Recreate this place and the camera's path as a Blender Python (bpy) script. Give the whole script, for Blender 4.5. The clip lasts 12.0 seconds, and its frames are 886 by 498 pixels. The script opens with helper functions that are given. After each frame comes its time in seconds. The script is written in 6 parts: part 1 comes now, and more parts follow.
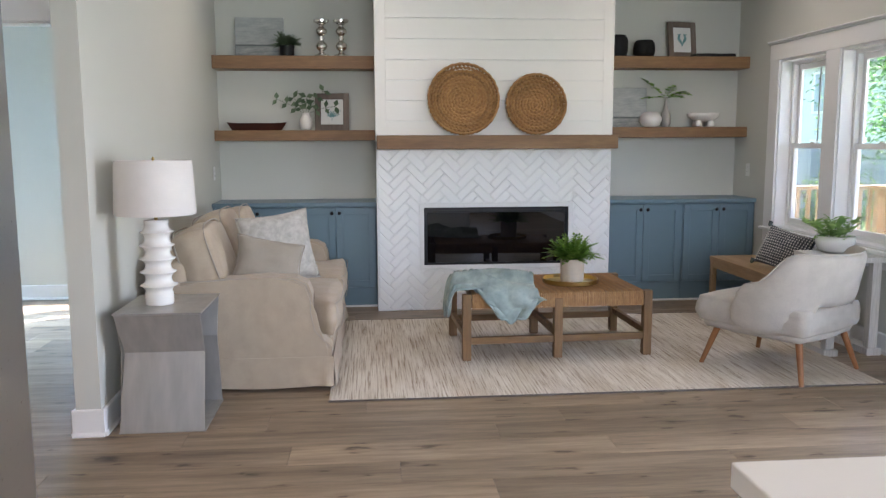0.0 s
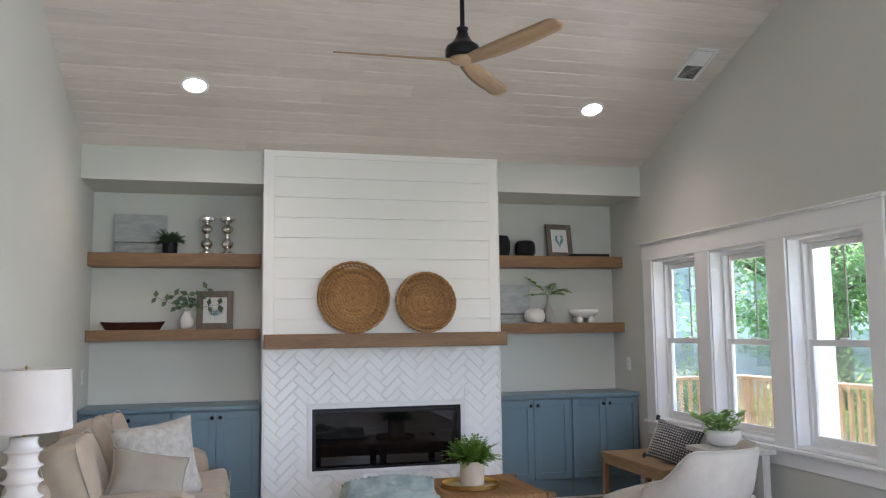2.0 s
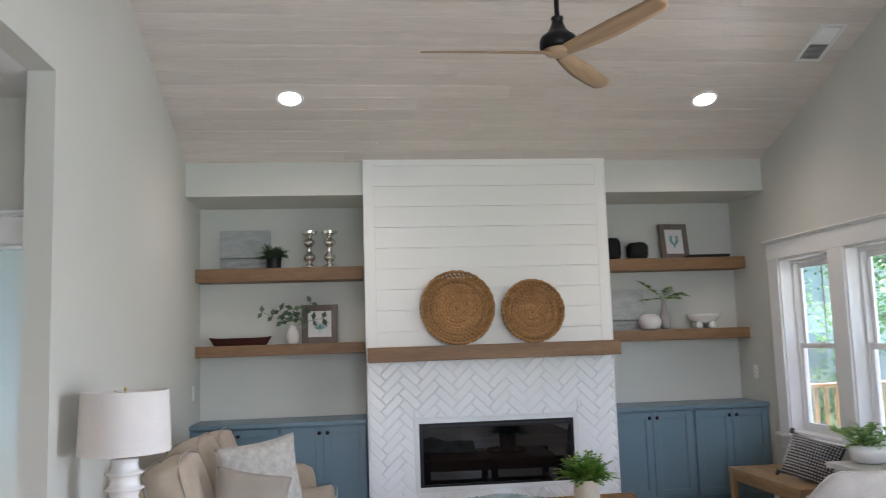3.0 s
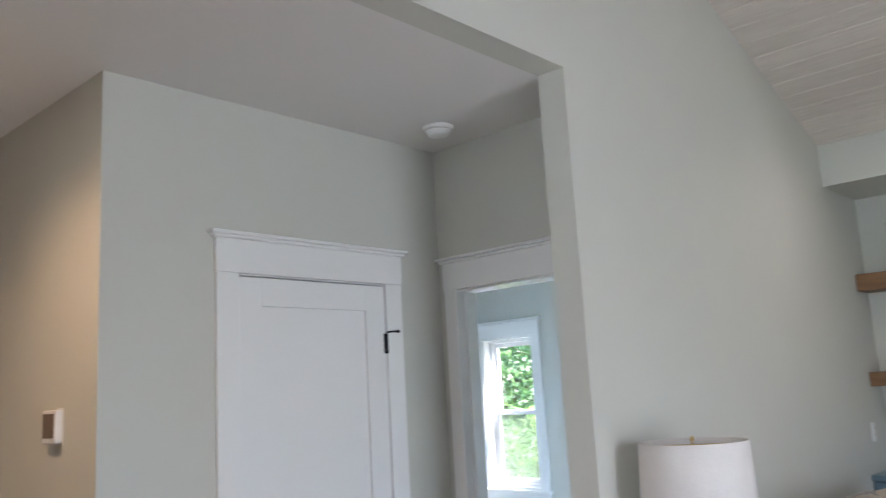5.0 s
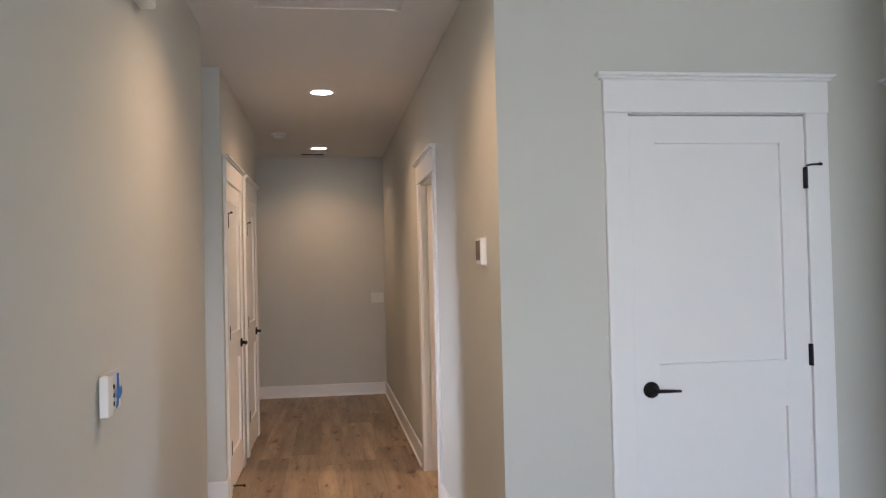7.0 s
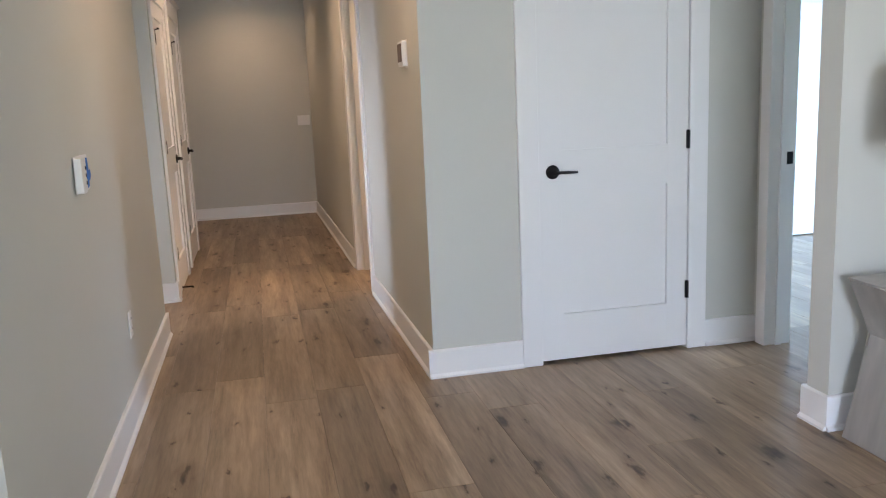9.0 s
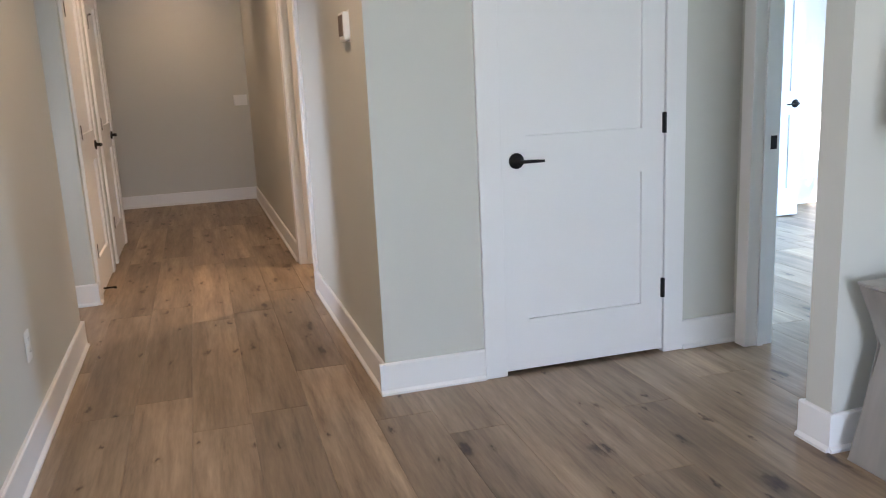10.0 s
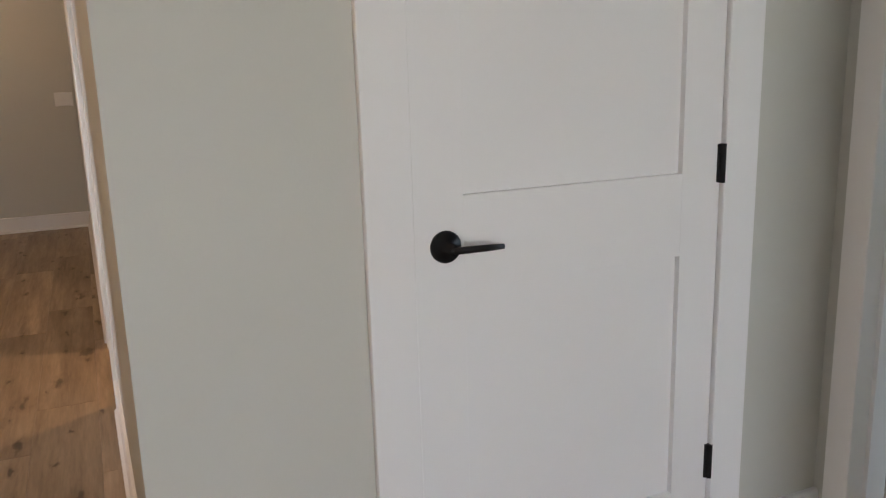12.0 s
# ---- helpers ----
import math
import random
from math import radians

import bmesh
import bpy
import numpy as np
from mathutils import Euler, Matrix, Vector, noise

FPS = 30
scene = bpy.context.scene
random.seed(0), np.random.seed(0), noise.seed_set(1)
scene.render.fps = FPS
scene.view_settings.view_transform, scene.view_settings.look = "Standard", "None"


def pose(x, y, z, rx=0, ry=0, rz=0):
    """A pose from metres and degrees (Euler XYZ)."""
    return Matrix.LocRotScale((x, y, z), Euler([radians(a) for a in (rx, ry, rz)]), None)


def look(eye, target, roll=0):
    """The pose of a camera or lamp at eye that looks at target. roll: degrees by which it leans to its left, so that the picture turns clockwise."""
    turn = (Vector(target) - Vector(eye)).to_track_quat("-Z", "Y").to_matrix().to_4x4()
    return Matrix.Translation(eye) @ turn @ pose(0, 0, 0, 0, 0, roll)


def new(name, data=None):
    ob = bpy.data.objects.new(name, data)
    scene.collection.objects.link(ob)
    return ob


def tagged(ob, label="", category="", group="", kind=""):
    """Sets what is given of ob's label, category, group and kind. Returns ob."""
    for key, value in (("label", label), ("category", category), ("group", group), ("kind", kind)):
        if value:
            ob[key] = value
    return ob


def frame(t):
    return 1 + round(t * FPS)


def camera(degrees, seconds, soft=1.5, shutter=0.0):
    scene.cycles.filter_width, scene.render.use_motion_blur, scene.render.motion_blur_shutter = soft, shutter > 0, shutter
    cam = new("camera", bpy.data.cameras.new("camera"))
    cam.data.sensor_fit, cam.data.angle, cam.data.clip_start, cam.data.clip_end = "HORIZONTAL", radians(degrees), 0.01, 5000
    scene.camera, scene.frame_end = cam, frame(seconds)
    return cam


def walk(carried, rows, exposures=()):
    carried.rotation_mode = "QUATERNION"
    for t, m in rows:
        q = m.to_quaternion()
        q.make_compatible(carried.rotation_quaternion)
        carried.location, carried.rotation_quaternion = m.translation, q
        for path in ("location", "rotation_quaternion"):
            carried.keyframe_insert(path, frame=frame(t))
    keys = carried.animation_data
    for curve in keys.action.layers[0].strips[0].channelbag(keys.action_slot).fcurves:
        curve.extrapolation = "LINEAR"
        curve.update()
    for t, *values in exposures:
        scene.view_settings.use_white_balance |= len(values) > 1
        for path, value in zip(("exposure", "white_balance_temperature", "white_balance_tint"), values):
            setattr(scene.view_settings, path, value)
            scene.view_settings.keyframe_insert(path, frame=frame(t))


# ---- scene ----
cam = camera(57.3, 12.0, soft=1.1, shutter=0.2)
PATH = [
    (0, (1.325, -6.763, 1.427), (1.502, -4.788, 1.163), -0.2),
    (0.5, (1.293, -6.685, 1.504), (1.584, -4.712, 1.361), 0.2),
    (1, (1.231, -6.643, 1.566), (1.632, -4.684, 1.544), 0.3),
    (1.5, (1.205, -6.63, 1.497), (1.681, -4.691, 1.613), -0.1),
    (2, (1.143, -6.634, 1.489), (1.644, -4.709, 1.689), -0.7),
    (2.5, (1.11, -6.586, 1.487), (1.541, -4.647, 1.716), -1.4),
    (2.7, (1.163, -6.529, 1.508), (1.525, -4.574, 1.729), -1.5),
    (4.3, (1.455, -5.635, 1.539), (0.739, -3.791, 1.839), -3.9),
    (4.5, (1.497, -5.524, 1.548), (0.588, -3.77, 1.863), -3.8),
    (5, (1.62, -5.282, 1.558), (0.282, -3.836, 1.902), -3.2),
    (5.5, (1.627, -5.107, 1.534), (-0.049, -4.071, 1.875), -2.4),
    (6, (1.708, -4.92, 1.533), (-0.173, -4.312, 1.832), -1.4),
    (6.5, (1.875, -4.763, 1.493), (-0.085, -4.412, 1.685), -0.8),
    (7, (2.06, -4.733, 1.443), (0.078, -4.466, 1.488), -1.3),
    (7.5, (2.271, -4.768, 1.414), (0.295, -4.477, 1.313), -1.8),
    (7.7, (2.354, -4.779, 1.389), (0.384, -4.469, 1.238), -2.0),
    (9.3, (2.503, -4.812, 1.29), (0.596, -4.362, 0.892), -2.5),
    (9.5, (2.394, -4.790, 1.305), (0.495, -4.318, 0.892), -2.6),
    (10, (2.061, -4.724, 1.303), (0.184, -4.178, 0.878), -2.7),
    (10.5, (1.641, -4.612, 1.318), (-0.212, -3.990, 0.885), -2.8),
    (11, (1.196, -4.515, 1.311), (-0.628, -3.822, 0.874), -2.7),
    (11.5, (0.743, -4.315, 1.300), (-1.055, -3.558, 0.860), -2.3),
    (12, (0.373, -4.110, 1.280), (-1.418, -3.335, 0.843), -1.7),
]
EXPOSURES = [(0, 3.17, 5950, 20), (1, 3.12, 5920, 20), (2, 3.03, 5850, 20), (2.7, 3.03, 5850, 20), (4.4, 2.88, 5850, 20), (5, 2.88, 5760, 20), (5.5, 2.86, 5660, 19), (6, 2.92, 5780, 20), (7, 2.98, 5840, 21), (7.7, 2.98, 5840, 20), (9.5, 3.06, 5780, 18), (10.5, 2.97, 5780, 18), (11, 2.84, 5950, 19), (12, 2.68, 6500, 21)]
walk(cam, [(t, look(eye, target, roll)) for t, eye, target, roll in PATH], EXPOSURES)

# ---------------------------------------------------------------- light
world = bpy.data.worlds.new("world")
scene.world = world
world.use_nodes = True
wn = world.node_tree
sky = wn.nodes.new("ShaderNodeTexSky")
sky.sky_type = "NISHITA"
sky.sun_disc = False
SUN_EL, SUN_AZ = radians(52), radians(35)      # azimuth measured from +x towards +y
sky.sun_elevation = SUN_EL
sky.sun_rotation = math.pi / 2 - SUN_AZ
wn.links.new(sky.outputs["Color"], wn.nodes["Background"].inputs["Color"])
wn.nodes["Background"].inputs["Strength"].default_value = 0.15

sun = new("sun", bpy.data.lights.new("sun", "SUN"))
sun.data.energy, sun.data.angle, sun.data.color = 5.0, radians(0.5), (1.0, 0.94, 0.85)
sun.matrix_world = look((0, 0, 30), (-30 * math.cos(SUN_AZ) / math.tan(SUN_EL), -30 * math.sin(SUN_AZ) / math.tan(SUN_EL), 0))


def area_lamp(name, eye, target, sx, sy, watts, colour):
    ob = new(name, bpy.data.lights.new(name, "AREA"))
    ob.data.shape, ob.data.size, ob.data.size_y, ob.data.energy, ob.data.color = "RECTANGLE", sx, sy, watts, colour
    ob.matrix_world = look(eye, target)
    return ob


def can_lamp(x, y, z, watts, colour, tilt=0.0):
    ob = new("downlight_lamp", bpy.data.lights.new("downlight_lamp", "SPOT"))
    ob.data.energy, ob.data.color, ob.data.spot_size, ob.data.spot_blend, ob.data.shadow_soft_size = watts, colour, radians(140), 0.9, 0.06
    ob.matrix_world = pose(x, y, z, tilt, 0, 0)
    return ob


DAY = (0.88, 0.95, 1.0)
WARM = (1.0, 0.63, 0.33)
SOFT = (1.0, 0.84, 0.66)
# fill lamp at an added, unseen east opening; below it daylight of the entry and the bathroom lamp
area_lamp("added_east_daylight", (4.72, -4.05, 1.1), (0, -3.7, 1.2), 1.3, 2.0, 4.2, (0.94, 0.98, 1.0)).data.spread = radians(112)
# added fill from behind the walk, at an opening that is never seen
area_lamp("added_south_daylight", (2.4, -9.15, 1.85), (2.4, 0, 1.4), 2.6, 1.3, 13, DAY)
area_lamp("entry_daylight", (-2.76, -7.9, 1.0), (-2.76, 0, 0.6), 0.7, 1.2, 0.8, DAY).data.spread = radians(46)
# bluish fill added in a bedroom opening out of view
area_lamp("added_bedroom_daylight", (-0.825, 0.86, 1.33), (-2.9, -1.0, 0.3), 0.8, 1.35, 17, (0.54, 0.78, 1.0)).data.spread = radians(104)
for lx, ly in ((-1.10, -4.74), (-3.90, -4.80), (-6.66, -4.87)):
    can_lamp(lx, ly, 2.72, 8 if lx > -6 else 5, WARM)
can_lamp(-3.5, -3.2, 2.70, 18, WARM)
S, ZC, RIDGE = 0.366, 2.965, -4.6
# the four lamps south of the ridge are unseen, added to light that end
for lx, ly in ((0.865, -0.763), (3.923, -0.763), (0.865, -8.4), (3.923, -8.4), (0.865, -3.0 - 3.4), (3.923, -6.4)):
    lz = ZC - S * ly if ly > RIDGE else ZC - S * RIDGE + S * (ly - RIDGE)
    can_lamp(lx, ly, lz - 0.03, 4 if ly > -7 else 6, SOFT, 0)


# ---------------------------------------------------------------- materials
def nodes_of(m):
    m.use_nodes = True
    return m.node_tree.nodes, m.node_tree.links, m.node_tree.nodes["Principled BSDF"]


def coords(n, l, scale, source="Object"):
    tc = n.new("ShaderNodeTexCoord")
    mp = n.new("ShaderNodeMapping")
    mp.inputs["Scale"].default_value = scale
    l.new(tc.outputs[source], mp.inputs["Vector"])
    return mp.outputs["Vector"]


def noise_tex(n, l, vec, scale, detail=4.0, rough=0.55):
    t = n.new("ShaderNodeTexNoise")
    t.inputs["Scale"].default_value, t.inputs["Detail"].default_value, t.inputs["Roughness"].default_value = scale, detail, rough
    l.new(vec, t.inputs["Vector"])
    return t.outputs["Fac"]


def ramp(n, l, fac, stops):
    r = n.new("ShaderNodeValToRGB")
    while len(r.color_ramp.elements) < len(stops):
        r.color_ramp.elements.new(0.5)
    for e, (p, c) in zip(r.color_ramp.elements, stops):
        e.position, e.color = p, (*c, 1)
    l.new(fac, r.inputs["Fac"])
    return r.outputs["Color"]


def mix(n, l, a, b, fac, kind="MIX"):
    m = n.new("ShaderNodeMix")
    m.data_type, m.blend_type = "RGBA", kind
    if isinstance(fac, float):
        m.inputs[0].default_value = fac
    else:
        l.new(fac, m.inputs[0])
    for sock, v in ((m.inputs[6], a), (m.inputs[7], b)):
        if isinstance(v, tuple):
            sock.default_value = (*v, 1)
        else:
            l.new(v, sock)
    return m.outputs[2]


def bump(n, l, p, height, strength, distance):
    b = n.new("ShaderNodeBump")
    b.inputs["Strength"].default_value, b.inputs["Distance"].default_value = strength, distance
    l.new(height, b.inputs["Height"])
    l.new(b.outputs["Normal"], p.inputs["Normal"])


def shade(c, k):
    return tuple(min(1.0, v * k) for v in c)


def paint(name, c, rough=0.5, vary=0.05, bump_s=0.1, fine=90.0, metal=0.0, coarse=1.3):
    """A plain coat: faint blotches at a coarse scale, roller or cast texture at a fine one."""
    m = bpy.data.materials.new(name)
    n, l, p = nodes_of(m)
    v = coords(n, l, (1, 1, 1))
    a = noise_tex(n, l, v, coarse, 3)
    f = noise_tex(n, l, v, fine, 2)
    l.new(ramp(n, l, a, ((0.3, shade(c, 1 - vary)), (0.7, shade(c, 1 + vary)))), p.inputs["Base Color"])
    rr = n.new("ShaderNodeMapRange")
    rr.inputs[3].default_value, rr.inputs[4].default_value = rough - 0.06, rough + 0.06
    l.new(f, rr.inputs[0])
    l.new(rr.outputs[0], p.inputs["Roughness"])
    p.inputs["Metallic"].default_value = metal
    if bump_s:
        bump(n, l, p, f, bump_s, 0.002)
    return m


def wood(name, light, dark, axis="x", rough=0.5, grain=9.0, rand="", spread=0.25, knots=0.0, bump_s=0.12, whitewash=None):
    """Timber with grain along one axis; rand: 'object' or 'island' shifts tone and grain from piece to piece."""
    m = bpy.data.materials.new(name)
    n, l, p = nodes_of(m)
    sc = {"x": (0.09, 1, 1), "y": (1, 0.09, 1), "z": (1, 1, 0.09)}[axis]
    v = coords(n, l, sc)
    r = None
    if rand:
        if rand == "object":
            r = n.new("ShaderNodeObjectInfo").outputs["Random"]
        else:
            r = n.new("ShaderNodeNewGeometry").outputs["Random Per Island"]
        mul = n.new("ShaderNodeVectorMath")
        mul.operation = "MULTIPLY_ADD"
        cx = n.new("ShaderNodeCombineXYZ")
        for i in range(3):
            l.new(r, cx.inputs[i])
        l.new(cx.outputs[0], mul.inputs[0])
        mul.inputs[1].default_value = (37.0, 53.0, 71.0)
        l.new(v, mul.inputs[2])
        v = mul.outputs[0]
    g = noise_tex(n, l, v, grain, 8, 0.65)
    f = noise_tex(n, l, v, grain * 9, 3, 0.6)
    col = ramp(n, l, g, ((0.28, dark), (0.5, tuple((a + b) / 2 for a, b in zip(light, dark))), (0.72, light)))
    col = mix(n, l, col, ramp(n, l, f, ((0.35, (0.72, 0.72, 0.72)), (0.65, (1.08, 1.08, 1.08)))), 0.55, "MULTIPLY")
    if knots:
        # darker streaks along the grain, and knots with a soft halo drawn out lengthwise
        st = noise_tex(n, l, v, grain * 2.6, 5, 0.7)
        col = mix(n, l, col, ramp(n, l, st, ((0.28, (0.34, 0.30, 0.28)), (0.42, (0.80, 0.79, 0.78)), (0.60, (1.12, 1.12, 1.12)))), 0.8, "MULTIPLY")
        for scale, core, seed, share in (((2.3, 6.5, 1), 0.075, 91.0, 0.55), ((5.5, 16.0, 1), 0.11, 33.0, 0.955)):
            kv = coords(n, l, scale, "Object")
            sh = n.new("ShaderNodeVectorMath")
            sh.operation = "MULTIPLY_ADD"
            l.new(cx.outputs[0], sh.inputs[0])
            sh.inputs[1].default_value = (seed, seed * 0.53, 13.0)
            l.new(kv, sh.inputs[2])
            wob = n.new("ShaderNodeTexNoise")
            wob.inputs["Scale"].default_value, wob.inputs["Detail"].default_value = 5.0, 5.0
            l.new(sh.outputs[0], wob.inputs["Vector"])
            wv = mix(n, l, sh.outputs[0], wob.outputs["Color"], 0.5, "ADD")
            vo = n.new("ShaderNodeTexVoronoi")
            vo.voronoi_dimensions = "2D"
            vo.inputs["Scale"].default_value = 1.0
            l.new(wv, vo.inputs["Vector"])
            pick = n.new("ShaderNodeSeparateXYZ")
            l.new(vo.outputs["Color"], pick.inputs[0])
            size = n.new("ShaderNodeMath")
            size.operation = "MULTIPLY_ADD"
            l.new(pick.outputs[1], size.inputs[0])
            size.inputs[1].default_value, size.inputs[2].default_value = 1.5, 0.65
            far_off = n.new("ShaderNodeMath")
            far_off.operation = "MULTIPLY"
            l.new(vo.outputs["Distance"], far_off.inputs[0])
            l.new(size.outputs[0], far_off.inputs[1])
            dark_knot = ramp(n, l, far_off.outputs[0], ((0.0, (0.10, 0.07, 0.055)), (core, (0.36, 0.29, 0.25)), (core * 1.6, (0.78, 0.75, 0.72)), (core * 3.6, (1, 1, 1))))
            on = n.new("ShaderNodeMath")
            on.operation = "GREATER_THAN"
            on.inputs[1].default_value = share
            l.new(pick.outputs[0], on.inputs[0])
            col = mix(n, l, col, mix(n, l, col, dark_knot, 1.0, "MULTIPLY"), on.outputs[0])
        broad = noise_tex(n, l, v, 1.6, 3, 0.5)
        col = mix(n, l, col, ramp(n, l, broad, ((0.35, (0.80, 0.79, 0.78)), (0.65, (1.10, 1.10, 1.10)))), 0.7, "MULTIPLY")
    if whitewash:
        col = mix(n, l, col, whitewash, 0.45)
    if r is not None:
        k = n.new("ShaderNodeMapRange")
        k.inputs[3].default_value, k.inputs[4].default_value = 1 - spread, 1 + spread
        l.new(r, k.inputs[0])
        cc = n.new("ShaderNodeCombineXYZ")
        for i in range(3):
            l.new(k.outputs[0], cc.inputs[i])
        col = mix(n, l, col, cc.outputs[0], 1.0, "MULTIPLY")
    l.new(col, p.inputs["Base Color"])
    rr = n.new("ShaderNodeMapRange")
    rr.inputs[3].default_value, rr.inputs[4].default_value = rough + 0.08, rough - 0.08
    l.new(g, rr.inputs[0])
    l.new(rr.outputs[0], p.inputs["Roughness"])
    bump(n, l, p, f, bump_s, 0.002)
    return m


def fabric(name, c, weave=420.0, rough=0.9, vary=0.1, c2=None, pattern=14.0, bump_s=0.35, crease=0.0):
    """Woven cloth; crease: soft wrinkles a hand or two long."""
    m = bpy.data.materials.new(name)
    n, l, p = nodes_of(m)
    v = coords(n, l, (1, 1, 1))
    a = noise_tex(n, l, v, pattern, 4)
    f = noise_tex(n, l, v, weave, 2)
    col = ramp(n, l, a, ((0.35, shade(c, 1 - vary)), (0.65, c2 or shade(c, 1 + vary))))
    col = mix(n, l, col, ramp(n, l, f, ((0.3, (0.78, 0.78, 0.78)), (0.7, (1.08, 1.08, 1.08)))), 0.6, "MULTIPLY")
    l.new(col, p.inputs["Base Color"])
    p.inputs["Roughness"].default_value = rough
    p.inputs["Sheen Weight"].default_value = 0.15
    bump(n, l, p, f, bump_s, 0.002)
    if crease:
        wr = noise_tex(n, l, coords(n, l, (1.0, 1.0, 0.6)), 3.6, 2, 0.45)
        soft = n.new("ShaderNodeBump")
        soft.inputs["Strength"].default_value, soft.inputs["Distance"].default_value = crease, 0.03
        l.new(wr, soft.inputs["Height"])
        for k in n:
            if k.bl_idname == "ShaderNodeBump" and k != soft:
                l.new(soft.outputs["Normal"], k.inputs["Normal"])
    return m


def leafy(name, c, c2):
    m = bpy.data.materials.new(name)
    n, l, p = nodes_of(m)
    r = n.new("ShaderNodeNewGeometry").outputs["Random Per Island"]
    l.new(ramp(n, l, r, ((0.0, c), (1.0, c2))), p.inputs["Base Color"])
    p.inputs["Roughness"].default_value = 0.5
    tr = n.new("ShaderNodeBsdfTranslucent")
    hs = n.new("ShaderNodeHueSaturation")
    hs.inputs["Value"].default_value = 1.7
    for k in n:
        if k.bl_idname == "ShaderNodeValToRGB":
            l.new(k.outputs[0], hs.inputs["Color"])
    l.new(hs.outputs[0], tr.inputs["Color"])
    ms = n.new("ShaderNodeMixShader")
    ms.inputs[0].default_value = 0.5
    l.new(p.outputs[0], ms.inputs[1])
    l.new(tr.outputs[0], ms.inputs[2])
    l.new(ms.outputs[0], n["Material Output"].inputs["Surface"])
    return m


def glass(name, tint=(1, 1, 1), rough=0.0):
    m = bpy.data.materials.new(name)
    n, l, p = nodes_of(m)
    p.inputs["Base Color"].default_value = (*tint, 1)
    p.inputs["Roughness"].default_value = rough
    p.inputs["Transmission Weight"].default_value = 1.0
    p.inputs["IOR"].default_value = 1.45
    return m


def glow(name, c, strength):
    m = bpy.data.materials.new(name)
    n, l, p = nodes_of(m)
    p.inputs["Base Color"].default_value = (*c, 1)
    p.inputs["Emission Color"].default_value = (*c, 1)
    p.inputs["Emission Strength"].default_value = strength
    return m


WALL = paint("wall_paint", (0.580, 0.582, 0.530), 0.6, 0.015, 0.10, 160)
TRIM = paint("trim_paint", (0.81, 0.81, 0.80), 0.35, 0.01, 0.05, 60)
CEIL = paint("ceiling_paint", (0.74, 0.73, 0.71), 0.7, 0.015, 0.10, 160)
PLANK_OB = wood("floor_plank", (0.400, 0.302, 0.202), (0.190, 0.138, 0.092), "x", 0.40, 7, "object", 0.21, 1.0)
PLANK_IS = wood("floor_plank_far", (0.400, 0.302, 0.202), (0.190, 0.138, 0.092), "x", 0.40, 7, "island", 0.21, 1.0)
PINE = wood("whitewashed_pine", (0.68, 0.61, 0.53), (0.48, 0.41, 0.34), "x", 0.30, 7, "island", 0.06, 0.0, 0.10, (0.80, 0.75, 0.70))
SHELF = wood("stained_shelf_wood", (0.285, 0.16, 0.068), (0.17, 0.085, 0.033), "x", 0.5, 10)
BLUE = paint("blue_cabinet_paint", (0.135, 0.205, 0.25), 0.38, 0.04, 0.05, 50)
BRICKW = paint("white_painted_brick", (0.89, 0.89, 0.88), 0.38, 0.02, 0.5, 45)
SHIP = paint("white_shiplap_paint", (0.87, 0.855, 0.815), 0.45, 0.015, 0.08, 60)
GROUT = paint("white_painted_mortar", (0.86, 0.86, 0.84), 0.8, 0.03, 0.6, 80)
STEEL = paint("stainless_steel", (0.42, 0.42, 0.42), 0.3, 0.04, 0.02, 200, 1.0)
BLACK = paint("matt_black_metal", (0.012, 0.012, 0.013), 0.38, 0.1, 0.03, 80, 0.6)
QUARTZ = paint("white_quartz", (0.78, 0.73, 0.67), 0.2, 0.03, 0.0, 30)
GLASS = glass("window_glass")
# screen whose even grey also veils the view, standing for outdoor haze
SCREEN = bpy.data.materials.new("insect_screen_mesh")
sn, sl, sp = nodes_of(SCREEN)
sp.inputs["Base Color"].default_value, sp.inputs["Roughness"].default_value, sp.inputs["Alpha"].default_value = (0.30, 0.32, 0.33, 1), 0.7, 0.30
CANGLOW_W = glow("warm_lens", (1.0, 0.82, 0.6), 3.5)
CANGLOW = glow("soft_lens", (1.0, 0.93, 0.84), 3.5)
# near-black coat; on slots and vent backing it stands for shade
DARK = paint("near_black_fill", (0.02, 0.02, 0.02), 0.8, 0.1, 0.0)
PLASTIC = paint("white_plastic", (0.78, 0.78, 0.76), 0.4, 0.01, 0.0)


# ---------------------------------------------------------------- mesh tools
def mesh_from(bm, name):
    bmesh.ops.recalc_face_normals(bm, faces=bm.faces)
    me = bpy.data.meshes.new(name)
    bm.to_mesh(me)
    bm.free()
    return me


def thicken(bm, t):
    """Give an open sheet a second skin at a distance t behind it, and close its rim."""
    bm.normal_update()
    verts, faces = bm.verts[:], bm.faces[:]
    rim = [e for e in bm.edges if len(e.link_faces) == 1]
    back = {v: bm.verts.new(v.co - v.normal * t) for v in verts}
    for f in faces:
        bm.faces.new([back[v] for v in reversed(f.verts)])
    for e in rim:
        a, b = e.verts
        bm.faces.new((a, b, back[b], back[a]))
    return bm


def part(name, bm, material, parent=None, label="", smooth=False):
    me = mesh_from(bm, name)
    me.materials.append(material)
    if smooth:
        me.polygons.foreach_set("use_smooth", [True] * len(me.polygons))
    ob = new(name, me)
    ob.parent = parent
    if label:
        ob["label"] = label
    return ob


def thing(name, x, y, z, rz, label, category, group="", kind=""):
    ob = new(name)
    ob.empty_display_size = 0.1
    ob.matrix_basis = pose(x, y, z, 0, 0, rz)
    return tagged(ob, label, category, group, kind)


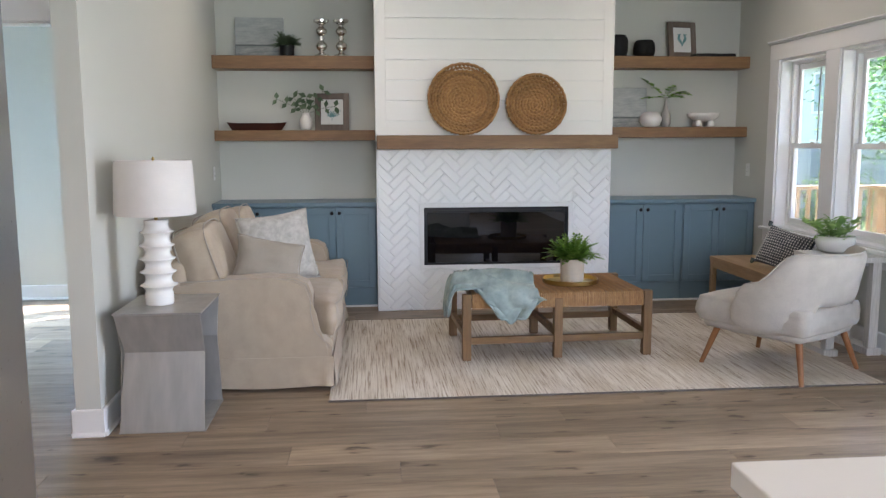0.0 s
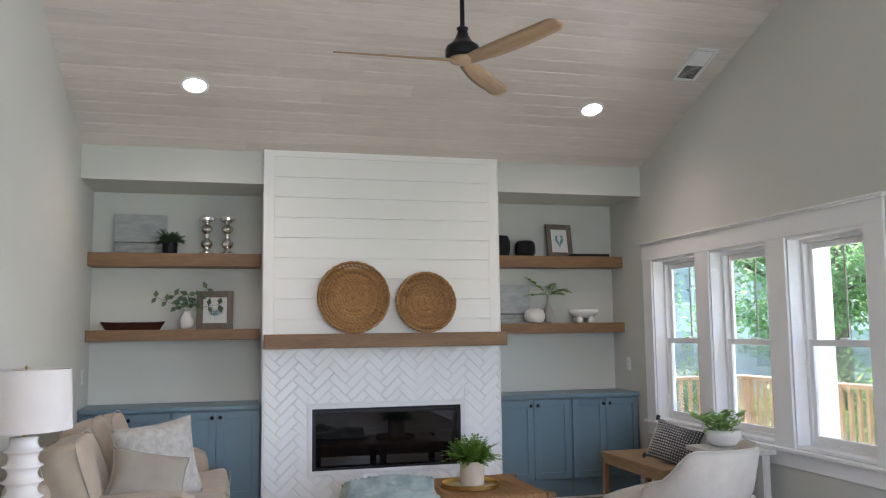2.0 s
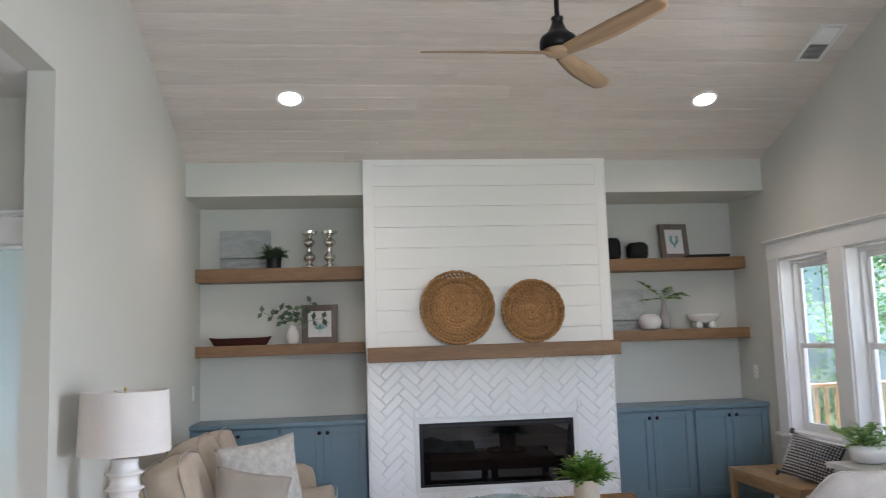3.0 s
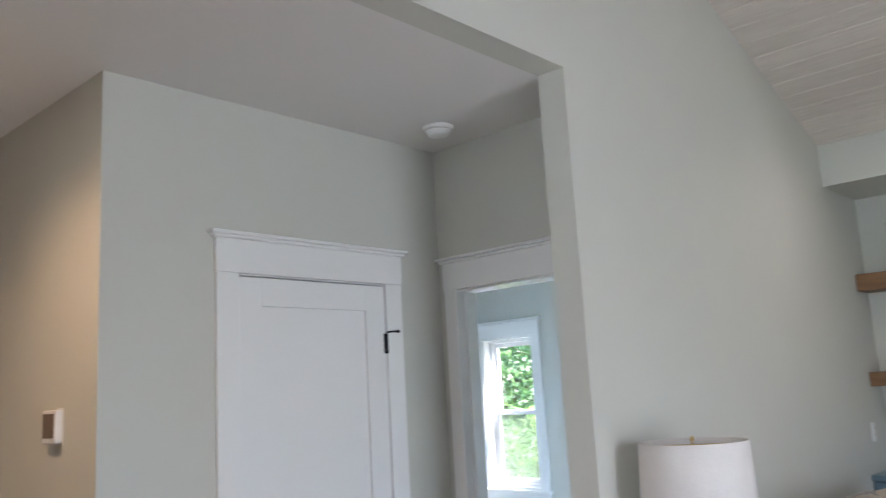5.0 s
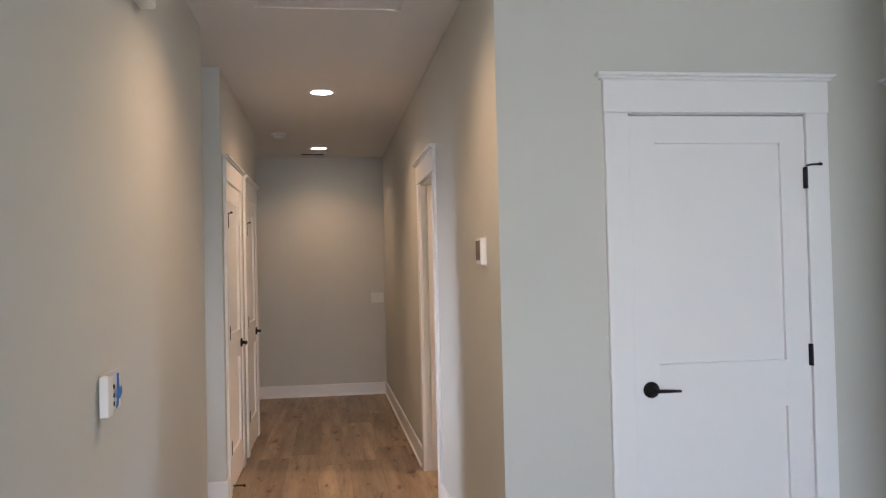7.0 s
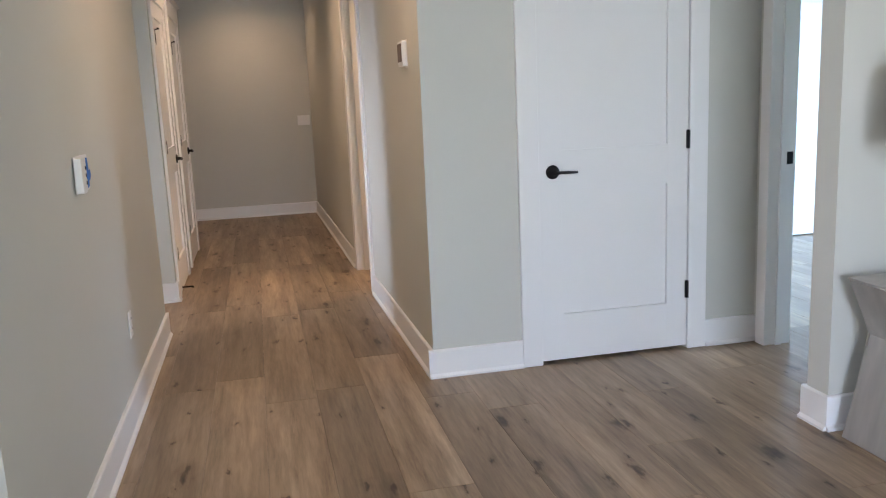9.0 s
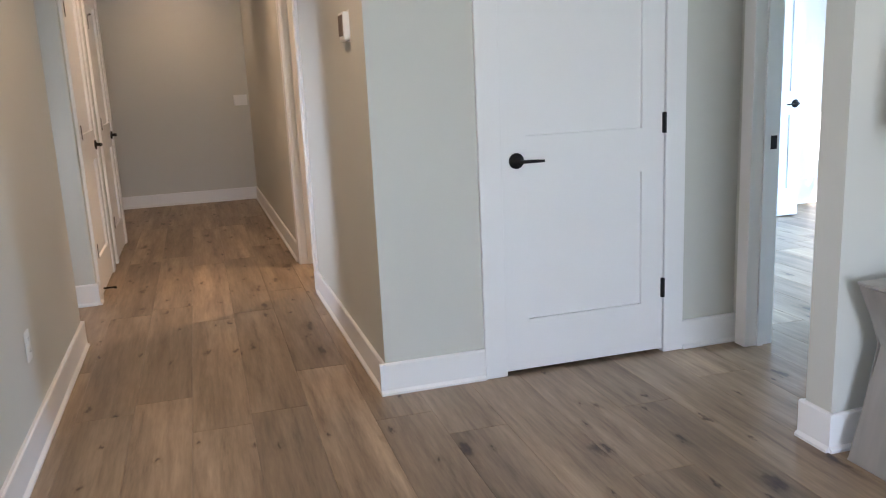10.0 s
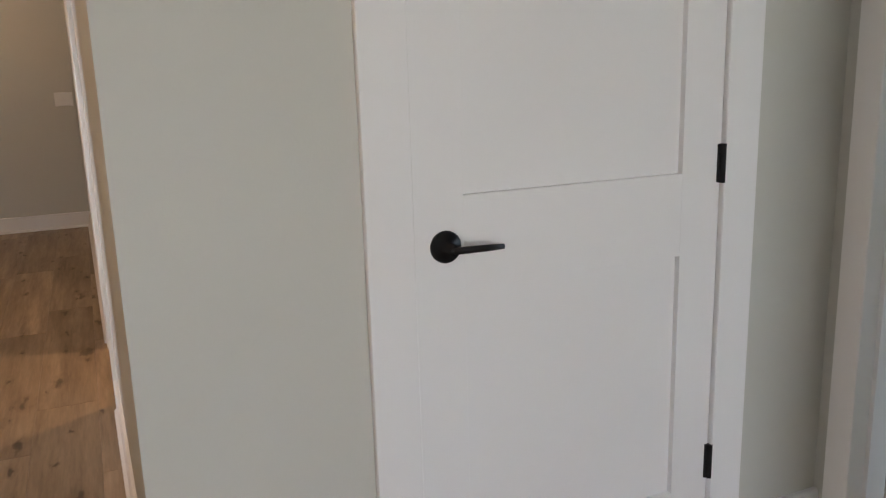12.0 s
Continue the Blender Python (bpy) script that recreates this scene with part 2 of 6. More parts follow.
def block(bm, x0, y0, z0, x1, y1, z1, bevel=0.0, seg=2):
    vs = [bm.verts.new((x, y, z)) for x in (min(x0, x1), max(x0, x1)) for y in (min(y0, y1), max(y0, y1)) for z in (min(z0, z1), max(z0, z1))]
    fs = [bm.faces.new([vs[i] for i in q]) for q in ((0, 1, 3, 2), (4, 6, 7, 5), (0, 4, 5, 1), (2, 3, 7, 6), (0, 2, 6, 4), (1, 5, 7, 3))]
    if bevel:
        es = {e for f in fs for e in f.edges}
        bmesh.ops.bevel(bm, geom=list(es), offset=bevel, segments=seg, affect="EDGES", profile=0.5)
    return bm


def cube(*a, **k):
    return block(bmesh.new(), *a, **k)


def prism(bm, pts, axis, a, b):
    """A polygon in the plane across an axis, drawn out along it from a to b."""
    def at(u, v, w):
        return {"x": (w, u, v), "y": (u, w, v), "z": (u, v, w)}[axis]
    lo = [bm.verts.new(at(u, v, a)) for u, v in pts]
    hi = [bm.verts.new(at(u, v, b)) for u, v in pts]
    bm.faces.new(lo)
    bm.faces.new(hi[::-1])
    for i in range(len(pts)):
        j = (i + 1) % len(pts)
        bm.faces.new((lo[i], lo[j], hi[j], hi[i]))
    return bm


def wall_bm(axis, a, b, u0, u1, z0, z1, holes=()):
    """A wall from a to b in thickness along an axis, from u0 to u1, with openings (u, u, z, z) right through it."""
    bm = bmesh.new()

    def slab(p, q, lo, hi):
        if q - p > 1e-4 and hi - lo > 1e-4:
            if axis == "x":
                block(bm, a, p, lo, b, q, hi)
            else:
                block(bm, p, a, lo, q, b, hi)
    u = u0
    for p, q, lo, hi in sorted(holes):
        slab(u, p, z0, z1)
        slab(p, q, z0, lo)
        slab(p, q, hi, z1)
        u = q
    slab(u, u1, z0, z1)
    return bm


def lathe(profile, seg=32, bm=None, centre=(0, 0, 0)):
    """A turned body from (radius, height) pairs."""
    bm = bm or bmesh.new()
    rings = []
    for r, z in profile:
        rings.append([bm.verts.new((centre[0] + max(r, 1e-4) * math.cos(2 * math.pi * i / seg), centre[1] + max(r, 1e-4) * math.sin(2 * math.pi * i / seg), centre[2] + z)) for i in range(seg)])
    for p, q in zip(rings, rings[1:]):
        for i in range(seg):
            j = (i + 1) % seg
            bm.faces.new((p[i], p[j], q[j], q[i]))
    bm.faces.new(rings[0][::-1])
    bm.faces.new(rings[-1])
    return bm


def sweep(points, radii, seg=8, bm=None):
    """A round rod along points, with a radius at each."""
    bm = bm or bmesh.new()
    pts = [Vector(q) for q in points]
    if not isinstance(radii, (list, tuple)):
        radii = [radii] * len(pts)
    rings = []
    for i, q in enumerate(pts):
        d = (pts[min(i + 1, len(pts) - 1)] - pts[max(i - 1, 0)]).normalized()
        up = Vector((0, 0, 1)) if abs(d.z) < 0.9 else Vector((1, 0, 0))
        s = d.cross(up).normalized()
        t = s.cross(d)
        rings.append([bm.verts.new(q + (s * math.cos(2 * math.pi * k / seg) + t * math.sin(2 * math.pi * k / seg)) * radii[i]) for k in range(seg)])
    for p, q in zip(rings, rings[1:]):
        for k in range(seg):
            j = (k + 1) % seg
            bm.faces.new((p[k], p[j], q[j], q[k]))
    bm.faces.new(rings[0][::-1])
    bm.faces.new(rings[-1])
    return bm


def turned(bm, m):
    bmesh.ops.transform(bm, matrix=m, verts=bm.verts)
    return bm


def structure(name, bm, material, label="", category=""):
    return tagged(part(name, bm, material), label, category, kind="structure")


# ---------------------------------------------------------------- structure
XR, H = 4.75, 2.743
RZ = ZC - S * RIDGE
SOUTH = 2 * RIDGE
GREY = "pale warm grey painted plaster wall"

floor = structure("floor", cube(-7.6, -9.3, -0.16, 4.9, 1.0, -0.0065), paint("subfloor", (0.08, 0.06, 0.05), 0.8), "grey-brown oak-look vinyl plank floor", "floor")

# living room side wall with its stub end, and the bulkhead above the flat ceiling
bm = bmesh.new()
prism(bm, [(-2.803, 0), (0.65, 0), (0.65, ZC + 0.3), (-2.803, ZC + 0.3 + S * 2.803)], "x", -0.12, 0.0)
structure("wall_west", bm, WALL, GREY, "wall")
bm = bmesh.new()
prism(bm, [(-2.803, H), (-2.803, ZC + 0.3 + S * 2.803), (RIDGE, RZ + 0.3), (SOUTH, ZC + 0.3), (SOUTH, H)], "x", -0.12, 0.0)
block(bm, -0.12, SOUTH, 0, 0, -5.53, H)
structure("wall_bulkhead", bm, WALL, GREY, "wall")
# wall between hall and refrigerator
structure("wall_hall_south", cube(-2.33, -5.53, 0, 0.0, -5.41, H), WALL, GREY, "wall")
bm = prism(bmesh.new(), [(-5.53, 0), (-5.41, 0), (-5.41, RZ), (-5.53, RZ)], "x", 0.0, 0.66)
structure("wall_refrigerator", bm, WALL, GREY, "wall")

# window wall
WINS = ((-0.857, -0.145), (-1.757, -1.034), (-2.669, -1.949))
WZ0, WZ1 = 0.69, 2.085
# unseen opening added to let daylight in; it holds no door
EAST_GAP = (-4.75, -3.35, 0.02, 2.1)
holes = [(a, b, WZ0, WZ1) for a, b in WINS] + [EAST_GAP]
bm = wall_bm("x", XR, XR + 0.18, SOUTH, 0.8, 0, 2.6, holes)
prism(bm, [(0.8, 2.6), (0.8, ZC + 0.3), (0.02, ZC + 0.3), (RIDGE, RZ + 0.3), (SOUTH, ZC + 0.3), (SOUTH, 2.6)], "x", XR, XR + 0.18)
structure("wall_east", bm, WALL, GREY, "wall")
# the hole in this wall is unseen, added for the south fill lamp
structure("wall_south", wall_bm("y", SOUTH - 0.15, SOUTH, -0.12, XR + 0.18, 0, ZC + 0.3, [(1.3, 3.5, 1.0, 2.2)]), WALL, GREY, "wall")

# fireplace wall: back of the niches, headers over them, chimney breast
CX0, CX1, BACK = 1.388, 3.355, 0.65
structure("wall_north", cube(-0.12, BACK, 0, XR + 0.18, BACK + 0.15, ZC + 0.3), WALL, GREY, "wall")
bm = bmesh.new()
for x0, x1 in ((0.0, CX0), (CX1, XR)):
    block(bm, x0, 0.02, 2.69, x1, BACK, ZC + 0.1)
structure("wall_niche_header", bm, WALL, GREY, "wall")
FB = (1.772, 3.003, 0.388, 0.874)
bm = wall_bm("y", 0.001, BACK, CX0, CX1, 0, ZC + 0.12, [(FB[0] - 0.02, FB[1] + 0.02, FB[2] - 0.02, FB[3] + 0.02)])
chimney = structure("wall_chimney_breast", bm, GROUT, "white chimney breast with herringbone brick and shiplap", "wall")

# roof and vaulted ceiling of grooved boards
bm = bmesh.new()
for s in (-1, 1):
    far = 0.9 if s > 0 else SOUTH - 0.3
    zf = ZC - S * far if s > 0 else RZ + S * (far - RIDGE)
    prism(bm, [(RIDGE, RZ + 0.02), (far, zf + 0.02), (far, zf + 0.2), (RIDGE, RZ + 0.22)], "x", -0.3, XR + 0.5)
structure("roof", bm, paint("roof_shingle", (0.09, 0.09, 0.09), 0.9, 0.2), "grey roof slab above the vaulted ceiling", "roof")
bm = bmesh.new()
bw = 0.137
length = math.hypot(RIDGE, S * RIDGE)
ux, uz = RIDGE / length, -S * RIDGE / length
rnd = random.Random(3)
for s in (-1, 1):
    k = -1
    while k * bw < length:
        a, b = k * bw + 0.0015, min((k + 1) * bw - 0.0015, length)
        joint = rnd.uniform(0.8, 4.0)
        for x0, x1 in ((-0.02, joint - 0.0006), (joint + 0.0006, XR + 0.02)):
            pts = []
            for t, d in ((a, 0.004), (a + 0.004, 0.0), (b - 0.004, 0.0), (b, 0.004), (b, 0.02), (a, 0.02)):
                y, z = ux * t, ZC + uz * t + d
                pts.append((y if s > 0 else SOUTH - y, z))
            prism(bm, pts, "x", x0, x1)
        k += 1
structure("ceiling_vaulted", bm, PINE, "whitewashed tongue-and-groove pine vaulted ceiling", "ceiling")

# flat ceiling over hall, nook and bedrooms
structure("ceiling_flat", cube(-7.6, -8.2, H, -0.12, 1.0, H + 0.12), CEIL, "white painted flat ceiling", "ceiling")

# hall, nook, bedroom and service rooms
KX, KY = -1.08, -4.082
NY = -2.40
CLOSET = (-3.548, -2.782, 0.0, 2.05)
structure("wall_closet", wall_bm("x", KX - 0.12, KX, KY, NY, 0, H, [CLOSET]), WALL, GREY, "wall")
BATH = (-3.718, -2.932, 0.0, 2.05)
hall_north = structure("wall_hall_north", wall_bm("y", KY, KY + 0.12, -7.36, KX - 0.001, 0, H, [BATH]), WALL, GREY, "wall")
BEDOPEN = (-0.985, -0.225, 0.0, 2.04)
structure("wall_nook", wall_bm("y", NY, NY + 0.13, -4.05, -0.12, 0, H, [BEDOPEN]), WALL, GREY, "wall")
D1, D2 = (-4.10, -3.36, 0.0, 2.04), (-5.24, -4.50, 0.0, 2.04)
structure("wall_hall_doors", wall_bm("y", -5.55, -5.43, -5.42, -3.19, 0, H, [D1, D2]), WALL, GREY, "wall")
structure("wall_hall_end", cube(-7.5, -8.1, 0, -7.36, -3.9, H), WALL, GREY, "wall")
bm = bmesh.new()
block(bm, -3.31, -8.0, 0, -3.19, -5.55, H)
block(bm, -2.33, -8.0, 0, -2.21, -5.53, H)
structure("wall_entry", bm, WALL, GREY, "wall")
bm = bmesh.new()
block(bm, -5.42, -8.0, 0, -5.30, -5.55, H)
block(bm, -7.36, -8.1, 0, -0.12, -8.0, H)
structure("wall_rooms_south", bm, WALL, GREY, "wall")
bm = bmesh.new()
block(bm, -5.2, KY + 0.12, 0, -5.08, NY, H)
block(bm, -2.6, KY + 0.12, 0, -2.5, NY, H)
structure("wall_bathroom", bm, WALL, GREY, "wall")
BW = (-3.60, -2.99, 0.62, 2.03)
BY = 0.845
# the second opening is out of view, added to hold the bedroom fill lamp
structure("wall_bedroom_north", wall_bm("y", BY, BY + 0.16, -4.05, -0.12, 0, H, [BW, (-1.25, -0.40, 0.62, 2.03)]), WALL, GREY, "wall")
structure("wall_bedroom_west", wall_bm("x", -4.05, -3.89, 0.0, BY, 0, H, [(0.02, 0.72, 0.0, 2.04)]), WALL, GREY, "wall")
structure("wall_bedroom_jog", wall_bm("x", -4.05, -3.55, NY + 0.13, 0.0, 0, H), WALL, GREY, "wall")


# ---------------------------------------------------------------- more materials
LINEN = fabric("cream_slipcover_linen", (0.44, 0.358, 0.265), 380, 0.95, 0.04, None, 14.0, 0.35, 1.0)
PIPING = fabric("taupe_piping", (0.36, 0.32, 0.27), 500)
PALEPAT = fabric("pale_grey_damask", (0.43, 0.405, 0.36), 300, 0.8, 0.08, (0.54, 0.515, 0.465), 26)
TAUPE = fabric("taupe_velvet", (0.33, 0.285, 0.23), 500, 0.75, 0.05, None, 7, 0.35, 0.5)
BOUCLE = fabric("ivory_upholstery", (0.51, 0.47, 0.42), 260, 0.95, 0.05)
THROW = fabric("sage_green_throw_weave", (0.24, 0.315, 0.30), 260, 0.95, 0.12, (0.37, 0.44, 0.42), 10)
STRIPE = fabric("charcoal_woven_check", (0.055, 0.058, 0.065), 300, 0.9, 0.2)
CREAM = fabric("cream_check_thread", (0.5, 0.48, 0.45), 300, 0.9, 0.1)
SHADEM = fabric("white_linen_shade", (0.74, 0.70, 0.66), 500, 0.9, 0.02)
CERAMIC = paint("white_glazed_ceramic", (0.78, 0.76, 0.72), 0.22, 0.03, 0.15, 30)
STONEW = paint("matt_white_stoneware", (0.70, 0.67, 0.63), 0.7, 0.05, 0.4, 60)
GREYCER = paint("grey_stoneware", (0.34, 0.32, 0.29), 0.55, 0.08, 0.3, 60)
ZINC = paint("brushed_zinc", (0.42, 0.41, 0.39), 0.36, 0.08, 0.06, 40, 0.5, 3.0)
zn, zl, zp = nodes_of(ZINC)
streak = noise_tex(zn, zl, coords(zn, zl, (9, 9, 0.5)), 2.0, 3, 0.5)
zl.new(ramp(zn, zl, streak, ((0.3, (0.37, 0.36, 0.34)), (0.7, (0.46, 0.445, 0.42)))), zp.inputs["Base Color"])
MERCURY = paint("mercury_glass", (0.66, 0.63, 0.58), 0.20, 0.25, 0.3, 40, 1.0, 30.0)
BRASS = paint("brushed_brass", (0.55, 0.40, 0.16), 0.3, 0.08, 0.08, 70, 1.0)
REDWOOD = wood("dark_red_bowl_wood", (0.07, 0.018, 0.012), (0.028, 0.009, 0.007), "x", 0.35, 12)
BENCHW = wood("weathered_bench_wood", (0.27, 0.155, 0.065), (0.14, 0.075, 0.03), "z", 0.55, 12)
BENCHX = wood("weathered_bench_rail", (0.27, 0.155, 0.065), (0.14, 0.075, 0.03), "x", 0.55, 12)
OAKL = wood("light_oak", (0.44, 0.29, 0.15), (0.31, 0.19, 0.09), "y", 0.5, 10)
WALNUT = wood("honey_leg_wood", (0.36, 0.155, 0.055), (0.22, 0.085, 0.028), "z", 0.4, 12)
FANW = wood("natural_fan_wood", (0.44, 0.31, 0.18), (0.28, 0.18, 0.095), "x", 0.45, 8)
RATTAN = wood("woven_water_hyacinth", (0.50, 0.275, 0.10), (0.25, 0.12, 0.04), "x", 0.65, 20, "island", 0.14)
RUSH_OB = wood("woven_rush_strand", (0.46, 0.265, 0.115), (0.28, 0.145, 0.058), "y", 0.7, 26, "object", 0.12)
FRAMEW = wood("grey_brown_frame_wood", (0.20, 0.155, 0.125), (0.12, 0.09, 0.07), "z", 0.6, 14)
PAPER = paint("white_mat_paper", (0.72, 0.72, 0.70), 0.8, 0.01, 0.0)
TEAL = paint("teal_print_ink", (0.16, 0.32, 0.33), 0.8, 0.2, 0.0, 90, 0.0, 30.0)
FERN = leafy("fern_leaf", (0.07, 0.16, 0.02), (0.22, 0.36, 0.06))
EUCA = leafy("eucalyptus_leaf", (0.06, 0.10, 0.055), (0.15, 0.20, 0.12))
BRIGHT = leafy("light_green_leaf", (0.14, 0.26, 0.07), (0.28, 0.40, 0.15))
TREE = leafy("tree_leaf", (0.06, 0.14, 0.05), (0.18, 0.30, 0.11))
SHRUB = leafy("shrub_leaf", (0.12, 0.24, 0.04), (0.30, 0.42, 0.12))
BARK = paint("bark", (0.12, 0.09, 0.07), 0.9, 0.3, 0.8, 25, 0.0, 8.0)
CEDAR = wood("new_deck_timber", (0.52, 0.33, 0.14), (0.40, 0.24, 0.09), "z", 0.6, 8)
CEDARY = wood("new_rail_timber", (0.52, 0.33, 0.14), (0.40, 0.24, 0.09), "y", 0.6, 8)
# unseen boards, kept pale to bounce daylight up through the windows
DECKB = wood("pale_bounce_deck_board", (0.64, 0.61, 0.56), (0.52, 0.49, 0.45), "y", 0.6, 8)
GRASS = paint("lawn", (0.10, 0.16, 0.04), 0.9, 0.3, 0.6, 30, 0.0, 0.6)
SIDING = paint("slate_blue_siding", (0.62, 0.64, 0.64), 0.6, 0.05, 0.1)
ROOFM = paint("weathered_shingles", (0.30, 0.29, 0.28), 0.9, 0.2, 0.4, 20)
BLUETAPE = paint("blue_masking_tape", (0.03, 0.17, 0.55), 0.6, 0.05, 0.0)
FIREGLASS = bpy.data.materials.new("black_fireplace_glass")
FIREGLASS.use_nodes = True
fgp = FIREGLASS.node_tree.nodes["Principled BSDF"]
fgp.inputs["Base Color"].default_value, fgp.inputs["Roughness"].default_value, fgp.inputs["IOR"].default_value = (0.004, 0.004, 0.005, 1), 0.012, 1.6


def canvas_art(name, zoff):
    """A pale seascape: brushed sky over a dark horizon and a grey sea."""
    m = bpy.data.materials.new(name)
    n, l, p = nodes_of(m)
    v = coords(n, l, (3, 3, 14))
    a = noise_tex(n, l, v, 2.2, 6, 0.7)
    skyc = ramp(n, l, a, ((0.3, (0.30, 0.32, 0.32)), (0.7, (0.50, 0.51, 0.49))))
    seac = ramp(n, l, a, ((0.3, (0.16, 0.19, 0.19)), (0.55, (0.36, 0.37, 0.35)), (0.75, (0.55, 0.55, 0.52))))
    tc = n.new("ShaderNodeTexCoord")
    sx = n.new("ShaderNodeSeparateXYZ")
    l.new(tc.outputs["Object"], sx.inputs[0])
    wob = n.new("ShaderNodeMath")
    wob.operation = "MULTIPLY_ADD"
    l.new(a, wob.inputs[0])
    wob.inputs[1].default_value = 0.02
    l.new(sx.outputs[2], wob.inputs[2])
    mr = n.new("ShaderNodeMapRange")
    mr.inputs[1].default_value, mr.inputs[2].default_value = zoff, zoff + 0.012
    l.new(wob.outputs[0], mr.inputs[0])
    line = n.new("ShaderNodeMapRange")
    line.inputs[1].default_value, line.inputs[2].default_value = zoff - 0.014, zoff
    l.new(wob.outputs[0], line.inputs[0])
    low = mix(n, l, seac, (0.08, 0.10, 0.10), line.outputs[0])
    l.new(mix(n, l, low, skyc, mr.outputs[0]), p.inputs["Base Color"])
    p.inputs["Roughness"].default_value = 0.8
    bump(n, l, p, a, 0.4, 0.003)
    return m


def rug_material():
    m = bpy.data.materials.new("ivory_abrash_wool")
    n, l, p = nodes_of(m)
    v = coords(n, l, (48, 1.1, 1))
    a = noise_tex(n, l, v, 2.0, 5, 0.7)
    b = noise_tex(n, l, coords(n, l, (2.0, 0.8, 1)), 1.6, 3)
    f = noise_tex(n, l, coords(n, l, (1, 1, 1)), 260, 2)
    c = ramp(n, l, a, ((0.28, (0.19, 0.14, 0.10)), (0.39, (0.42, 0.34, 0.265)), (0.50, (0.69, 0.63, 0.55)), (0.7, (0.80, 0.76, 0.70))))
    c = mix(n, l, c, ramp(n, l, b, ((0.35, (0.80, 0.74, 0.64)), (0.6, (1.05, 1.04, 1.02)))), 0.8, "MULTIPLY")
    l.new(c, p.inputs["Base Color"])
    p.inputs["Roughness"].default_value = 0.95
    h = n.new("ShaderNodeMath")
    h.operation = "ADD"
    l.new(a, h.inputs[0])
    l.new(f, h.inputs[1])
    bump(n, l, p, h.outputs[0], 0.5, 0.004)
    return m


RUG = rug_material()


# ---------------------------------------------------------------- trim, doors, windows
BASE_PROFILE = ((0, 0), (0.028, 0), (0.028, 0.010), (0.016, 0.020), (0.016, 0.128), (0.011, 0.134), (0, 0.134))


SKEW = Matrix.Translation((KX, KY, 0)) @ Matrix.Rotation(radians(0.62), 4, "Z") @ Matrix.Translation((-KX, -KY, 0))
hall_north.matrix_basis = Matrix.Translation((0, -0.0025, 0)) @ SKEW


def base_run(axis, at, u0, u1, side):
    """A baseboard with its shoe moulding on the face at a given place, standing out to one side."""
    bm = bmesh.new()
    pts = [(at + side * (d + 0.0005), z + 0.0005) for d, z in BASE_PROFILE]
    prism(bm, pts, "y" if axis == "x" else "x", u0, u1)
    return structure("baseboard", bm, TRIM, "white painted baseboard with shoe moulding", "baseboard")


for run in (("x", KX, KY - 0.028, -3.648, 1), ("x", KX, -2.684, NY, 1), ("y", KY, BATH[1] + 0.073, KX + 0.016, -1), ("y", KY, -7.36, BATH[0] - 0.073, -1),
            ("x", -7.36, -8.0, KY, 1), ("y", -5.41, -2.33, 0.66, 1), ("x", -2.33, -5.53, -5.394, -1), ("y", -5.43, -3.255, -3.174, 1),
            ("x", -3.19, -8.0, -5.43, 1), ("x", 0.0, -2.819, 0.18, 1), ("y", -2.803, -0.136, 0.016, -1), ("x", -0.12, -2.803, NY, -1),
            ("x", XR, -9.2, -4.77, -1), ("x", XR, -3.33, 0.18, -1), ("y", BY, -3.89, -0.12, -1), ("x", -3.55, NY + 0.13, -1.0, 1)):
    o = base_run(*run)
    if run[:2] == ("y", KY):
        o.matrix_basis = SKEW


def slab_between(p, q, lo, hi, axis, face, out, bevel=0.002):
    """A flat board on a wall face, from p to q along the wall and lo to hi in height, standing out by out (signed)."""
    if axis == "x":
        return cube(face, p, lo, face + out, q, hi, bevel=bevel, seg=1)
    return cube(p, face, lo, q, face + out, hi, bevel=bevel, seg=1)


def casing_set(parent, axis, face, side, p, q, top, w_lo=0.105, w_hi=0.105, foot=0.0):
    """Craftsman casing round an opening: two legs, a head board, a fillet and a cap."""
    o = side * 0.018
    f = face + side * 0.001
    part("casing", slab_between(p - w_lo, p + 0.004, foot, top, axis, f, o), TRIM, parent)
    part("casing", slab_between(q - 0.004, q + w_hi, foot, top, axis, f, o), TRIM, parent)
    part("head_board", slab_between(p - w_lo - 0.004, q + w_hi + 0.004, top, top + 0.132, axis, f, side * 0.022), TRIM, parent)
    bm = slab_between(p - w_lo - 0.018, q + w_hi + 0.018, top + 0.132, top + 0.146, axis, f, side * 0.034, 0.004)
    me = slab_between(p - w_lo - 0.032, q + w_hi + 0.032, top + 0.146, top + 0.160, axis, f, side * 0.046, 0.003)
    part("cap", bm, TRIM, parent)
    part("cap", me, TRIM, parent)


def jamb_set(parent, axis, a, b, p, q, top, stop=True):
    """The lining of an opening between the wall faces a and b."""
    t = 0.018
    for u0, u1 in ((p - 0.002, p + t), (q - t, q + 0.002)):
        part("jamb", cube(a, u0, 0, b, u1, top) if axis == "x" else cube(u0, a, 0, u1, b, top), TRIM, parent)
    part("jamb", cube(a, p + t, top - t, b, q - t, top + 0.002) if axis == "x" else cube(p + t, a, top - t, q - t, b, top + 0.002), TRIM, parent)
    if stop:
        m = a + 0.044
        for u0, u1 in ((p + t, p + t + 0.012), (q - t - 0.012, q - t)):
            part("door_stop", cube(m, u0, 0, m + 0.03, u1, top - t) if axis == "x" else cube(u0, m, 0, u1, m + 0.03, top - t), TRIM, parent)


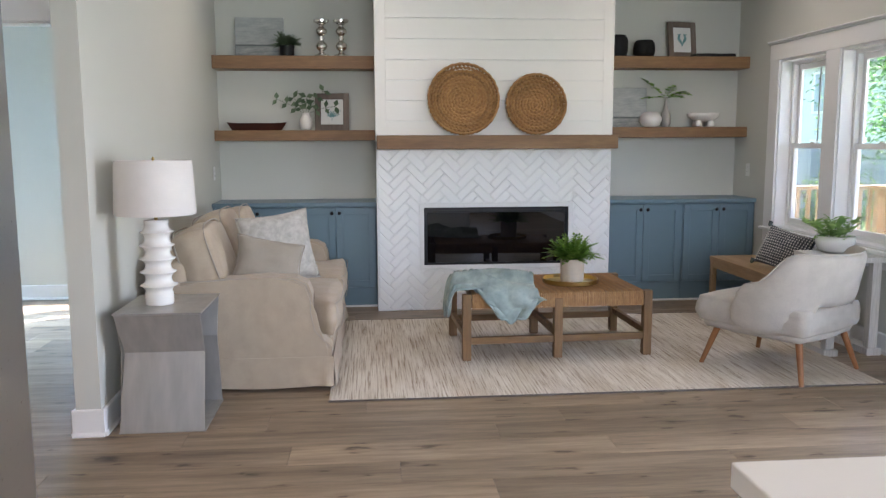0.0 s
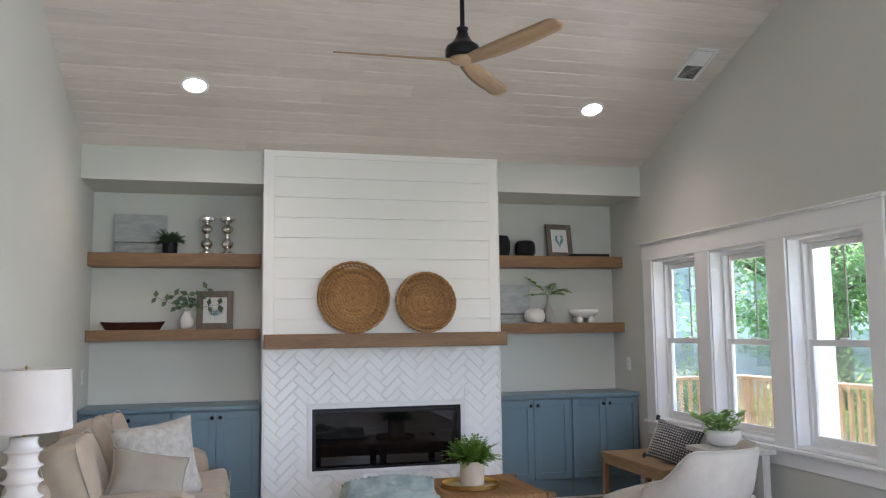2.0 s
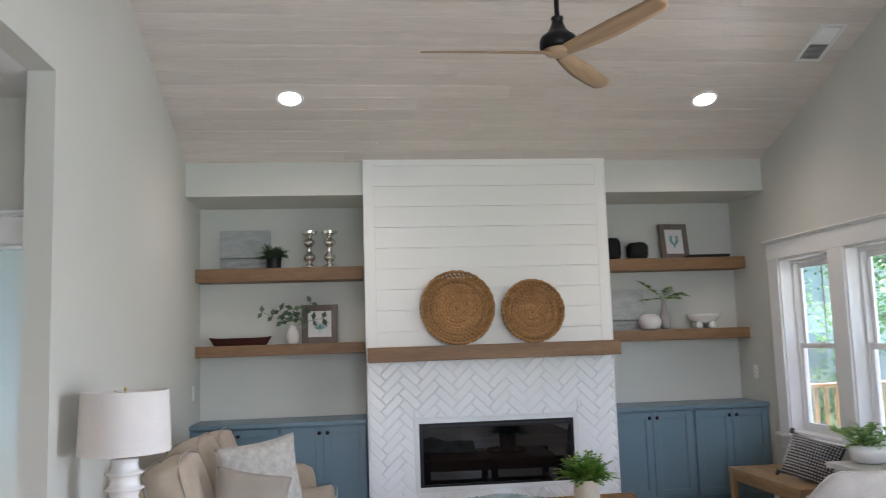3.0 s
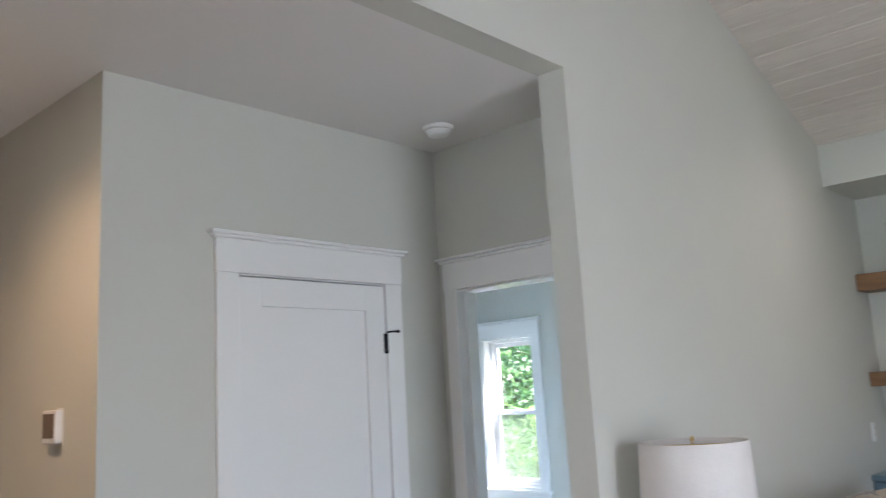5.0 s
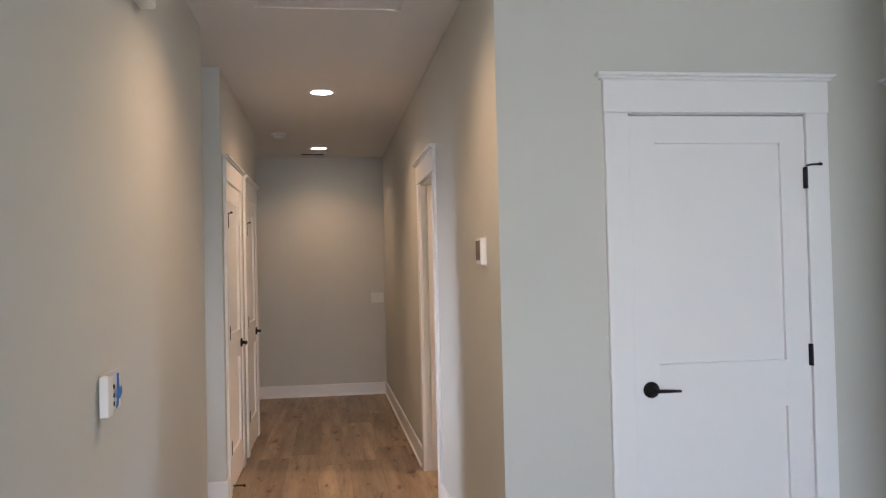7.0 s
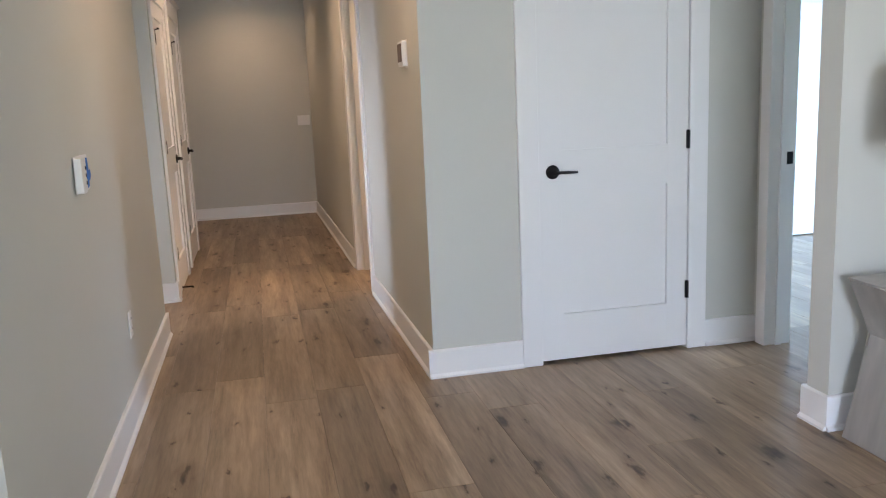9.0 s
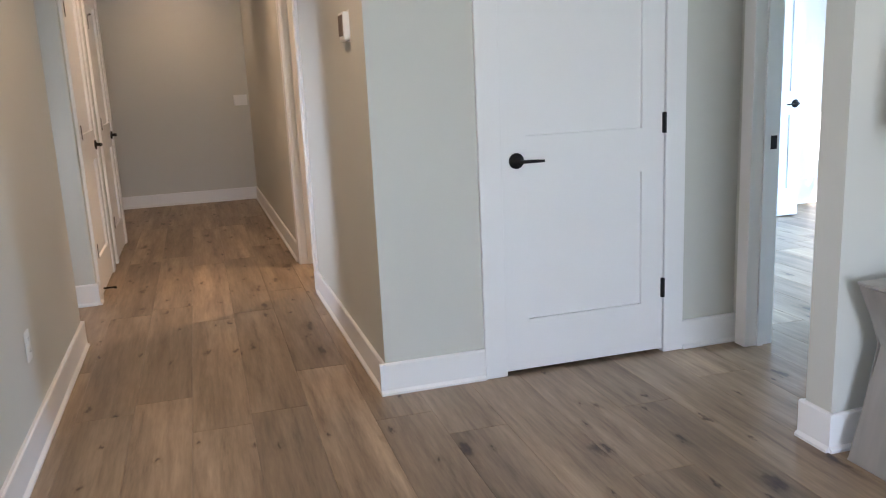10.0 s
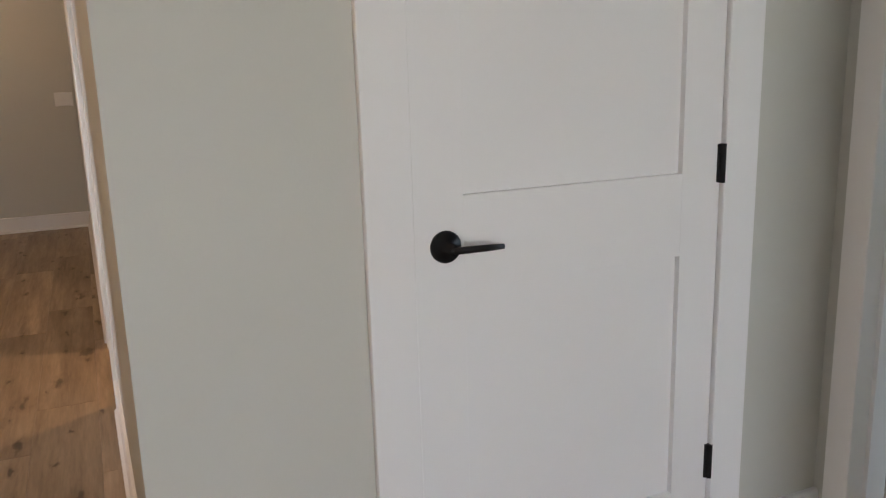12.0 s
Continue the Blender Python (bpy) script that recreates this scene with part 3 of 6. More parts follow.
def door_leaf(parent, width, height, hinge_left, lever=True, hinges=True, material=None):
    """A two-panel door seen from its -y side: its face in the plane y=0, from x=0 to width, standing on z=0."""
    mat = material or TRIM
    st, th = 0.108, 0.036
    rails = ((0.0, 0.225), (0.825, 1.015), (height - 0.112, height))
    for x0, x1 in ((0, st), (width - st, width)):
        part("stile", cube(x0, 0, 0, x1, th, height, bevel=0.0005, seg=1), mat, parent)
    for z0, z1 in rails:
        part("rail", cube(st, 0, z0, width - st, th, z1, bevel=0.0005, seg=1), mat, parent)
    for z0, z1 in ((0.225, 0.825), (1.015, height - 0.112)):
        part("panel", cube(st - 0.01, 0.0155, z0 - 0.01, width - st + 0.01, th - 0.0135, z1 + 0.01), mat, parent)
    if lever:
        hx = width - 0.066 if hinge_left else 0.066
        sgn = -1 if hinge_left else 1
        bm = turned(lathe(((0.033, 0), (0.033, 0.006), (0.029, 0.011), (0.012, 0.012), (0.011, 0.045), (0.0, 0.046)), 28), pose(hx, 0, 0.915, 90))
        bm = sweep(((hx, -0.042, 0.914), (hx + sgn * 0.025, -0.045, 0.914), (hx + sgn * 0.07, -0.046, 0.913), (hx + sgn * 0.108, -0.045, 0.912)), (0.0075, 0.0075, 0.007, 0.0055), 10, bm)
        part("lever_handle", bm, BLACK, parent, "matt black lever handle on a round rose", True)
    if hinges:
        hx = -0.003 if hinge_left else width + 0.003
        for z in (0.245, 0.987, height - 0.302):
            bm = sweep(((hx, -0.005, z), (hx, -0.005, z + 0.09)), 0.0085, 12)
            block(bm, hx - 0.013, -0.0045, z + 0.001, hx + 0.013, 0.003, z + 0.089)
            if z > 1.5:
                sg = 1 if not hinge_left else -1
                sweep(((hx, -0.006, z + 0.095), (hx + sg * 0.012, -0.028, z + 0.097), (hx + sg * 0.045, -0.035, z + 0.098)), 0.004, 8, bm)
                lathe(((0.008, 0), (0.009, 0.008), (0.0, 0.014)), 10, bm, (hx + sg * 0.045, -0.035, z + 0.092))
            part("hinge", bm, BLACK, parent, "matt black butt hinge")


# closet door in the nook
door = tagged(new("door_1"), "closed white two-panel closet door with black lever", "door", kind="structure")
door.matrix_basis = pose(KX, -3.545, 0.0, 0, 0, 90)
leaf = new("leaf")
leaf.parent = door
leaf.matrix_basis = pose(0.0, -0.006, 0.016)
door_leaf(leaf, 0.7605, 2.022, False)
casing_set(door, "y", -0.0, -1, -0.0072, 0.7670, 2.049, 0.095, 0.094)
jamb_set(door, "y", 0.0, 0.12, -0.0205, 0.7795, 2.063)

# bedroom doorway: cased opening with strike plate
door = tagged(new("door_2"), "white cased bedroom doorway standing open", "doorway", kind="structure")
casing_set(door, "y", NY, -1, BEDOPEN[0] + 0.018, BEDOPEN[1] - 0.018, 2.03, 0.07, 0.075)
jamb_set(door, "y", NY, NY + 0.13, BEDOPEN[0], BEDOPEN[1], 2.04)
bm = cube(BEDOPEN[0] + 0.018, NY + 0.075, 0.905, BEDOPEN[0] + 0.0205, NY + 0.115, 0.965)
part("strike_plate", bm, BLACK, door, "matt black strike plate")

# bathroom doorway off the hall, its door swung inwards
door = tagged(new("door_3"), "white cased bathroom doorway with an open door", "doorway", kind="structure")
door.matrix_basis = SKEW
casing_set(door, "y", KY, -1, BATH[0] + 0.018, BATH[1] - 0.018, 2.04, 0.09, 0.09)
jamb_set(door, "y", KY, KY + 0.12, BATH[0], BATH[1], 2.05)
leaf = new("leaf")
leaf.parent = door
leaf.matrix_basis = pose(BATH[0] + 0.024, KY + 0.125, 0.012, 0, 0, 84)
door_leaf(leaf, 0.735, 2.02, True, True, False)
for z in (0.27, 1.0, 1.74):
    part("hinge", cube(BATH[0] + 0.018, KY + 0.088, z, BATH[0] + 0.022, KY + 0.126, z + 0.09), BLACK, door, "matt black butt hinge")

# two doors on the other side of the hall
for i, (o, hl) in enumerate(((D1, False), (D2, False))):
    door = tagged(new("door_%d" % (4 + i)), "closed white two-panel hall door with black lever", "door", kind="structure")
    door.matrix_basis = pose(o[1] - 0.003, -5.43, 0.0, 0, 0, 180)
    w = o[1] - o[0] - 0.006
    leaf = new("leaf")
    leaf.parent = door
    leaf.matrix_basis = pose(0.0, -0.010, 0.012)
    door_leaf(leaf, w, 2.02, True)
    casing_set(door, "y", 0.0, -1, -0.0055, w + 0.0055, 2.036, 0.09, 0.09)
    jamb_set(door, "y", 0.0, 0.12, -0.0195, w + 0.0195, 2.05)
spring = thing("door_stop_spring", -3.30, -5.40, 0.075, 0, "black spring door stop fixed to the baseboard", "door stop")
bm = sweep([(0, 0.001 * k, 0) for k in range(0, 70, 4)], [0.005 if k % 2 else 0.007 for k in range(18)], 8)
part("spring", bm, BLACK, spring)
part("tip", lathe(((0.008, 0), (0.009, 0.01), (0.0, 0.016)), 10, None, (0, 0.07, -0.008)), BLACK, spring)

# doors seen in the bedroom
door = tagged(new("door_6"), "closed white two-panel closet door in the bedroom", "door", kind="structure")
door.matrix_basis = pose(-3.55, -0.80, 0.0, 0, 0, 90)
leaf = new("leaf")
leaf.parent = door
leaf.matrix_basis = pose(0.0, -0.040, 0.012)
door_leaf(leaf, 0.79, 2.02, True, True, False)
door = tagged(new("door_7"), "closed white two-panel door beside the bedroom window", "door", kind="structure")
door.matrix_basis = pose(-3.89, 0.023, 0.0, 0, 0, 90)
leaf = new("leaf")
leaf.parent = door
leaf.matrix_basis = pose(0.0, 0.004, 0.012)
door_leaf(leaf, 0.694, 2.02, False, True)
casing_set(door, "y", 0.0, -1, 0.0, 0.694, 2.04, 0.02, 0.09)


def sash_window(name, axis, face, side, p, q, z0, z1, label, muntin=True):
    """A double-hung window set into its opening: lining, two sashes, panes, a bar in the upper sash and a lock.
    side: the way from the room's face outwards."""
    win = tagged(new(name), label, "window", kind="structure")

    def bx(u0, u1, d0, d1, lo, hi, bevel=0.0):
        a, b = face + side * d0, face + side * d1
        if axis == "x":
            return cube(a, u0, lo, b, u1, hi, bevel=bevel, seg=1)
        return cube(u0, a, lo, u1, b, hi, bevel=bevel, seg=1)
    t = 0.016
    part("lining", bx(p, p + t, 0.0, 0.1, z0, z1), TRIM, win)
    part("lining", bx(q - t, q, 0.0, 0.1, z0, z1), TRIM, win)
    part("lining", bx(p + t, q - t, 0.0, 0.1, z1 - t, z1), TRIM, win)
    part("lining", bx(p + t, q - t, 0.0, 0.1, z0, z0 + t), TRIM, win)
    p, q, z0, z1 = p + 0.004, q - 0.004, z0 + 0.004, z1 - 0.004
    f = 0.038
    for u0, u1, lo, hi in ((p, p + f, z0, z1), (q - f, q, z0, z1), (p + f, q - f, z1 - f, z1), (p + f, q - f, z0, z0 + f)):
        part("frame", bx(u0, u1, 0.098, 0.172, lo, hi, 0.003), TRIM, win)
    p, q, z0, z1 = p + f, q - f, z0 + f, z1 - f
    mid = (z0 + z1) / 2 - 0.01
    sw = 0.036
    for kind, lo, hi, d0, d1 in (("upper_sash", mid - 0.02, z1, 0.140, 0.166), ("lower_sash", z0, mid + 0.022, 0.108, 0.136)):
        bm = bmesh.new()
        for u0, u1, a, b in ((p, p + sw, lo, hi), (q - sw, q, lo, hi), (p + sw, q - sw, hi - 0.042, hi), (p + sw, q - sw, lo, lo + 0.042)):
            c = (face + side * d0, face + side * d1)
            if axis == "x":
                block(bm, c[0], u0, a, c[1], u1, b, bevel=0.003, seg=1)
            else:
                block(bm, u0, c[0], a, u1, c[1], b, bevel=0.003, seg=1)
        sash = part(kind, bm, TRIM, win)
        pane = part("pane", bx(p + sw - 0.005, q - sw + 0.005, (d0 + d1) / 2 - 0.002, (d0 + d1) / 2 + 0.002, lo + 0.038, hi - 0.038), GLASS, sash)
        pane.visible_shadow = False
        if kind == "upper_sash" and muntin:
            c = (p + q) / 2
            # a white bar seen against the light: its shade is put in as grey
            part("muntin", bx(c - 0.006, c + 0.006, d0 + 0.008, d1 - 0.008, lo + 0.04, hi - 0.04), GREYCER, sash)
        if kind == "lower_sash":
            c = (p + q) / 2
            part("insect_screen", bx(p, q, 0.168, 0.169, z0, mid), SCREEN, win, "fine grey insect screen")
            part("sash_lock", bx(c - 0.03, c + 0.03, d0 - 0.002, d0 + 0.026, hi, hi + 0.014, 0.004), PLASTIC, sash)
    return win


for i, (a, b) in enumerate(WINS):
    sash_window("window_%d" % (i + 1), "x", XR, 1, a, b, WZ0, WZ1, "white double-hung window looking onto the deck")
trim = tagged(new("trim_window_group"), "white casing round a group of three windows", "trim", kind="structure")
edges = (-2.82, -2.665, -1.953, -1.753, -1.038, -0.853, -0.149, 0.0)
for a, b in zip(edges[::2], edges[1::2]):
    part("casing", cube(XR - 0.019, a, WZ0 - 0.005, XR - 0.001, b, WZ1, bevel=0.002, seg=1), TRIM, trim)
part("head_board", cube(XR - 0.022, -2.825, WZ1, XR - 0.001, 0.003, WZ1 + 0.135, bevel=0.002, seg=1), TRIM, trim)
part("cap", cube(XR - 0.036, -2.84, WZ1 + 0.135, XR - 0.001, 0.012, WZ1 + 0.149, bevel=0.003, seg=1), TRIM, trim)
part("cap", cube(XR - 0.048, -2.855, WZ1 + 0.149, XR - 0.001, 0.017, WZ1 + 0.163, bevel=0.003, seg=1), TRIM, trim)
part("stool", cube(XR - 0.055, -2.85, WZ0 - 0.028, XR - 0.001, 0.015, WZ0 - 0.005, bevel=0.005), TRIM, trim)
part("apron", cube(XR - 0.019, -2.82, WZ0 - 0.13, XR - 0.001, 0.0, WZ0 - 0.028, bevel=0.002, seg=1), TRIM, trim)

sash_window("window_4", "y", BY, 1, BW[0], BW[1], BW[2], BW[3], "white double-hung bedroom window", False)
trim = tagged(new("trim_bedroom_window"), "white casing round the bedroom window", "trim", kind="structure")
casing_set(trim, "y", BY, -1, BW[0], BW[1], BW[3], 0.10, 0.10, BW[2])
part("stool", cube(BW[0] - 0.12, BY - 0.05, BW[2] - 0.025, BW[1] + 0.12, BY - 0.001, BW[2], bevel=0.004), TRIM, trim)
part("apron", cube(BW[0] - 0.10, BY - 0.019, BW[2] - 0.11, BW[1] + 0.10, BY - 0.001, BW[2] - 0.025, bevel=0.002, seg=1), TRIM, trim)


# ---------------------------------------------------------------- fireplace
mantel = thing("mantel_shelf", 2.3755, -0.001, 1.362, 0, "thick stained oak mantel beam across the fireplace", "mantel")
part("beam", cube(-0.99, -0.19, 0, 0.99, 0.0, 0.112, bevel=0.004), SHELF, mantel)

fire = thing("electric_fireplace", (FB[0] + FB[1]) / 2, 0.0, FB[2], 0, "black linear electric fireplace set in a white frame", "fireplace")
fw, fh = FB[1] - FB[0], FB[3] - FB[2]
for u0, u1, lo, hi in ((-fw / 2 - 0.036, -fw / 2, -0.036, fh + 0.036), (fw / 2, fw / 2 + 0.036, -0.036, fh + 0.036), (-fw / 2, fw / 2, fh, fh + 0.036), (-fw / 2, fw / 2, -0.036, 0)):
    part("surround", cube(u0, -0.012, lo, u1, 0.018, hi, bevel=0.002, seg=1), TRIM, fire, "white painted frame")
part("housing", cube(-fw / 2 + 0.002, 0.03, 0.002, fw / 2 - 0.002, 0.22, fh - 0.002), DARK, fire)
for u0, u1, lo, hi in ((-fw / 2, -fw / 2 + 0.03, 0, fh), (fw / 2 - 0.03, fw / 2, 0, fh), (-fw / 2 + 0.03, fw / 2 - 0.03, fh - 0.045, fh), (-fw / 2 + 0.03, fw / 2 - 0.03, 0, 0.018)):
    part("bezel", cube(u0, -0.004, lo, u1, 0.02, hi, bevel=0.002, seg=1), BLACK, fire, "matt black bezel")
part("glass_front", cube(-fw / 2 + 0.03, 0.004, 0.018, fw / 2 - 0.03, 0.012, fh - 0.045), FIREGLASS, fire, "glossy black glass front")
# solid dark bar in place of a shaded slot
part("vent_slot_shade", cube(-fw / 2 + 0.06, -0.006, fh - 0.03, fw / 2 - 0.06, -0.003, fh - 0.018), DARK, fire)

# shiplap above the mantel
ship_x0, ship_x1 = 1.462, 3.279
z = 1.425
while z < ZC:
    hi = min(z + 0.163, ZC + 0.02)
    part("board", cube(ship_x0 + 0.0004, -0.011, z + 0.002, ship_x1 - 0.0004, 0.0, hi - 0.002, bevel=0.0015, seg=1), SHIP, chimney)
    z += 0.1655
for x0, x1 in ((CX0, ship_x0), (ship_x1, CX1)):
    part("corner_board", cube(x0, -0.0115, 1.42, x1, 0.0, ZC + 0.02, bevel=0.0006, seg=1), SHIP, chimney)
for x0, x1 in ((CX0 - 0.012, CX0 - 0.0005), (CX1 + 0.0005, CX1 + 0.012)):
    part("corner_board", cube(x0, -0.0145, 1.42, x1, 0.019, ZC + 0.02, bevel=0.002, seg=1), SHIP, chimney)


def clipped(poly, a, b, c):
    """The part of a convex polygon in which a*x + b*y <= c."""
    out = []
    for i, p in enumerate(poly):
        q = poly[(i + 1) % len(poly)]
        dp, dq = a * p[0] + b * p[1] - c, a * q[0] + b * q[1] - c
        if dp <= 0:
            out.append(p)
        if (dp < 0 < dq) or (dq < 0 < dp):
            t = dp / (dp - dq)
            out.append((p[0] + t * (q[0] - p[0]), p[1] + t * (q[1] - p[1])))
    return out


def poly_area(p):
    return abs(sum(p[i][0] * p[(i + 1) % len(p)][1] - p[(i + 1) % len(p)][0] * p[i][1] for i in range(len(p)))) / 2


def brick_mesh(poly, rnd):
    """A painted brick face: its outline drawn in and rounded towards the front."""
    cx = sum(p[0] for p in poly) / len(poly)
    cy = sum(p[1] for p in poly) / len(poly)
    tilt = rnd.uniform(-0.0025, 0.0015)
    bm = bmesh.new()
    rings = []
    for inset, y in ((0.0006, 0.0008), (0.0016, -0.0012), (0.0065, -0.0042), (0.0140, -0.0056)):
        ring = []
        for x, zz in poly:
            d = math.hypot(x - cx, zz - cy)
            k = max(0.2, 1 - inset * 1.3 / max(d, 0.01))
            ring.append(bm.verts.new((cx + (x - cx) * k + rnd.uniform(-0.0012, 0.0012), y + (tilt if y < -0.003 else 0), cy + (zz - cy) * k + rnd.uniform(-0.0012, 0.0012))))
        rings.append(ring)
    for p, q in zip(rings, rings[1:]):
        for i in range(len(p)):
            j = (i + 1) % len(p)
            bm.faces.new((p[i], p[j], q[j], q[i]))
    bm.faces.new(rings[-1])
    return bm


rnd = random.Random(11)
BL, BWD = 0.2, 0.0667
hole = (FB[0] - 0.036, FB[1] + 0.036, FB[2] - 0.036, FB[3] + 0.036)
c45 = math.sqrt(0.5)
for i in range(-40, 60):
    for j in range(-14, 22):
        # herringbone cell: an upright and a lying brick stepping along the diagonal
        for kind in (0, 1):
            ox, oy = i * BWD + j * 3 * BWD, i * BWD - j * 3 * BWD
            if kind == 0:
                r = ((ox, oy), (ox + BL, oy), (ox + BL, oy + BWD), (ox, oy + BWD))
            else:
                r = ((ox - BWD, oy), (ox, oy), (ox, oy + BL), (ox - BWD, oy + BL))
            poly = [((a - b) * c45 + 2.37, (a + b) * c45 + 0.55) for a, b in r]
            if max(p[0] for p in poly) < CX0 or min(p[0] for p in poly) > CX1 or max(p[1] for p in poly) < 0.0 or min(p[1] for p in poly) > 1.36:
                continue
            for a, b, c in ((-1, 0, -CX0), (1, 0, CX1), (0, -1, -0.002), (0, 1, 1.36)):
                poly = clipped(poly, a, b, c)
            if len(poly) < 3:
                continue
            pieces = []
            inside = poly
            for a, b, c in ((-1, 0, -hole[0]), (1, 0, hole[1]), (0, -1, -hole[2]), (0, 1, hole[3])):
                inside = clipped(inside, a, b, c) if len(inside) >= 3 else []
            if len(inside) < 3 or poly_area(inside) < 1e-5:
                pieces, inside = [poly], []
            else:
                inside = poly
            for a, b, c in ((1, 0, hole[0]), (-1, 0, -hole[1]), (0, 1, hole[2]), (0, -1, -hole[3])):
                if len(inside) >= 3:
                    keep = clipped(inside, a, b, c)
                    if len(keep) >= 3:
                        pieces.append(keep)
                    inside = clipped(inside, -a, -b, -c)
            for q in pieces:
                if poly_area(q) > 0.0006:
                    part("brick", brick_mesh(q, rnd), BRICKW, chimney)
for x0, x1 in ((CX0 - 0.008, CX0 - 0.0005), (CX1 + 0.0005, CX1 + 0.008)):
    part("corner_strip", cube(x0, -0.006, 0.0, x1, 0.19, 1.36, bevel=0.002, seg=1), BRICKW, chimney)


# ---------------------------------------------------------------- built-in cabinets and shelves
def shaker_door(parent, x0, x1, z0, z1, y, knob_right):
    bm = bmesh.new()
    s = 0.058
    for a, b, c, d in ((x0, x0 + s, z0, z1), (x1 - s, x1, z0, z1), (x0 + s, x1 - s, z1 - s, z1), (x0 + s, x1 - s, z0, z0 + s)):
        block(bm, a, y - 0.02, c, b, y, d, bevel=0.0015, seg=1)
    block(bm, x0 + s - 0.005, y - 0.009, z0 + s - 0.005, x1 - s + 0.005, y - 0.001, z1 - s + 0.005)
    d = part("door", bm, BLUE, parent)
    kx = x1 - 0.03 if knob_right else x0 + 0.03
    part("knob", turned(lathe(((0.006, 0), (0.005, 0.012), (0.014, 0.017), (0.0155, 0.024), (0.011, 0.030), (0.0, 0.031)), 16), pose(kx, y - 0.02, z1 - 0.045, 90)), BLACK, d, "round black knob", True)


def base_cabinet(x0, x1):
    w = x1 - x0
    cab = thing("base_cabinet", x0, 0.2, 0.0, 0, "slate-blue shaker base cabinet with two closed doors", "cabinet", "built-in cabinets beside the fireplace")
    part("body", cube(0.001, 0.02, 0.0, w - 0.001, BACK - 0.202, 0.879), BLUE, cab)
    bm = bmesh.new()
    for a, b, c, d in ((0.001, 0.022, 0.0, 0.879), (w - 0.022, w - 0.001, 0.0, 0.879), (0.022, w - 0.022, 0.87, 0.879), (0.022, w - 0.022, 0.0, 0.172)):
        block(bm, a, 0.0, c, b, 0.02, d)
    part("face_frame", bm, BLUE, cab)
    part("shoe", cube(0.001, -0.012, 0.0005, w - 0.001, -0.0005, 0.018, bevel=0.004), TRIM, cab, "white shoe moulding")
    m = w / 2
    shaker_door(cab, 0.012, m - 0.002, 0.178, 0.866, -0.001, True)
    shaker_door(cab, m + 0.002, w - 0.012, 0.178, 0.866, -0.001, False)


for x0, x1 in ((0.002, 0.683), (0.683, CX0 - 0.01), (CX1 + 0.01, 4.082), (4.082, XR - 0.002)):
    base_cabinet(x0, x1)
for x0, x1 in ((0.002, CX0 - 0.01), (CX1 + 0.01, XR - 0.002)):
    top = thing("worktop", (x0 + x1) / 2, 0.4, 0.88, 0, "slate-blue painted cabinet top", "worktop")
    part("board", cube(-(x1 - x0) / 2, -0.235, 0, (x1 - x0) / 2, BACK - 0.402, 0.032, bevel=0.003), BLUE, top)

SHELVES = ((0.002, CX0 - 0.014, 2.046, 2.156), (0.002, CX0 - 0.014, 1.434, 1.524), (CX1 + 0.014, XR - 0.002, 2.066, 2.170), (CX1 + 0.014, XR - 0.002, 1.452, 1.546))
for x0, x1, z0, z1 in SHELVES:
    sh = thing("floating_shelf", (x0 + x1) / 2, 0.41, z0, 0, "thick stained oak floating shelf in the niche", "shelf", "floating shelves beside the fireplace")
    part("board", cube(-(x1 - x0) / 2, 0, 0, (x1 - x0) / 2, BACK - 0.411, z1 - z0, bevel=0.003), SHELF, sh)


# ---------------------------------------------------------------- soft and leafy shapes
def soft_box(w, d, h, a=0.4, cuts=9, sag=0.0, seed=0):
    """A stuffed box with rounded edges, standing on z=0."""
    bm = bmesh.new()
    bmesh.ops.create_cube(bm, size=2)
    bmesh.ops.subdivide_edges(bm, edges=bm.edges[:], cuts=cuts, use_grid_fill=True)
    for v in bm.verts:
        x, y, z = v.co
        nx = x * math.sqrt(max(0, 1 - a * y * y / 2 - a * z * z / 2 + a * a * y * y * z * z / 3))
        ny = y * math.sqrt(max(0, 1 - a * z * z / 2 - a * x * x / 2 + a * a * z * z * x * x / 3))
        nz = z * math.sqrt(max(0, 1 - a * x * x / 2 - a * y * y / 2 + a * a * x * x * y * y / 3))
        wob = noise.noise(Vector((x * 1.7 + seed, y * 1.7, z * 1.7))) * 0.03
        v.co = (nx * w / 2 * (1 + wob), ny * d / 2 * (1 + wob), (nz * (1 + wob) + 1) * h / 2 - sag * (1 - x * x) * (1 - y * y) * (z > 0))
    return bm


def pillow_bm(w, h, t, n=18, seed=0):
    """A knife-edge cushion standing in the x-z plane, its corners drawn out."""
    bm = bmesh.new()
    front, back = [], []
    for j in range(n + 1):
        rf, rb = [], []
        for i in range(n + 1):
            u, v = 2 * i / n - 1, 2 * j / n - 1
            pull = 1 - 0.09 * (1 - u * u) * abs(v) ** 3
            pullu = 1 - 0.09 * (1 - v * v) * abs(u) ** 3
            x, zz = u * w / 2 * pullu, v * h / 2 * pull
            th = t / 2 * ((1 - abs(u) ** 2.6) * (1 - abs(v) ** 2.6)) ** 0.55
            wob = 1 + 0.22 * noise.noise(Vector((u * 1.8 + seed, v * 1.8, seed)))
            edge = i in (0, n) or j in (0, n)
            a = bm.verts.new((x, -th * wob, zz + h / 2))
            rf.append(a)
            rb.append(a if edge else bm.verts.new((x, th * wob, zz + h / 2)))
        front.append(rf)
        back.append(rb)
    for j in range(n):
        for i in range(n):
            bm.faces.new((front[j][i], front[j][i + 1], front[j + 1][i + 1], front[j + 1][i]))
            bm.faces.new((back[j][i], back[j + 1][i], back[j + 1][i + 1], back[j][i + 1]))
    return bm


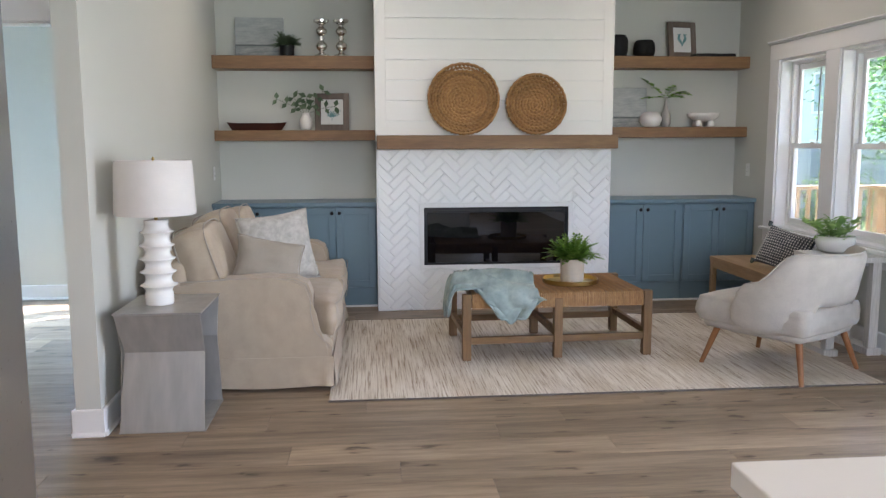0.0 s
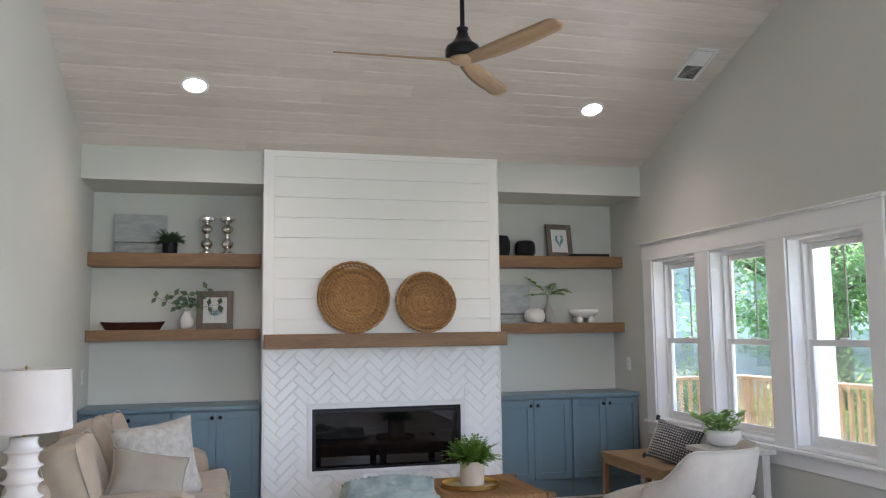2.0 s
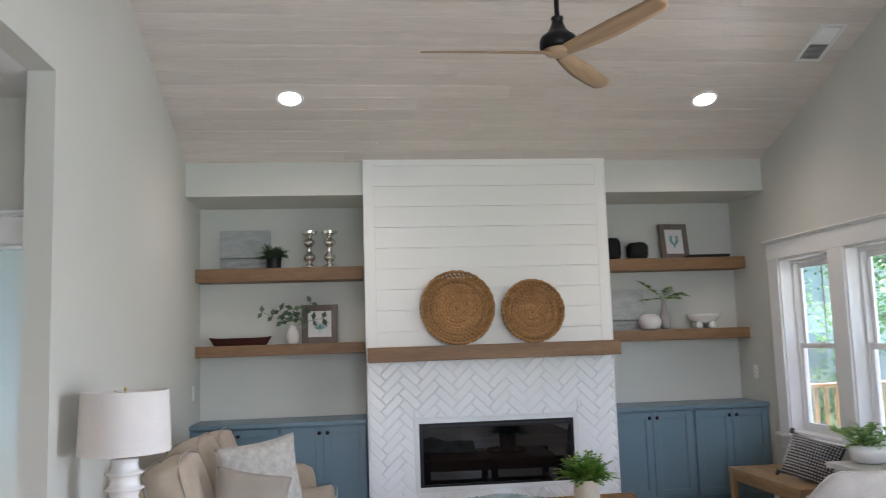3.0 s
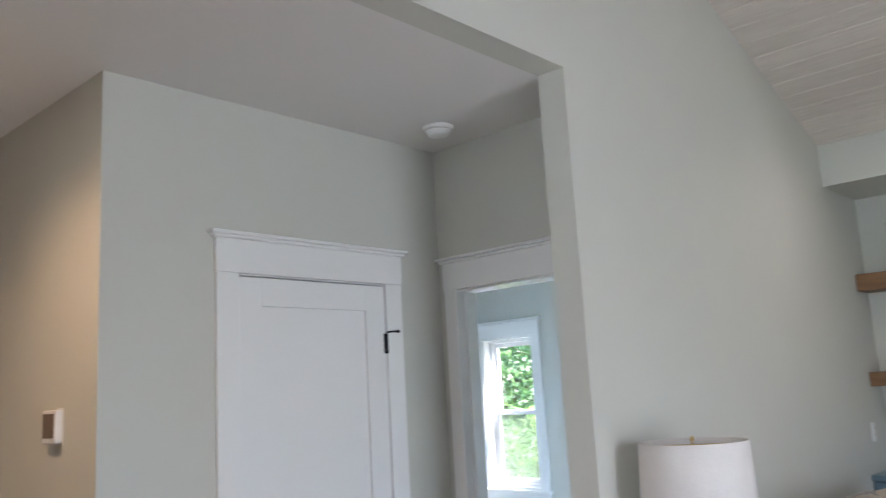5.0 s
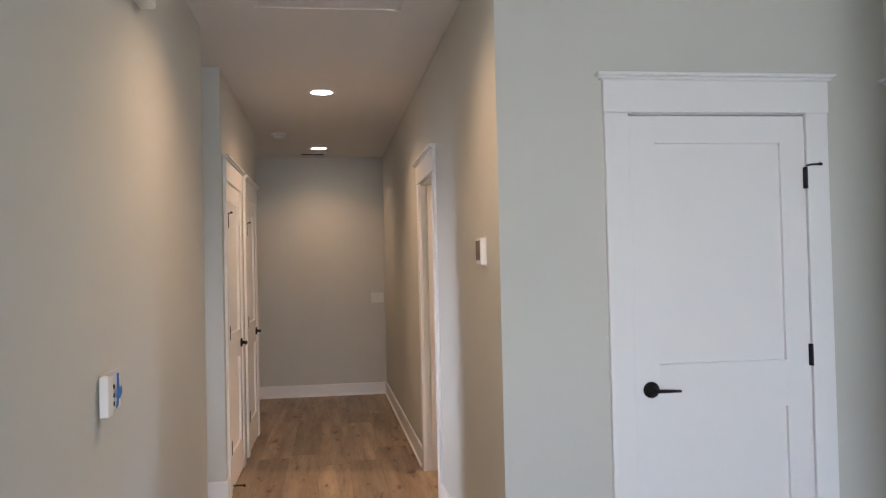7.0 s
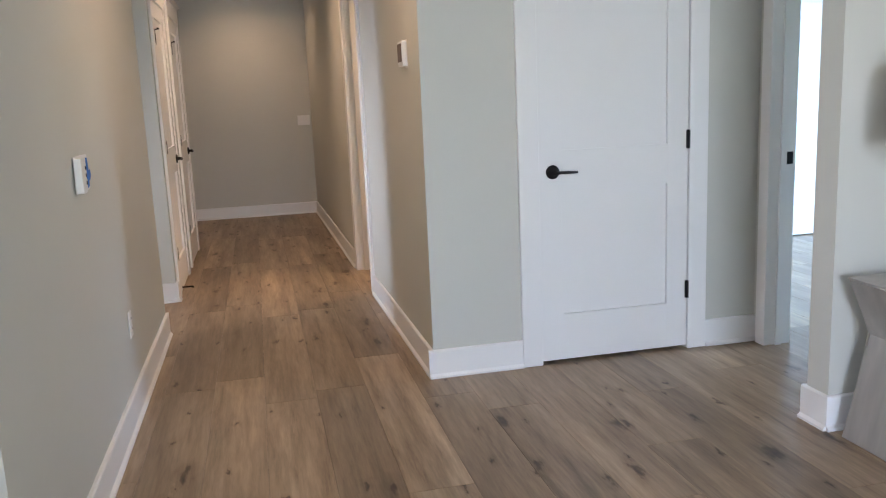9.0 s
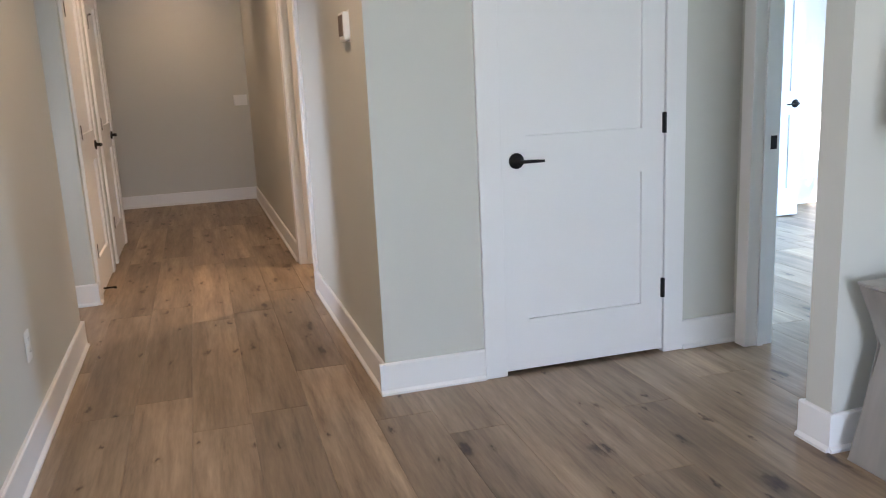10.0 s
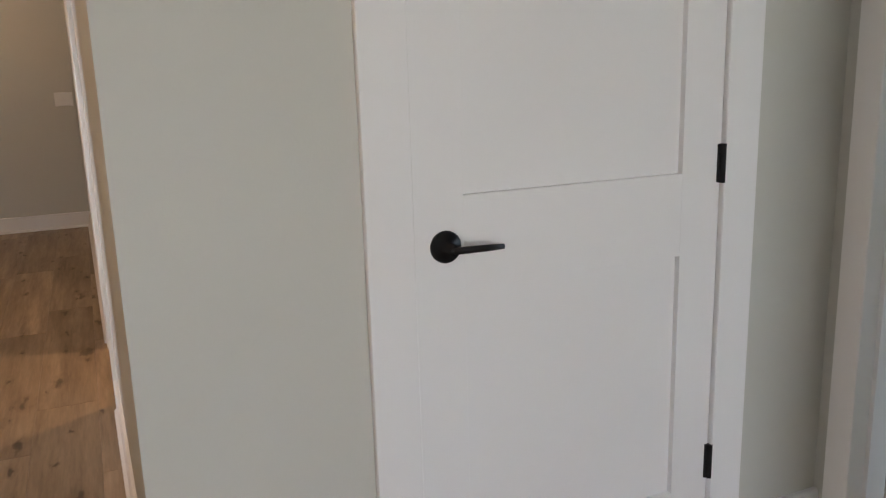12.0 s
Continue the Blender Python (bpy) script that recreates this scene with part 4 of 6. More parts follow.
def pillow_edge(w, h, n=16):
    pts = []
    for a, b, c, d in ((-1, -1, 1, -1), (1, -1, 1, 1), (1, 1, -1, 1), (-1, 1, -1, -1)):
        for k in range(n):
            u, v = a + (c - a) * k / n, b + (d - b) * k / n
            pull = 1 - 0.09 * (1 - u * u) * abs(v) ** 3
            pullu = 1 - 0.09 * (1 - v * v) * abs(u) ** 3
            pts.append((u * w / 2 * pullu, 0, v * h / 2 * pull + h / 2))
    pts.append(pts[0])
    return pts


def leaf_at(bm, p, d, up, length, width, fold=0.15):
    """One leaf blade from p along d."""
    d = d.normalized()
    s = d.cross(up)
    if s.length < 1e-4:
        s = d.cross(Vector((1, 0, 0)))
    s.normalize()
    nrm = s.cross(d)
    a = bm.verts.new(p)
    m1 = p + d * length * 0.45 - nrm * length * 0.02
    l1 = bm.verts.new(m1 + s * width / 2 + nrm * width * fold)
    r1 = bm.verts.new(m1 - s * width / 2 + nrm * width * fold)
    c1 = bm.verts.new(m1)
    t = bm.verts.new(p + d * length - nrm * length * 0.08)
    for q in ((a, l1, c1), (a, c1, r1), (l1, t, c1), (c1, t, r1)):
        bm.faces.new(q)


def frond(bm, p, heading, rise, length, droop, rnd, leaf=0.02, pairs=11, wide=0.4):
    """An arching stem with pairs of leaflets."""
    pos = Vector(p)
    d = Vector((math.cos(heading) * math.cos(rise), math.sin(heading) * math.cos(rise), math.sin(rise)))
    step = length / pairs
    stem = [pos.copy()]
    for k in range(pairs):
        pos = pos + d * step
        stem.append(pos.copy())
        d = (d + Vector((0, 0, -droop / pairs))).normalized()
        side = d.cross(Vector((0, 0, 1)))
        side = side.normalized() if side.length > 1e-3 else Vector((1, 0, 0))
        size = leaf * (0.55 + 0.9 * math.sin(math.pi * (k + 1) / (pairs + 1)))
        for s in (-1, 1):
            leaf_at(bm, pos, side * s + d * 0.6 + Vector((0, 0, rnd.uniform(-0.2, 0.3))), Vector((0, 0, 1)), size * rnd.uniform(0.8, 1.2), size * wide)
    leaf_at(bm, pos, d, Vector((0, 0, 1)), leaf, leaf * wide)
    return stem


# ---------------------------------------------------------------- sofa
sofa = thing("sofa", 0.0, -1.21, 0.0, 0, "cream slipcovered linen sofa with loose back cushions", "sofa")


def arm_bm(y0, y1):
    prof = ((0.16, 0.03), (1.095, 0.03), (1.09, 0.25), (1.05, 0.295), (1.005, 0.35), (0.985, 0.45), (0.985, 0.56), (0.962, 0.622), (0.90, 0.655), (0.75, 0.664), (0.57, 0.655), (0.38, 0.645), (0.22, 0.64), (0.16, 0.60))
    bm = bmesh.new()
    prism(bm, prof, "y", y0, y1)
    bmesh.ops.bevel(bm, geom=[e for e in bm.edges if abs(e.verts[0].co.y - e.verts[1].co.y) < 1e-5], offset=0.022, segments=4, affect="EDGES")
    return bm


part("arm", arm_bm(-0.96, -0.77), LINEN, sofa)
part("arm", arm_bm(0.77, 0.96), LINEN, sofa)
bm = cube(0.07, -0.95, 0.03, 0.30, 0.95, 0.76, bevel=0.06, seg=5)
for v in bm.verts:
    if v.co.z > 0.5:
        v.co.x += (v.co.z - 0.5) * -0.1
part("back", bm, LINEN, sofa, smooth=True)
part("base", cube(0.25, -0.80, 0.05, 1.092, 0.80, 0.31, bevel=0.02, seg=3), LINEN, sofa, smooth=True)
for k in (0, 1):
    bm = turned(soft_box(0.86, 0.80, 0.215, 0.22, 11, -0.02, k), pose(0.715, -0.405 + 0.81 * k, 0.297))
    for v in bm.verts:
        if v.co.x > 0.98 and ((k == 0 and v.co.y < -0.5) or (k == 1 and v.co.y > 0.5)):
            v.co.y += (-0.15 if k == 0 else 0.15) * min(1, (v.co.x - 0.98) / 0.08)
    seat = part("seat_cushion", bm, LINEN, sofa, smooth=True)
    for zz in (0.330, 0.490):
        y0, y1 = (-0.93, -0.01) if k == 0 else (0.01, 0.93)
        part("piping", sweep([(1.115, y0 + 0.05, zz), (1.142, y0 + 0.18, zz), (1.145, (y0 + y1) / 2, zz), (1.142, y1 - 0.12, zz), (1.12, y1 - 0.03, zz)], 0.0026, 6), PIPING, seat)
rnd = random.Random(5)
for k, (yy, lean, zz) in enumerate(((-0.62, 18, 0.50), (-0.02, 20, 0.53), (0.57, 16, 0.50))):
    bm = soft_box(0.60, 0.25, 0.46, 0.40, 10, 0.0, k * 3)
    c = part("back_cushion", turned(bm, pose(0.42, yy, zz, 0, -lean, 0) @ pose(0, 0, 0, 0, 0, 90)), LINEN, sofa, smooth=True)
    for s in (-0.09, 0.09):
        pts = [(0.285 * math.copysign(min(1, abs(math.cos(a)) ** 0.5), math.cos(a)), s, 0.235 + 0.222 * math.copysign(min(1, abs(math.sin(a)) ** 0.5), math.sin(a))) for a in [2 * math.pi * q / 40 for q in range(41)]]
        part("piping", turned(sweep(pts, 0.0045, 6), pose(0.42, yy, zz, 0, -lean, 0) @ pose(0, 0, 0, 0, 0, 90)), PIPING, c)
# pleated skirt hanging to the floor
for y0, y1, x0, x1 in ((-0.966, -0.966, 0.16, 1.10), (-0.966, 0.966, 1.102, 1.102), (0.966, 0.966, 0.16, 1.10)):
    bm = bmesh.new()
    n = 70
    L = math.hypot(x1 - x0, y1 - y0)
    nx, ny = (y1 - y0) / L, -(x1 - x0) / L
    if y0 == y1 and y0 > 0:
        ny = -ny
    grid = []
    for i in range(n + 1):
        t = i / n
        col = []
        for j in range(7):
            h = j / 6
            fold = (0.006 * math.sin(t * L * 11) + 0.005 * noise.noise(Vector((t * L * 9, x0, y0)))) * (1 - h) + 0.014 * (1 - h)
            pleat = 0.02 * math.exp(-((t - 0.96) * L / 0.03) ** 2) * (1 - h)
            o = fold + pleat
            col.append(bm.verts.new((x0 + (x1 - x0) * t + nx * o, y0 + (y1 - y0) * t + ny * o, 0.026 + 0.173 * h + 0.006 * math.sin(t * L * 9) * (1 - h))))
        grid.append(col)
    for i in range(n):
        for j in range(6):
            bm.faces.new((grid[i][j], grid[i + 1][j], grid[i + 1][j + 1], grid[i][j + 1]))
    thicken(bm, 0.004)
    part("skirt", bm, LINEN, sofa)
part("piping", sweep([(0.20, -0.952, 0.642), (0.60, -0.954, 0.657), (0.88, -0.956, 0.652), (0.950, -0.960, 0.622), (0.975, -0.961, 0.56), (0.976, -0.961, 0.45), (0.997, -0.961, 0.35), (1.045, -0.961, 0.295), (1.085, -0.961, 0.25)], 0.0026, 6), PIPING, sofa)

for x, y, zz, rx, ry, rz, w, h, t, mt, lab, sd in (
        (0.78, -1.60, 0.53, -14, -6, 24, 0.47, 0.46, 0.17, PALEPAT, "pale grey damask throw pillow leaning on the sofa back", 1.0),
        (0.70, -1.94, 0.59, -24, 13, 14, 0.41, 0.28, 0.16, TAUPE, "taupe velvet lumbar pillow propped against the sofa arm", 4.0),
        (0.80, -1.30, 0.52, -14, 0, 76, 0.42, 0.30, 0.14, PALEPAT, "pale grey patterned lumbar pillow on the sofa seat", 7.0)):
    pl = thing("throw_pillow", x, y, zz, 0, lab, "pillow")
    pl.matrix_basis = pose(x, y, zz, 0, 0, rz) @ pose(0, 0, 0, rx, ry, 0)
    part("cover", pillow_bm(w, h, t, 18, sd), mt, pl, smooth=True)
    part("piping", sweep(pillow_edge(w, h), 0.005, 6), mt, pl)

# ---------------------------------------------------------------- zinc side table and lamp
tab = thing("side_table", 0.285, -2.55, 0.0, 0, "angular brushed zinc side table open at the side", "side table")


# front and rear faces fold inwards at the waist; the side facing the room is open
for sgn in (-1, 1):
    pts = ((-0.245, 0.004), (-0.165, 0.392), (-0.245, 0.596))
    bm = bmesh.new()
    a = [bm.verts.new((-0.205 + (0.022 if k == 1 else 0), sgn * -p, q)) for k, (p, q) in enumerate(pts)]
    b = [bm.verts.new((0.205, sgn * -p, q)) for k, (p, q) in enumerate(pts)]
    for i in range(2):
        bm.faces.new((a[i], a[i + 1], b[i + 1], b[i]))
    thicken(bm, 0.006)
    part("folded_face", bm, ZINC, tab)
bm = bmesh.new()
vs = [bm.verts.new((-0.203, y, q)) for y, q in ((-0.242, 0.006), (-0.163, 0.392), (-0.242, 0.594), (0.242, 0.594), (0.163, 0.392), (0.242, 0.006))]
bm.faces.new(vs)
thicken(bm, 0.005)
part("back_face", bm, ZINC, tab)
part("top", cube(-0.212, -0.252, 0.596, 0.212, 0.252, 0.604, bevel=0.002, seg=1), ZINC, tab)
part("bottom", cube(-0.21, -0.25, 0.0005, 0.21, 0.25, 0.008, bevel=0.002, seg=1), ZINC, tab)

lamp = thing("table_lamp", 0.243, -2.56, 0.604, 0, "white ribbed ceramic table lamp with a drum shade", "lamp")
prof = [(0.066, 0.0), (0.070, 0.006), (0.070, 0.06)]
zz = 0.06
for k in range(5):
    prof += [(0.064 - 0.001 * k, zz + 0.008), (0.069 - 0.001 * k, zz + 0.022), (0.080 - 0.002 * k, zz + 0.033), (0.092 - 0.002 * k, zz + 0.039), (0.092 - 0.002 * k, zz + 0.042), (0.076 - 0.002 * k, zz + 0.048), (0.066 - 0.001 * k, zz + 0.060)]
    zz += 0.068
prof += [(0.058, zz + 0.01), (0.060, zz + 0.03), (0.0, zz + 0.032)]
part("base", lathe(prof, 40), CERAMIC, lamp, smooth=True)
part("neck", lathe(((0.009, zz + 0.03), (0.009, zz + 0.075), (0.014, zz + 0.078), (0.014, zz + 0.10), (0.0, zz + 0.101)), 16), BRASS, lamp, "brushed metal neck", True)
bm = bmesh.new()
for (r0, z0), (r1, z1) in zip(((0.200, 0.462), (0.188, 0.732), (0.184, 0.732), (0.196, 0.462)), ((0.188, 0.732), (0.184, 0.732), (0.196, 0.462), (0.200, 0.462))):
    for i in range(128):
        a, b = 2 * math.pi * i / 128, 2 * math.pi * (i + 1) / 128
        bm.faces.new([bm.verts.new((r * math.cos(t), r * math.sin(t), zq)) for r, zq, t in ((r0, z0, a), (r0, z0, b), (r1, z1, b), (r1, z1, a))])
bmesh.ops.remove_doubles(bm, verts=bm.verts, dist=1e-5)
part("shade", bm, SHADEM, lamp, "white linen drum shade")
bm = sweep(((0, 0, 0.48), (0, 0, 0.735)), 0.003, 6)
for a in (0, 2.094, 4.189):
    sweep(((0, 0, 0.72), (0.185 * math.cos(a), 0.185 * math.sin(a), 0.726)), 0.002, 6, bm)
part("spider", bm, BRASS, lamp)
part("finial", lathe(((0.006, 0.733), (0.008, 0.742), (0.0, 0.752)), 12), BRASS, lamp, "small metal finial", True)

# ---------------------------------------------------------------- rug and woven bench
RUGEDGE = fabric("dark_rug_binding", (0.13, 0.11, 0.095), 400)
rug = thing("rug", 2.70, -1.385, 0.0, 0, "ivory and taupe streaked flatweave wool rug", "rug")
bm = bmesh.new()
nx_, ny_ = 60, 40
rows = []
for j in range(ny_ + 1):
    rows.append([bm.verts.new((-1.62 + 3.24 * i / nx_ + 0.004 * noise.noise(Vector((i * 0.3, j * 0.5, 0))), -1.02 + 2.04 * j / ny_ + 0.006 * noise.noise(Vector((i * 0.4, j * 0.2, 5))), 0.009 + 0.0015 * noise.noise(Vector((i * 0.25, j * 0.25, 9))))) for i in range(nx_ + 1)])
for j in range(ny_):
    for i in range(nx_):
        bm.faces.new((rows[j][i], rows[j][i + 1], rows[j + 1][i + 1], rows[j + 1][i]))
thicken(bm, 0.007)
part("woven_field", bm, RUG, rug)
for s in (-1, 1):
    part("binding", sweep([(-1.62 + 3.24 * k / 30, s * 1.02, 0.0065) for k in range(31)], 0.0055, 6), RUGEDGE, rug)

bench = thing("coffee_table_bench", 2.53, -1.29, 0.011, 1.6, "long wooden bench with a woven rush top", "coffee table")
for yy in (-0.345, 0.345):
    for x in (-0.605, 0.0, 0.605):
        bm = cube(x - 0.028, yy - 0.028, 0, x + 0.028, yy + 0.028, 0.435 if x else 0.40, bevel=0.004)
        part("leg", bm, BENCHW, bench)
    for x0, x1 in ((-0.578, -0.027), (0.027, 0.578)):
        part("stretcher", cube(x0, yy - 0.016, 0.105, x1, yy + 0.016, 0.15, bevel=0.003), BENCHX, bench)
    part("apron", cube(-0.578, yy - 0.017, 0.345, 0.578, yy + 0.017, 0.40, bevel=0.003), BENCHX, bench)
for x in (-0.605, 0.0, 0.605):
    part("stretcher", cube(x - 0.016, -0.318, 0.135, x + 0.016, 0.318, 0.18, bevel=0.003), BENCHX, bench)
n = 92
for i in range(n):
    x = -0.565 + 1.13 * i / (n - 1)
    w = 0.0056
    bm = bmesh.new()
    up = 0.0012 * (i % 3 == 0) + 0.001 * math.sin(i * 2.1)
    pts = ((-0.367, 0.338), (-0.370, 0.40), (-0.362, 0.430 + up), (-0.33, 0.440 + up), (0.0, 0.436 + up), (0.33, 0.440 + up), (0.362, 0.430 + up), (0.370, 0.40), (0.367, 0.338))
    rows = []
    for y, zq in pts:
        rows.append([bm.verts.new((x - w, y, zq - 0.002)), bm.verts.new((x, y * 1.006, zq + 0.002)), bm.verts.new((x + w, y, zq - 0.002))])
    for a, b in zip(rows, rows[1:]):
        for k in range(2):
            bm.faces.new((a[k], a[k + 1], b[k + 1], b[k]))
    part("rush_strand", bm, RUSH_OB, bench)
part("seat_board", cube(-0.57, -0.34, 0.40, 0.57, 0.34, 0.430), BENCHX, bench)

# throw draped over the bench's end
blanket = thing("throw_blanket", 2.12, -1.45, 0.44, 0, "crumpled sage green throw draped over the bench", "blanket")
bm = bmesh.new()
n, m_ = 56, 60
grid = []
for j in range(m_ + 1):
    v = j / m_
    row = []
    for i in range(n + 1):
        u = i / n
        wob = 0.055 * math.sin(v * 5 + u * 2)
        x = -0.34 + 0.64 * u + 0.5 * wob * (0.3 + v)
        front = -0.205
        hang = 0.02 + 0.19 * max(0.0, 1 - abs(u - 0.70) / 0.26)
        f1 = noise.noise(Vector((u * 3.1, v * 5.5, 2))) + 0.5 * noise.noise(Vector((u * 7, v * 11, 6)))
        ridge = abs(math.sin(v * 8.5 - u * 3.2 + 0.35 * f1 + 0.4))
        fold = 0.085 * (1 - ridge) ** 2.2 + 0.010 * abs(math.sin(v * 23 - u * 6 + 0.6 * f1)) + 0.006 * f1
        heap = 0.045 * math.exp(-((u - 0.42) / 0.30) ** 2) * math.exp(-((v - 0.34) / 0.30) ** 2)
        if v < 0.62:
            y = 0.24 - 0.72 * v
            zq = 0.020 + heap + max(0.0, fold) * (0.4 + 0.6 * math.sin(math.pi * min(1.0, v / 0.62)))
        else:
            t = (v - 0.62) / 0.38
            bend = math.sin(min(1.0, t * 3.5) * math.pi / 2)
            y = front - 0.028 * bend - 0.026 * abs(math.sin(u * 17 + 1.5 * f1)) * (0.3 + t) - 0.012
            zq = 0.024 + heap * 0.3 * (1 - t) - t * hang * 1.15 - 0.03 * bend + 0.012 * math.sin(u * 26) * (1 - t)
            lies = 1 - min(1.0, max(0.0, (u - 0.36) / 0.12))
            y += lies * (front + 0.045 - 0.10 * t * (1 - t) + 0.05 * t - y)
            zq += lies * (0.030 + 0.05 * math.sin(math.pi * min(1.0, t * 1.1)) * (1 - 0.4 * t) - zq)
        over = max(0.0, -0.245 - x)
        if over > 0:
            zq -= over * (2.2 + 0.8 * math.sin(v * 9)) * (1.0 - 0.6 * max(0.0, (v - 0.5) / 0.5))
            x = -0.245 - 0.045 * (1 - math.exp(-over * 30)) - 0.018 * abs(math.sin(v * 17 + f1))
        row.append(bm.verts.new((x, y, max(zq, -0.18 + 0.03 * math.sin(v * 21)))))
    grid.append(row)
for j in range(m_):
    for i in range(n):
        bm.faces.new((grid[j][i], grid[j][i + 1], grid[j + 1][i + 1], grid[j + 1][i]))
thicken(bm, 0.008)
part("cloth", bm, THROW, blanket, smooth=True)

tray = thing("tray", 2.70, -1.30, 0.451, 0, "round brass tray on the bench", "tray")
part("dish", lathe(((0.185, 0.0), (0.19, 0.004), (0.192, 0.030), (0.189, 0.031), (0.186, 0.006), (0.0, 0.005)), 48), BRASS, tray, smooth=False)


def potted_fern(x, y, zq, r, h, count, length, pot_mat, leaf_mat, label, size=0.02, droop=1.4, lift=(0.5, 1.4), wide=0.45):
    pl = thing("potted_plant", x, y, zq, 0, label, "plant")
    part("pot", lathe(((r * 0.92, 0), (r, 0.008), (r * 1.02, h), (r * 0.94, h), (r * 0.93, h - 0.02), (0, h - 0.021)), 32), pot_mat, pl, smooth=False)
    part("soil", lathe(((r * 0.92, h - 0.022), (r * 0.9, h - 0.016), (0, h - 0.012)), 20), BARK, pl)
    rnd = random.Random(int(x * 1000))
    bm, stems = bmesh.new(), bmesh.new()
    for k in range(count):
        a = rnd.uniform(0, 2 * math.pi)
        q = frond(bm, (r * 0.4 * math.cos(a), r * 0.4 * math.sin(a), h - 0.015), a, rnd.uniform(*lift), length * rnd.uniform(0.6, 1.1), droop * rnd.uniform(0.6, 1.3), rnd, size, 10, wide)
        sweep(q, 0.0011, 4, stems)
    part("stems", stems, leaf_mat, pl)
    part("leaves", bm, leaf_mat, pl)
    return pl


BEIGE = paint("beige_stoneware", (0.60, 0.50, 0.40), 0.6, 0.08, 0.3, 40, 0.0, 9.0)
potted_fern(2.715, -1.30, 0.458, 0.080, 0.160, 120, 0.165, BEIGE, FERN, "bushy green fern in a beige pot on the tray", 0.024, 0.9, (0.5, 1.45), 0.8)

# ---------------------------------------------------------------- armchair
chair = thing("armchair", 3.90, -2.01, 0.011, 31.5, "ivory upholstered barrel armchair on splayed wooden legs", "armchair")
chair.scale = (1.08, 1.08, 1.0)
part("seat", turned(soft_box(0.61, 0.71, 0.165, 0.16, 12, -0.012, 2), pose(0, 0.06, 0.275)), BOUCLE, chair, smooth=True)
bm = bmesh.new()
n, m_ = 64, 10
outer, inner = [], []
for i in range(n + 1):
    th = -104 + 208 * i / n                       # 0 is the middle of the back
    a = radians(th)
    k = abs(th)
    top = 0.765 if k < 52 else (0.765 - 0.185 * (1 - math.cos(math.pi * min(1, (k - 52) / 30))) / 2 if k < 82 else 0.58 - 0.05 * (k - 82) / 36)
    bot = 0.452 if k < 30 else 0.452 - 0.182 * min(1, (k - 30) / 12) ** 0.7
    if k > 88:
        top -= 0.13 * ((k - 88) / 16) ** 2
        bot += 0.05 * ((k - 88) / 16) ** 2
    ro, co = [], []
    for j in range(m_ + 1):
        h = j / m_
        zq = bot + (top - bot) * h
        flare = 0.085 * (zq - 0.3) / 0.45 * math.cos(a / 2)
        rx, ry = 0.335 + flare * 0.6, 0.34 + flare
        edge = 0.020 * (1 - (2 * h - 1) ** 8)
        for lst, off in ((ro, edge + 0.002), (co, -edge - 0.002)):
            lst.append(bm.verts.new((math.sin(a) * (rx + off), -math.cos(a) * (ry + off) + 0.04, zq)))
    outer.append(ro)
    inner.append(co)
for i in range(n):
    for j in range(m_):
        bm.faces.new((outer[i][j], outer[i + 1][j], outer[i + 1][j + 1], outer[i][j + 1]))
        bm.faces.new((inner[i][j], inner[i][j + 1], inner[i + 1][j + 1], inner[i + 1][j]))
    bm.faces.new((outer[i][m_], outer[i + 1][m_], inner[i + 1][m_], inner[i][m_]))
    bm.faces.new((outer[i][0], inner[i][0], inner[i + 1][0], outer[i + 1][0]))
for i in (0, n):
    for j in range(m_):
        bm.faces.new((outer[i][j], outer[i][j + 1], inner[i][j + 1], inner[i][j]))
edge_pts = [tuple(v.co) for v in [outer[i][m_] for i in range(0, n + 1, 2)]]
shell = part("backrest", bm, BOUCLE, chair, smooth=True)
part("piping", sweep(edge_pts, 0.005, 6), BOUCLE, shell)
part("frame", turned(soft_box(0.58, 0.64, 0.07, 0.2, 6), pose(0, 0.05, 0.235)), BOUCLE, chair, smooth=True)
for sx in (-1, 1):
    for sy in (-1, 1):
        part("leg", sweep(((sx * 0.225, 0.035 + sy * 0.245, 0.27), (sx * 0.295, 0.035 + sy * 0.315, 0.0)), (0.021, 0.013), 14), WALNUT, chair, "tapered honey-brown wooden leg")

# ---------------------------------------------------------------- oak stool and white table under the windows
stool = thing("bench_stool", 4.45, -0.62, 0.0, 0, "low light oak bench under the windows", "bench")
part("top", cube(-0.23, -0.52, 0.405, 0.22, 0.52, 0.445, bevel=0.005), OAKL, stool)
for x in (-0.205, 0.195):
    for y in (-0.49, 0.49):
        part("leg", cube(x - 0.022, y - 0.022, 0, x + 0.022, y + 0.022, 0.405, bevel=0.003), OAKL, stool)
    part("rail", cube(x - 0.012, -0.468, 0.35, x + 0.012, 0.468, 0.405), OAKL, stool)
WHITEW = wood("white_washed_wood", (0.70, 0.68, 0.64), (0.58, 0.56, 0.53), "z", 0.5, 10)
table = thing("side_table", 4.50, -1.58, 0.0, 0, "white washed wooden side table under the windows", "side table")
part("top", cube(-0.22, -0.21, 0.625, 0.215, 0.21, 0.66, bevel=0.004), WHITEW, table)
for x in (-0.15, 0.15):
    part("base_bar", cube(x - 0.05, -0.20, 0, x + 0.05, 0.20, 0.045, bevel=0.003), WHITEW, table)
    for y in (-0.15, 0.15):
        part("leg", cube(x - 0.03, y - 0.03, 0.045, x + 0.03, y + 0.03, 0.625, bevel=0.003), WHITEW, table)

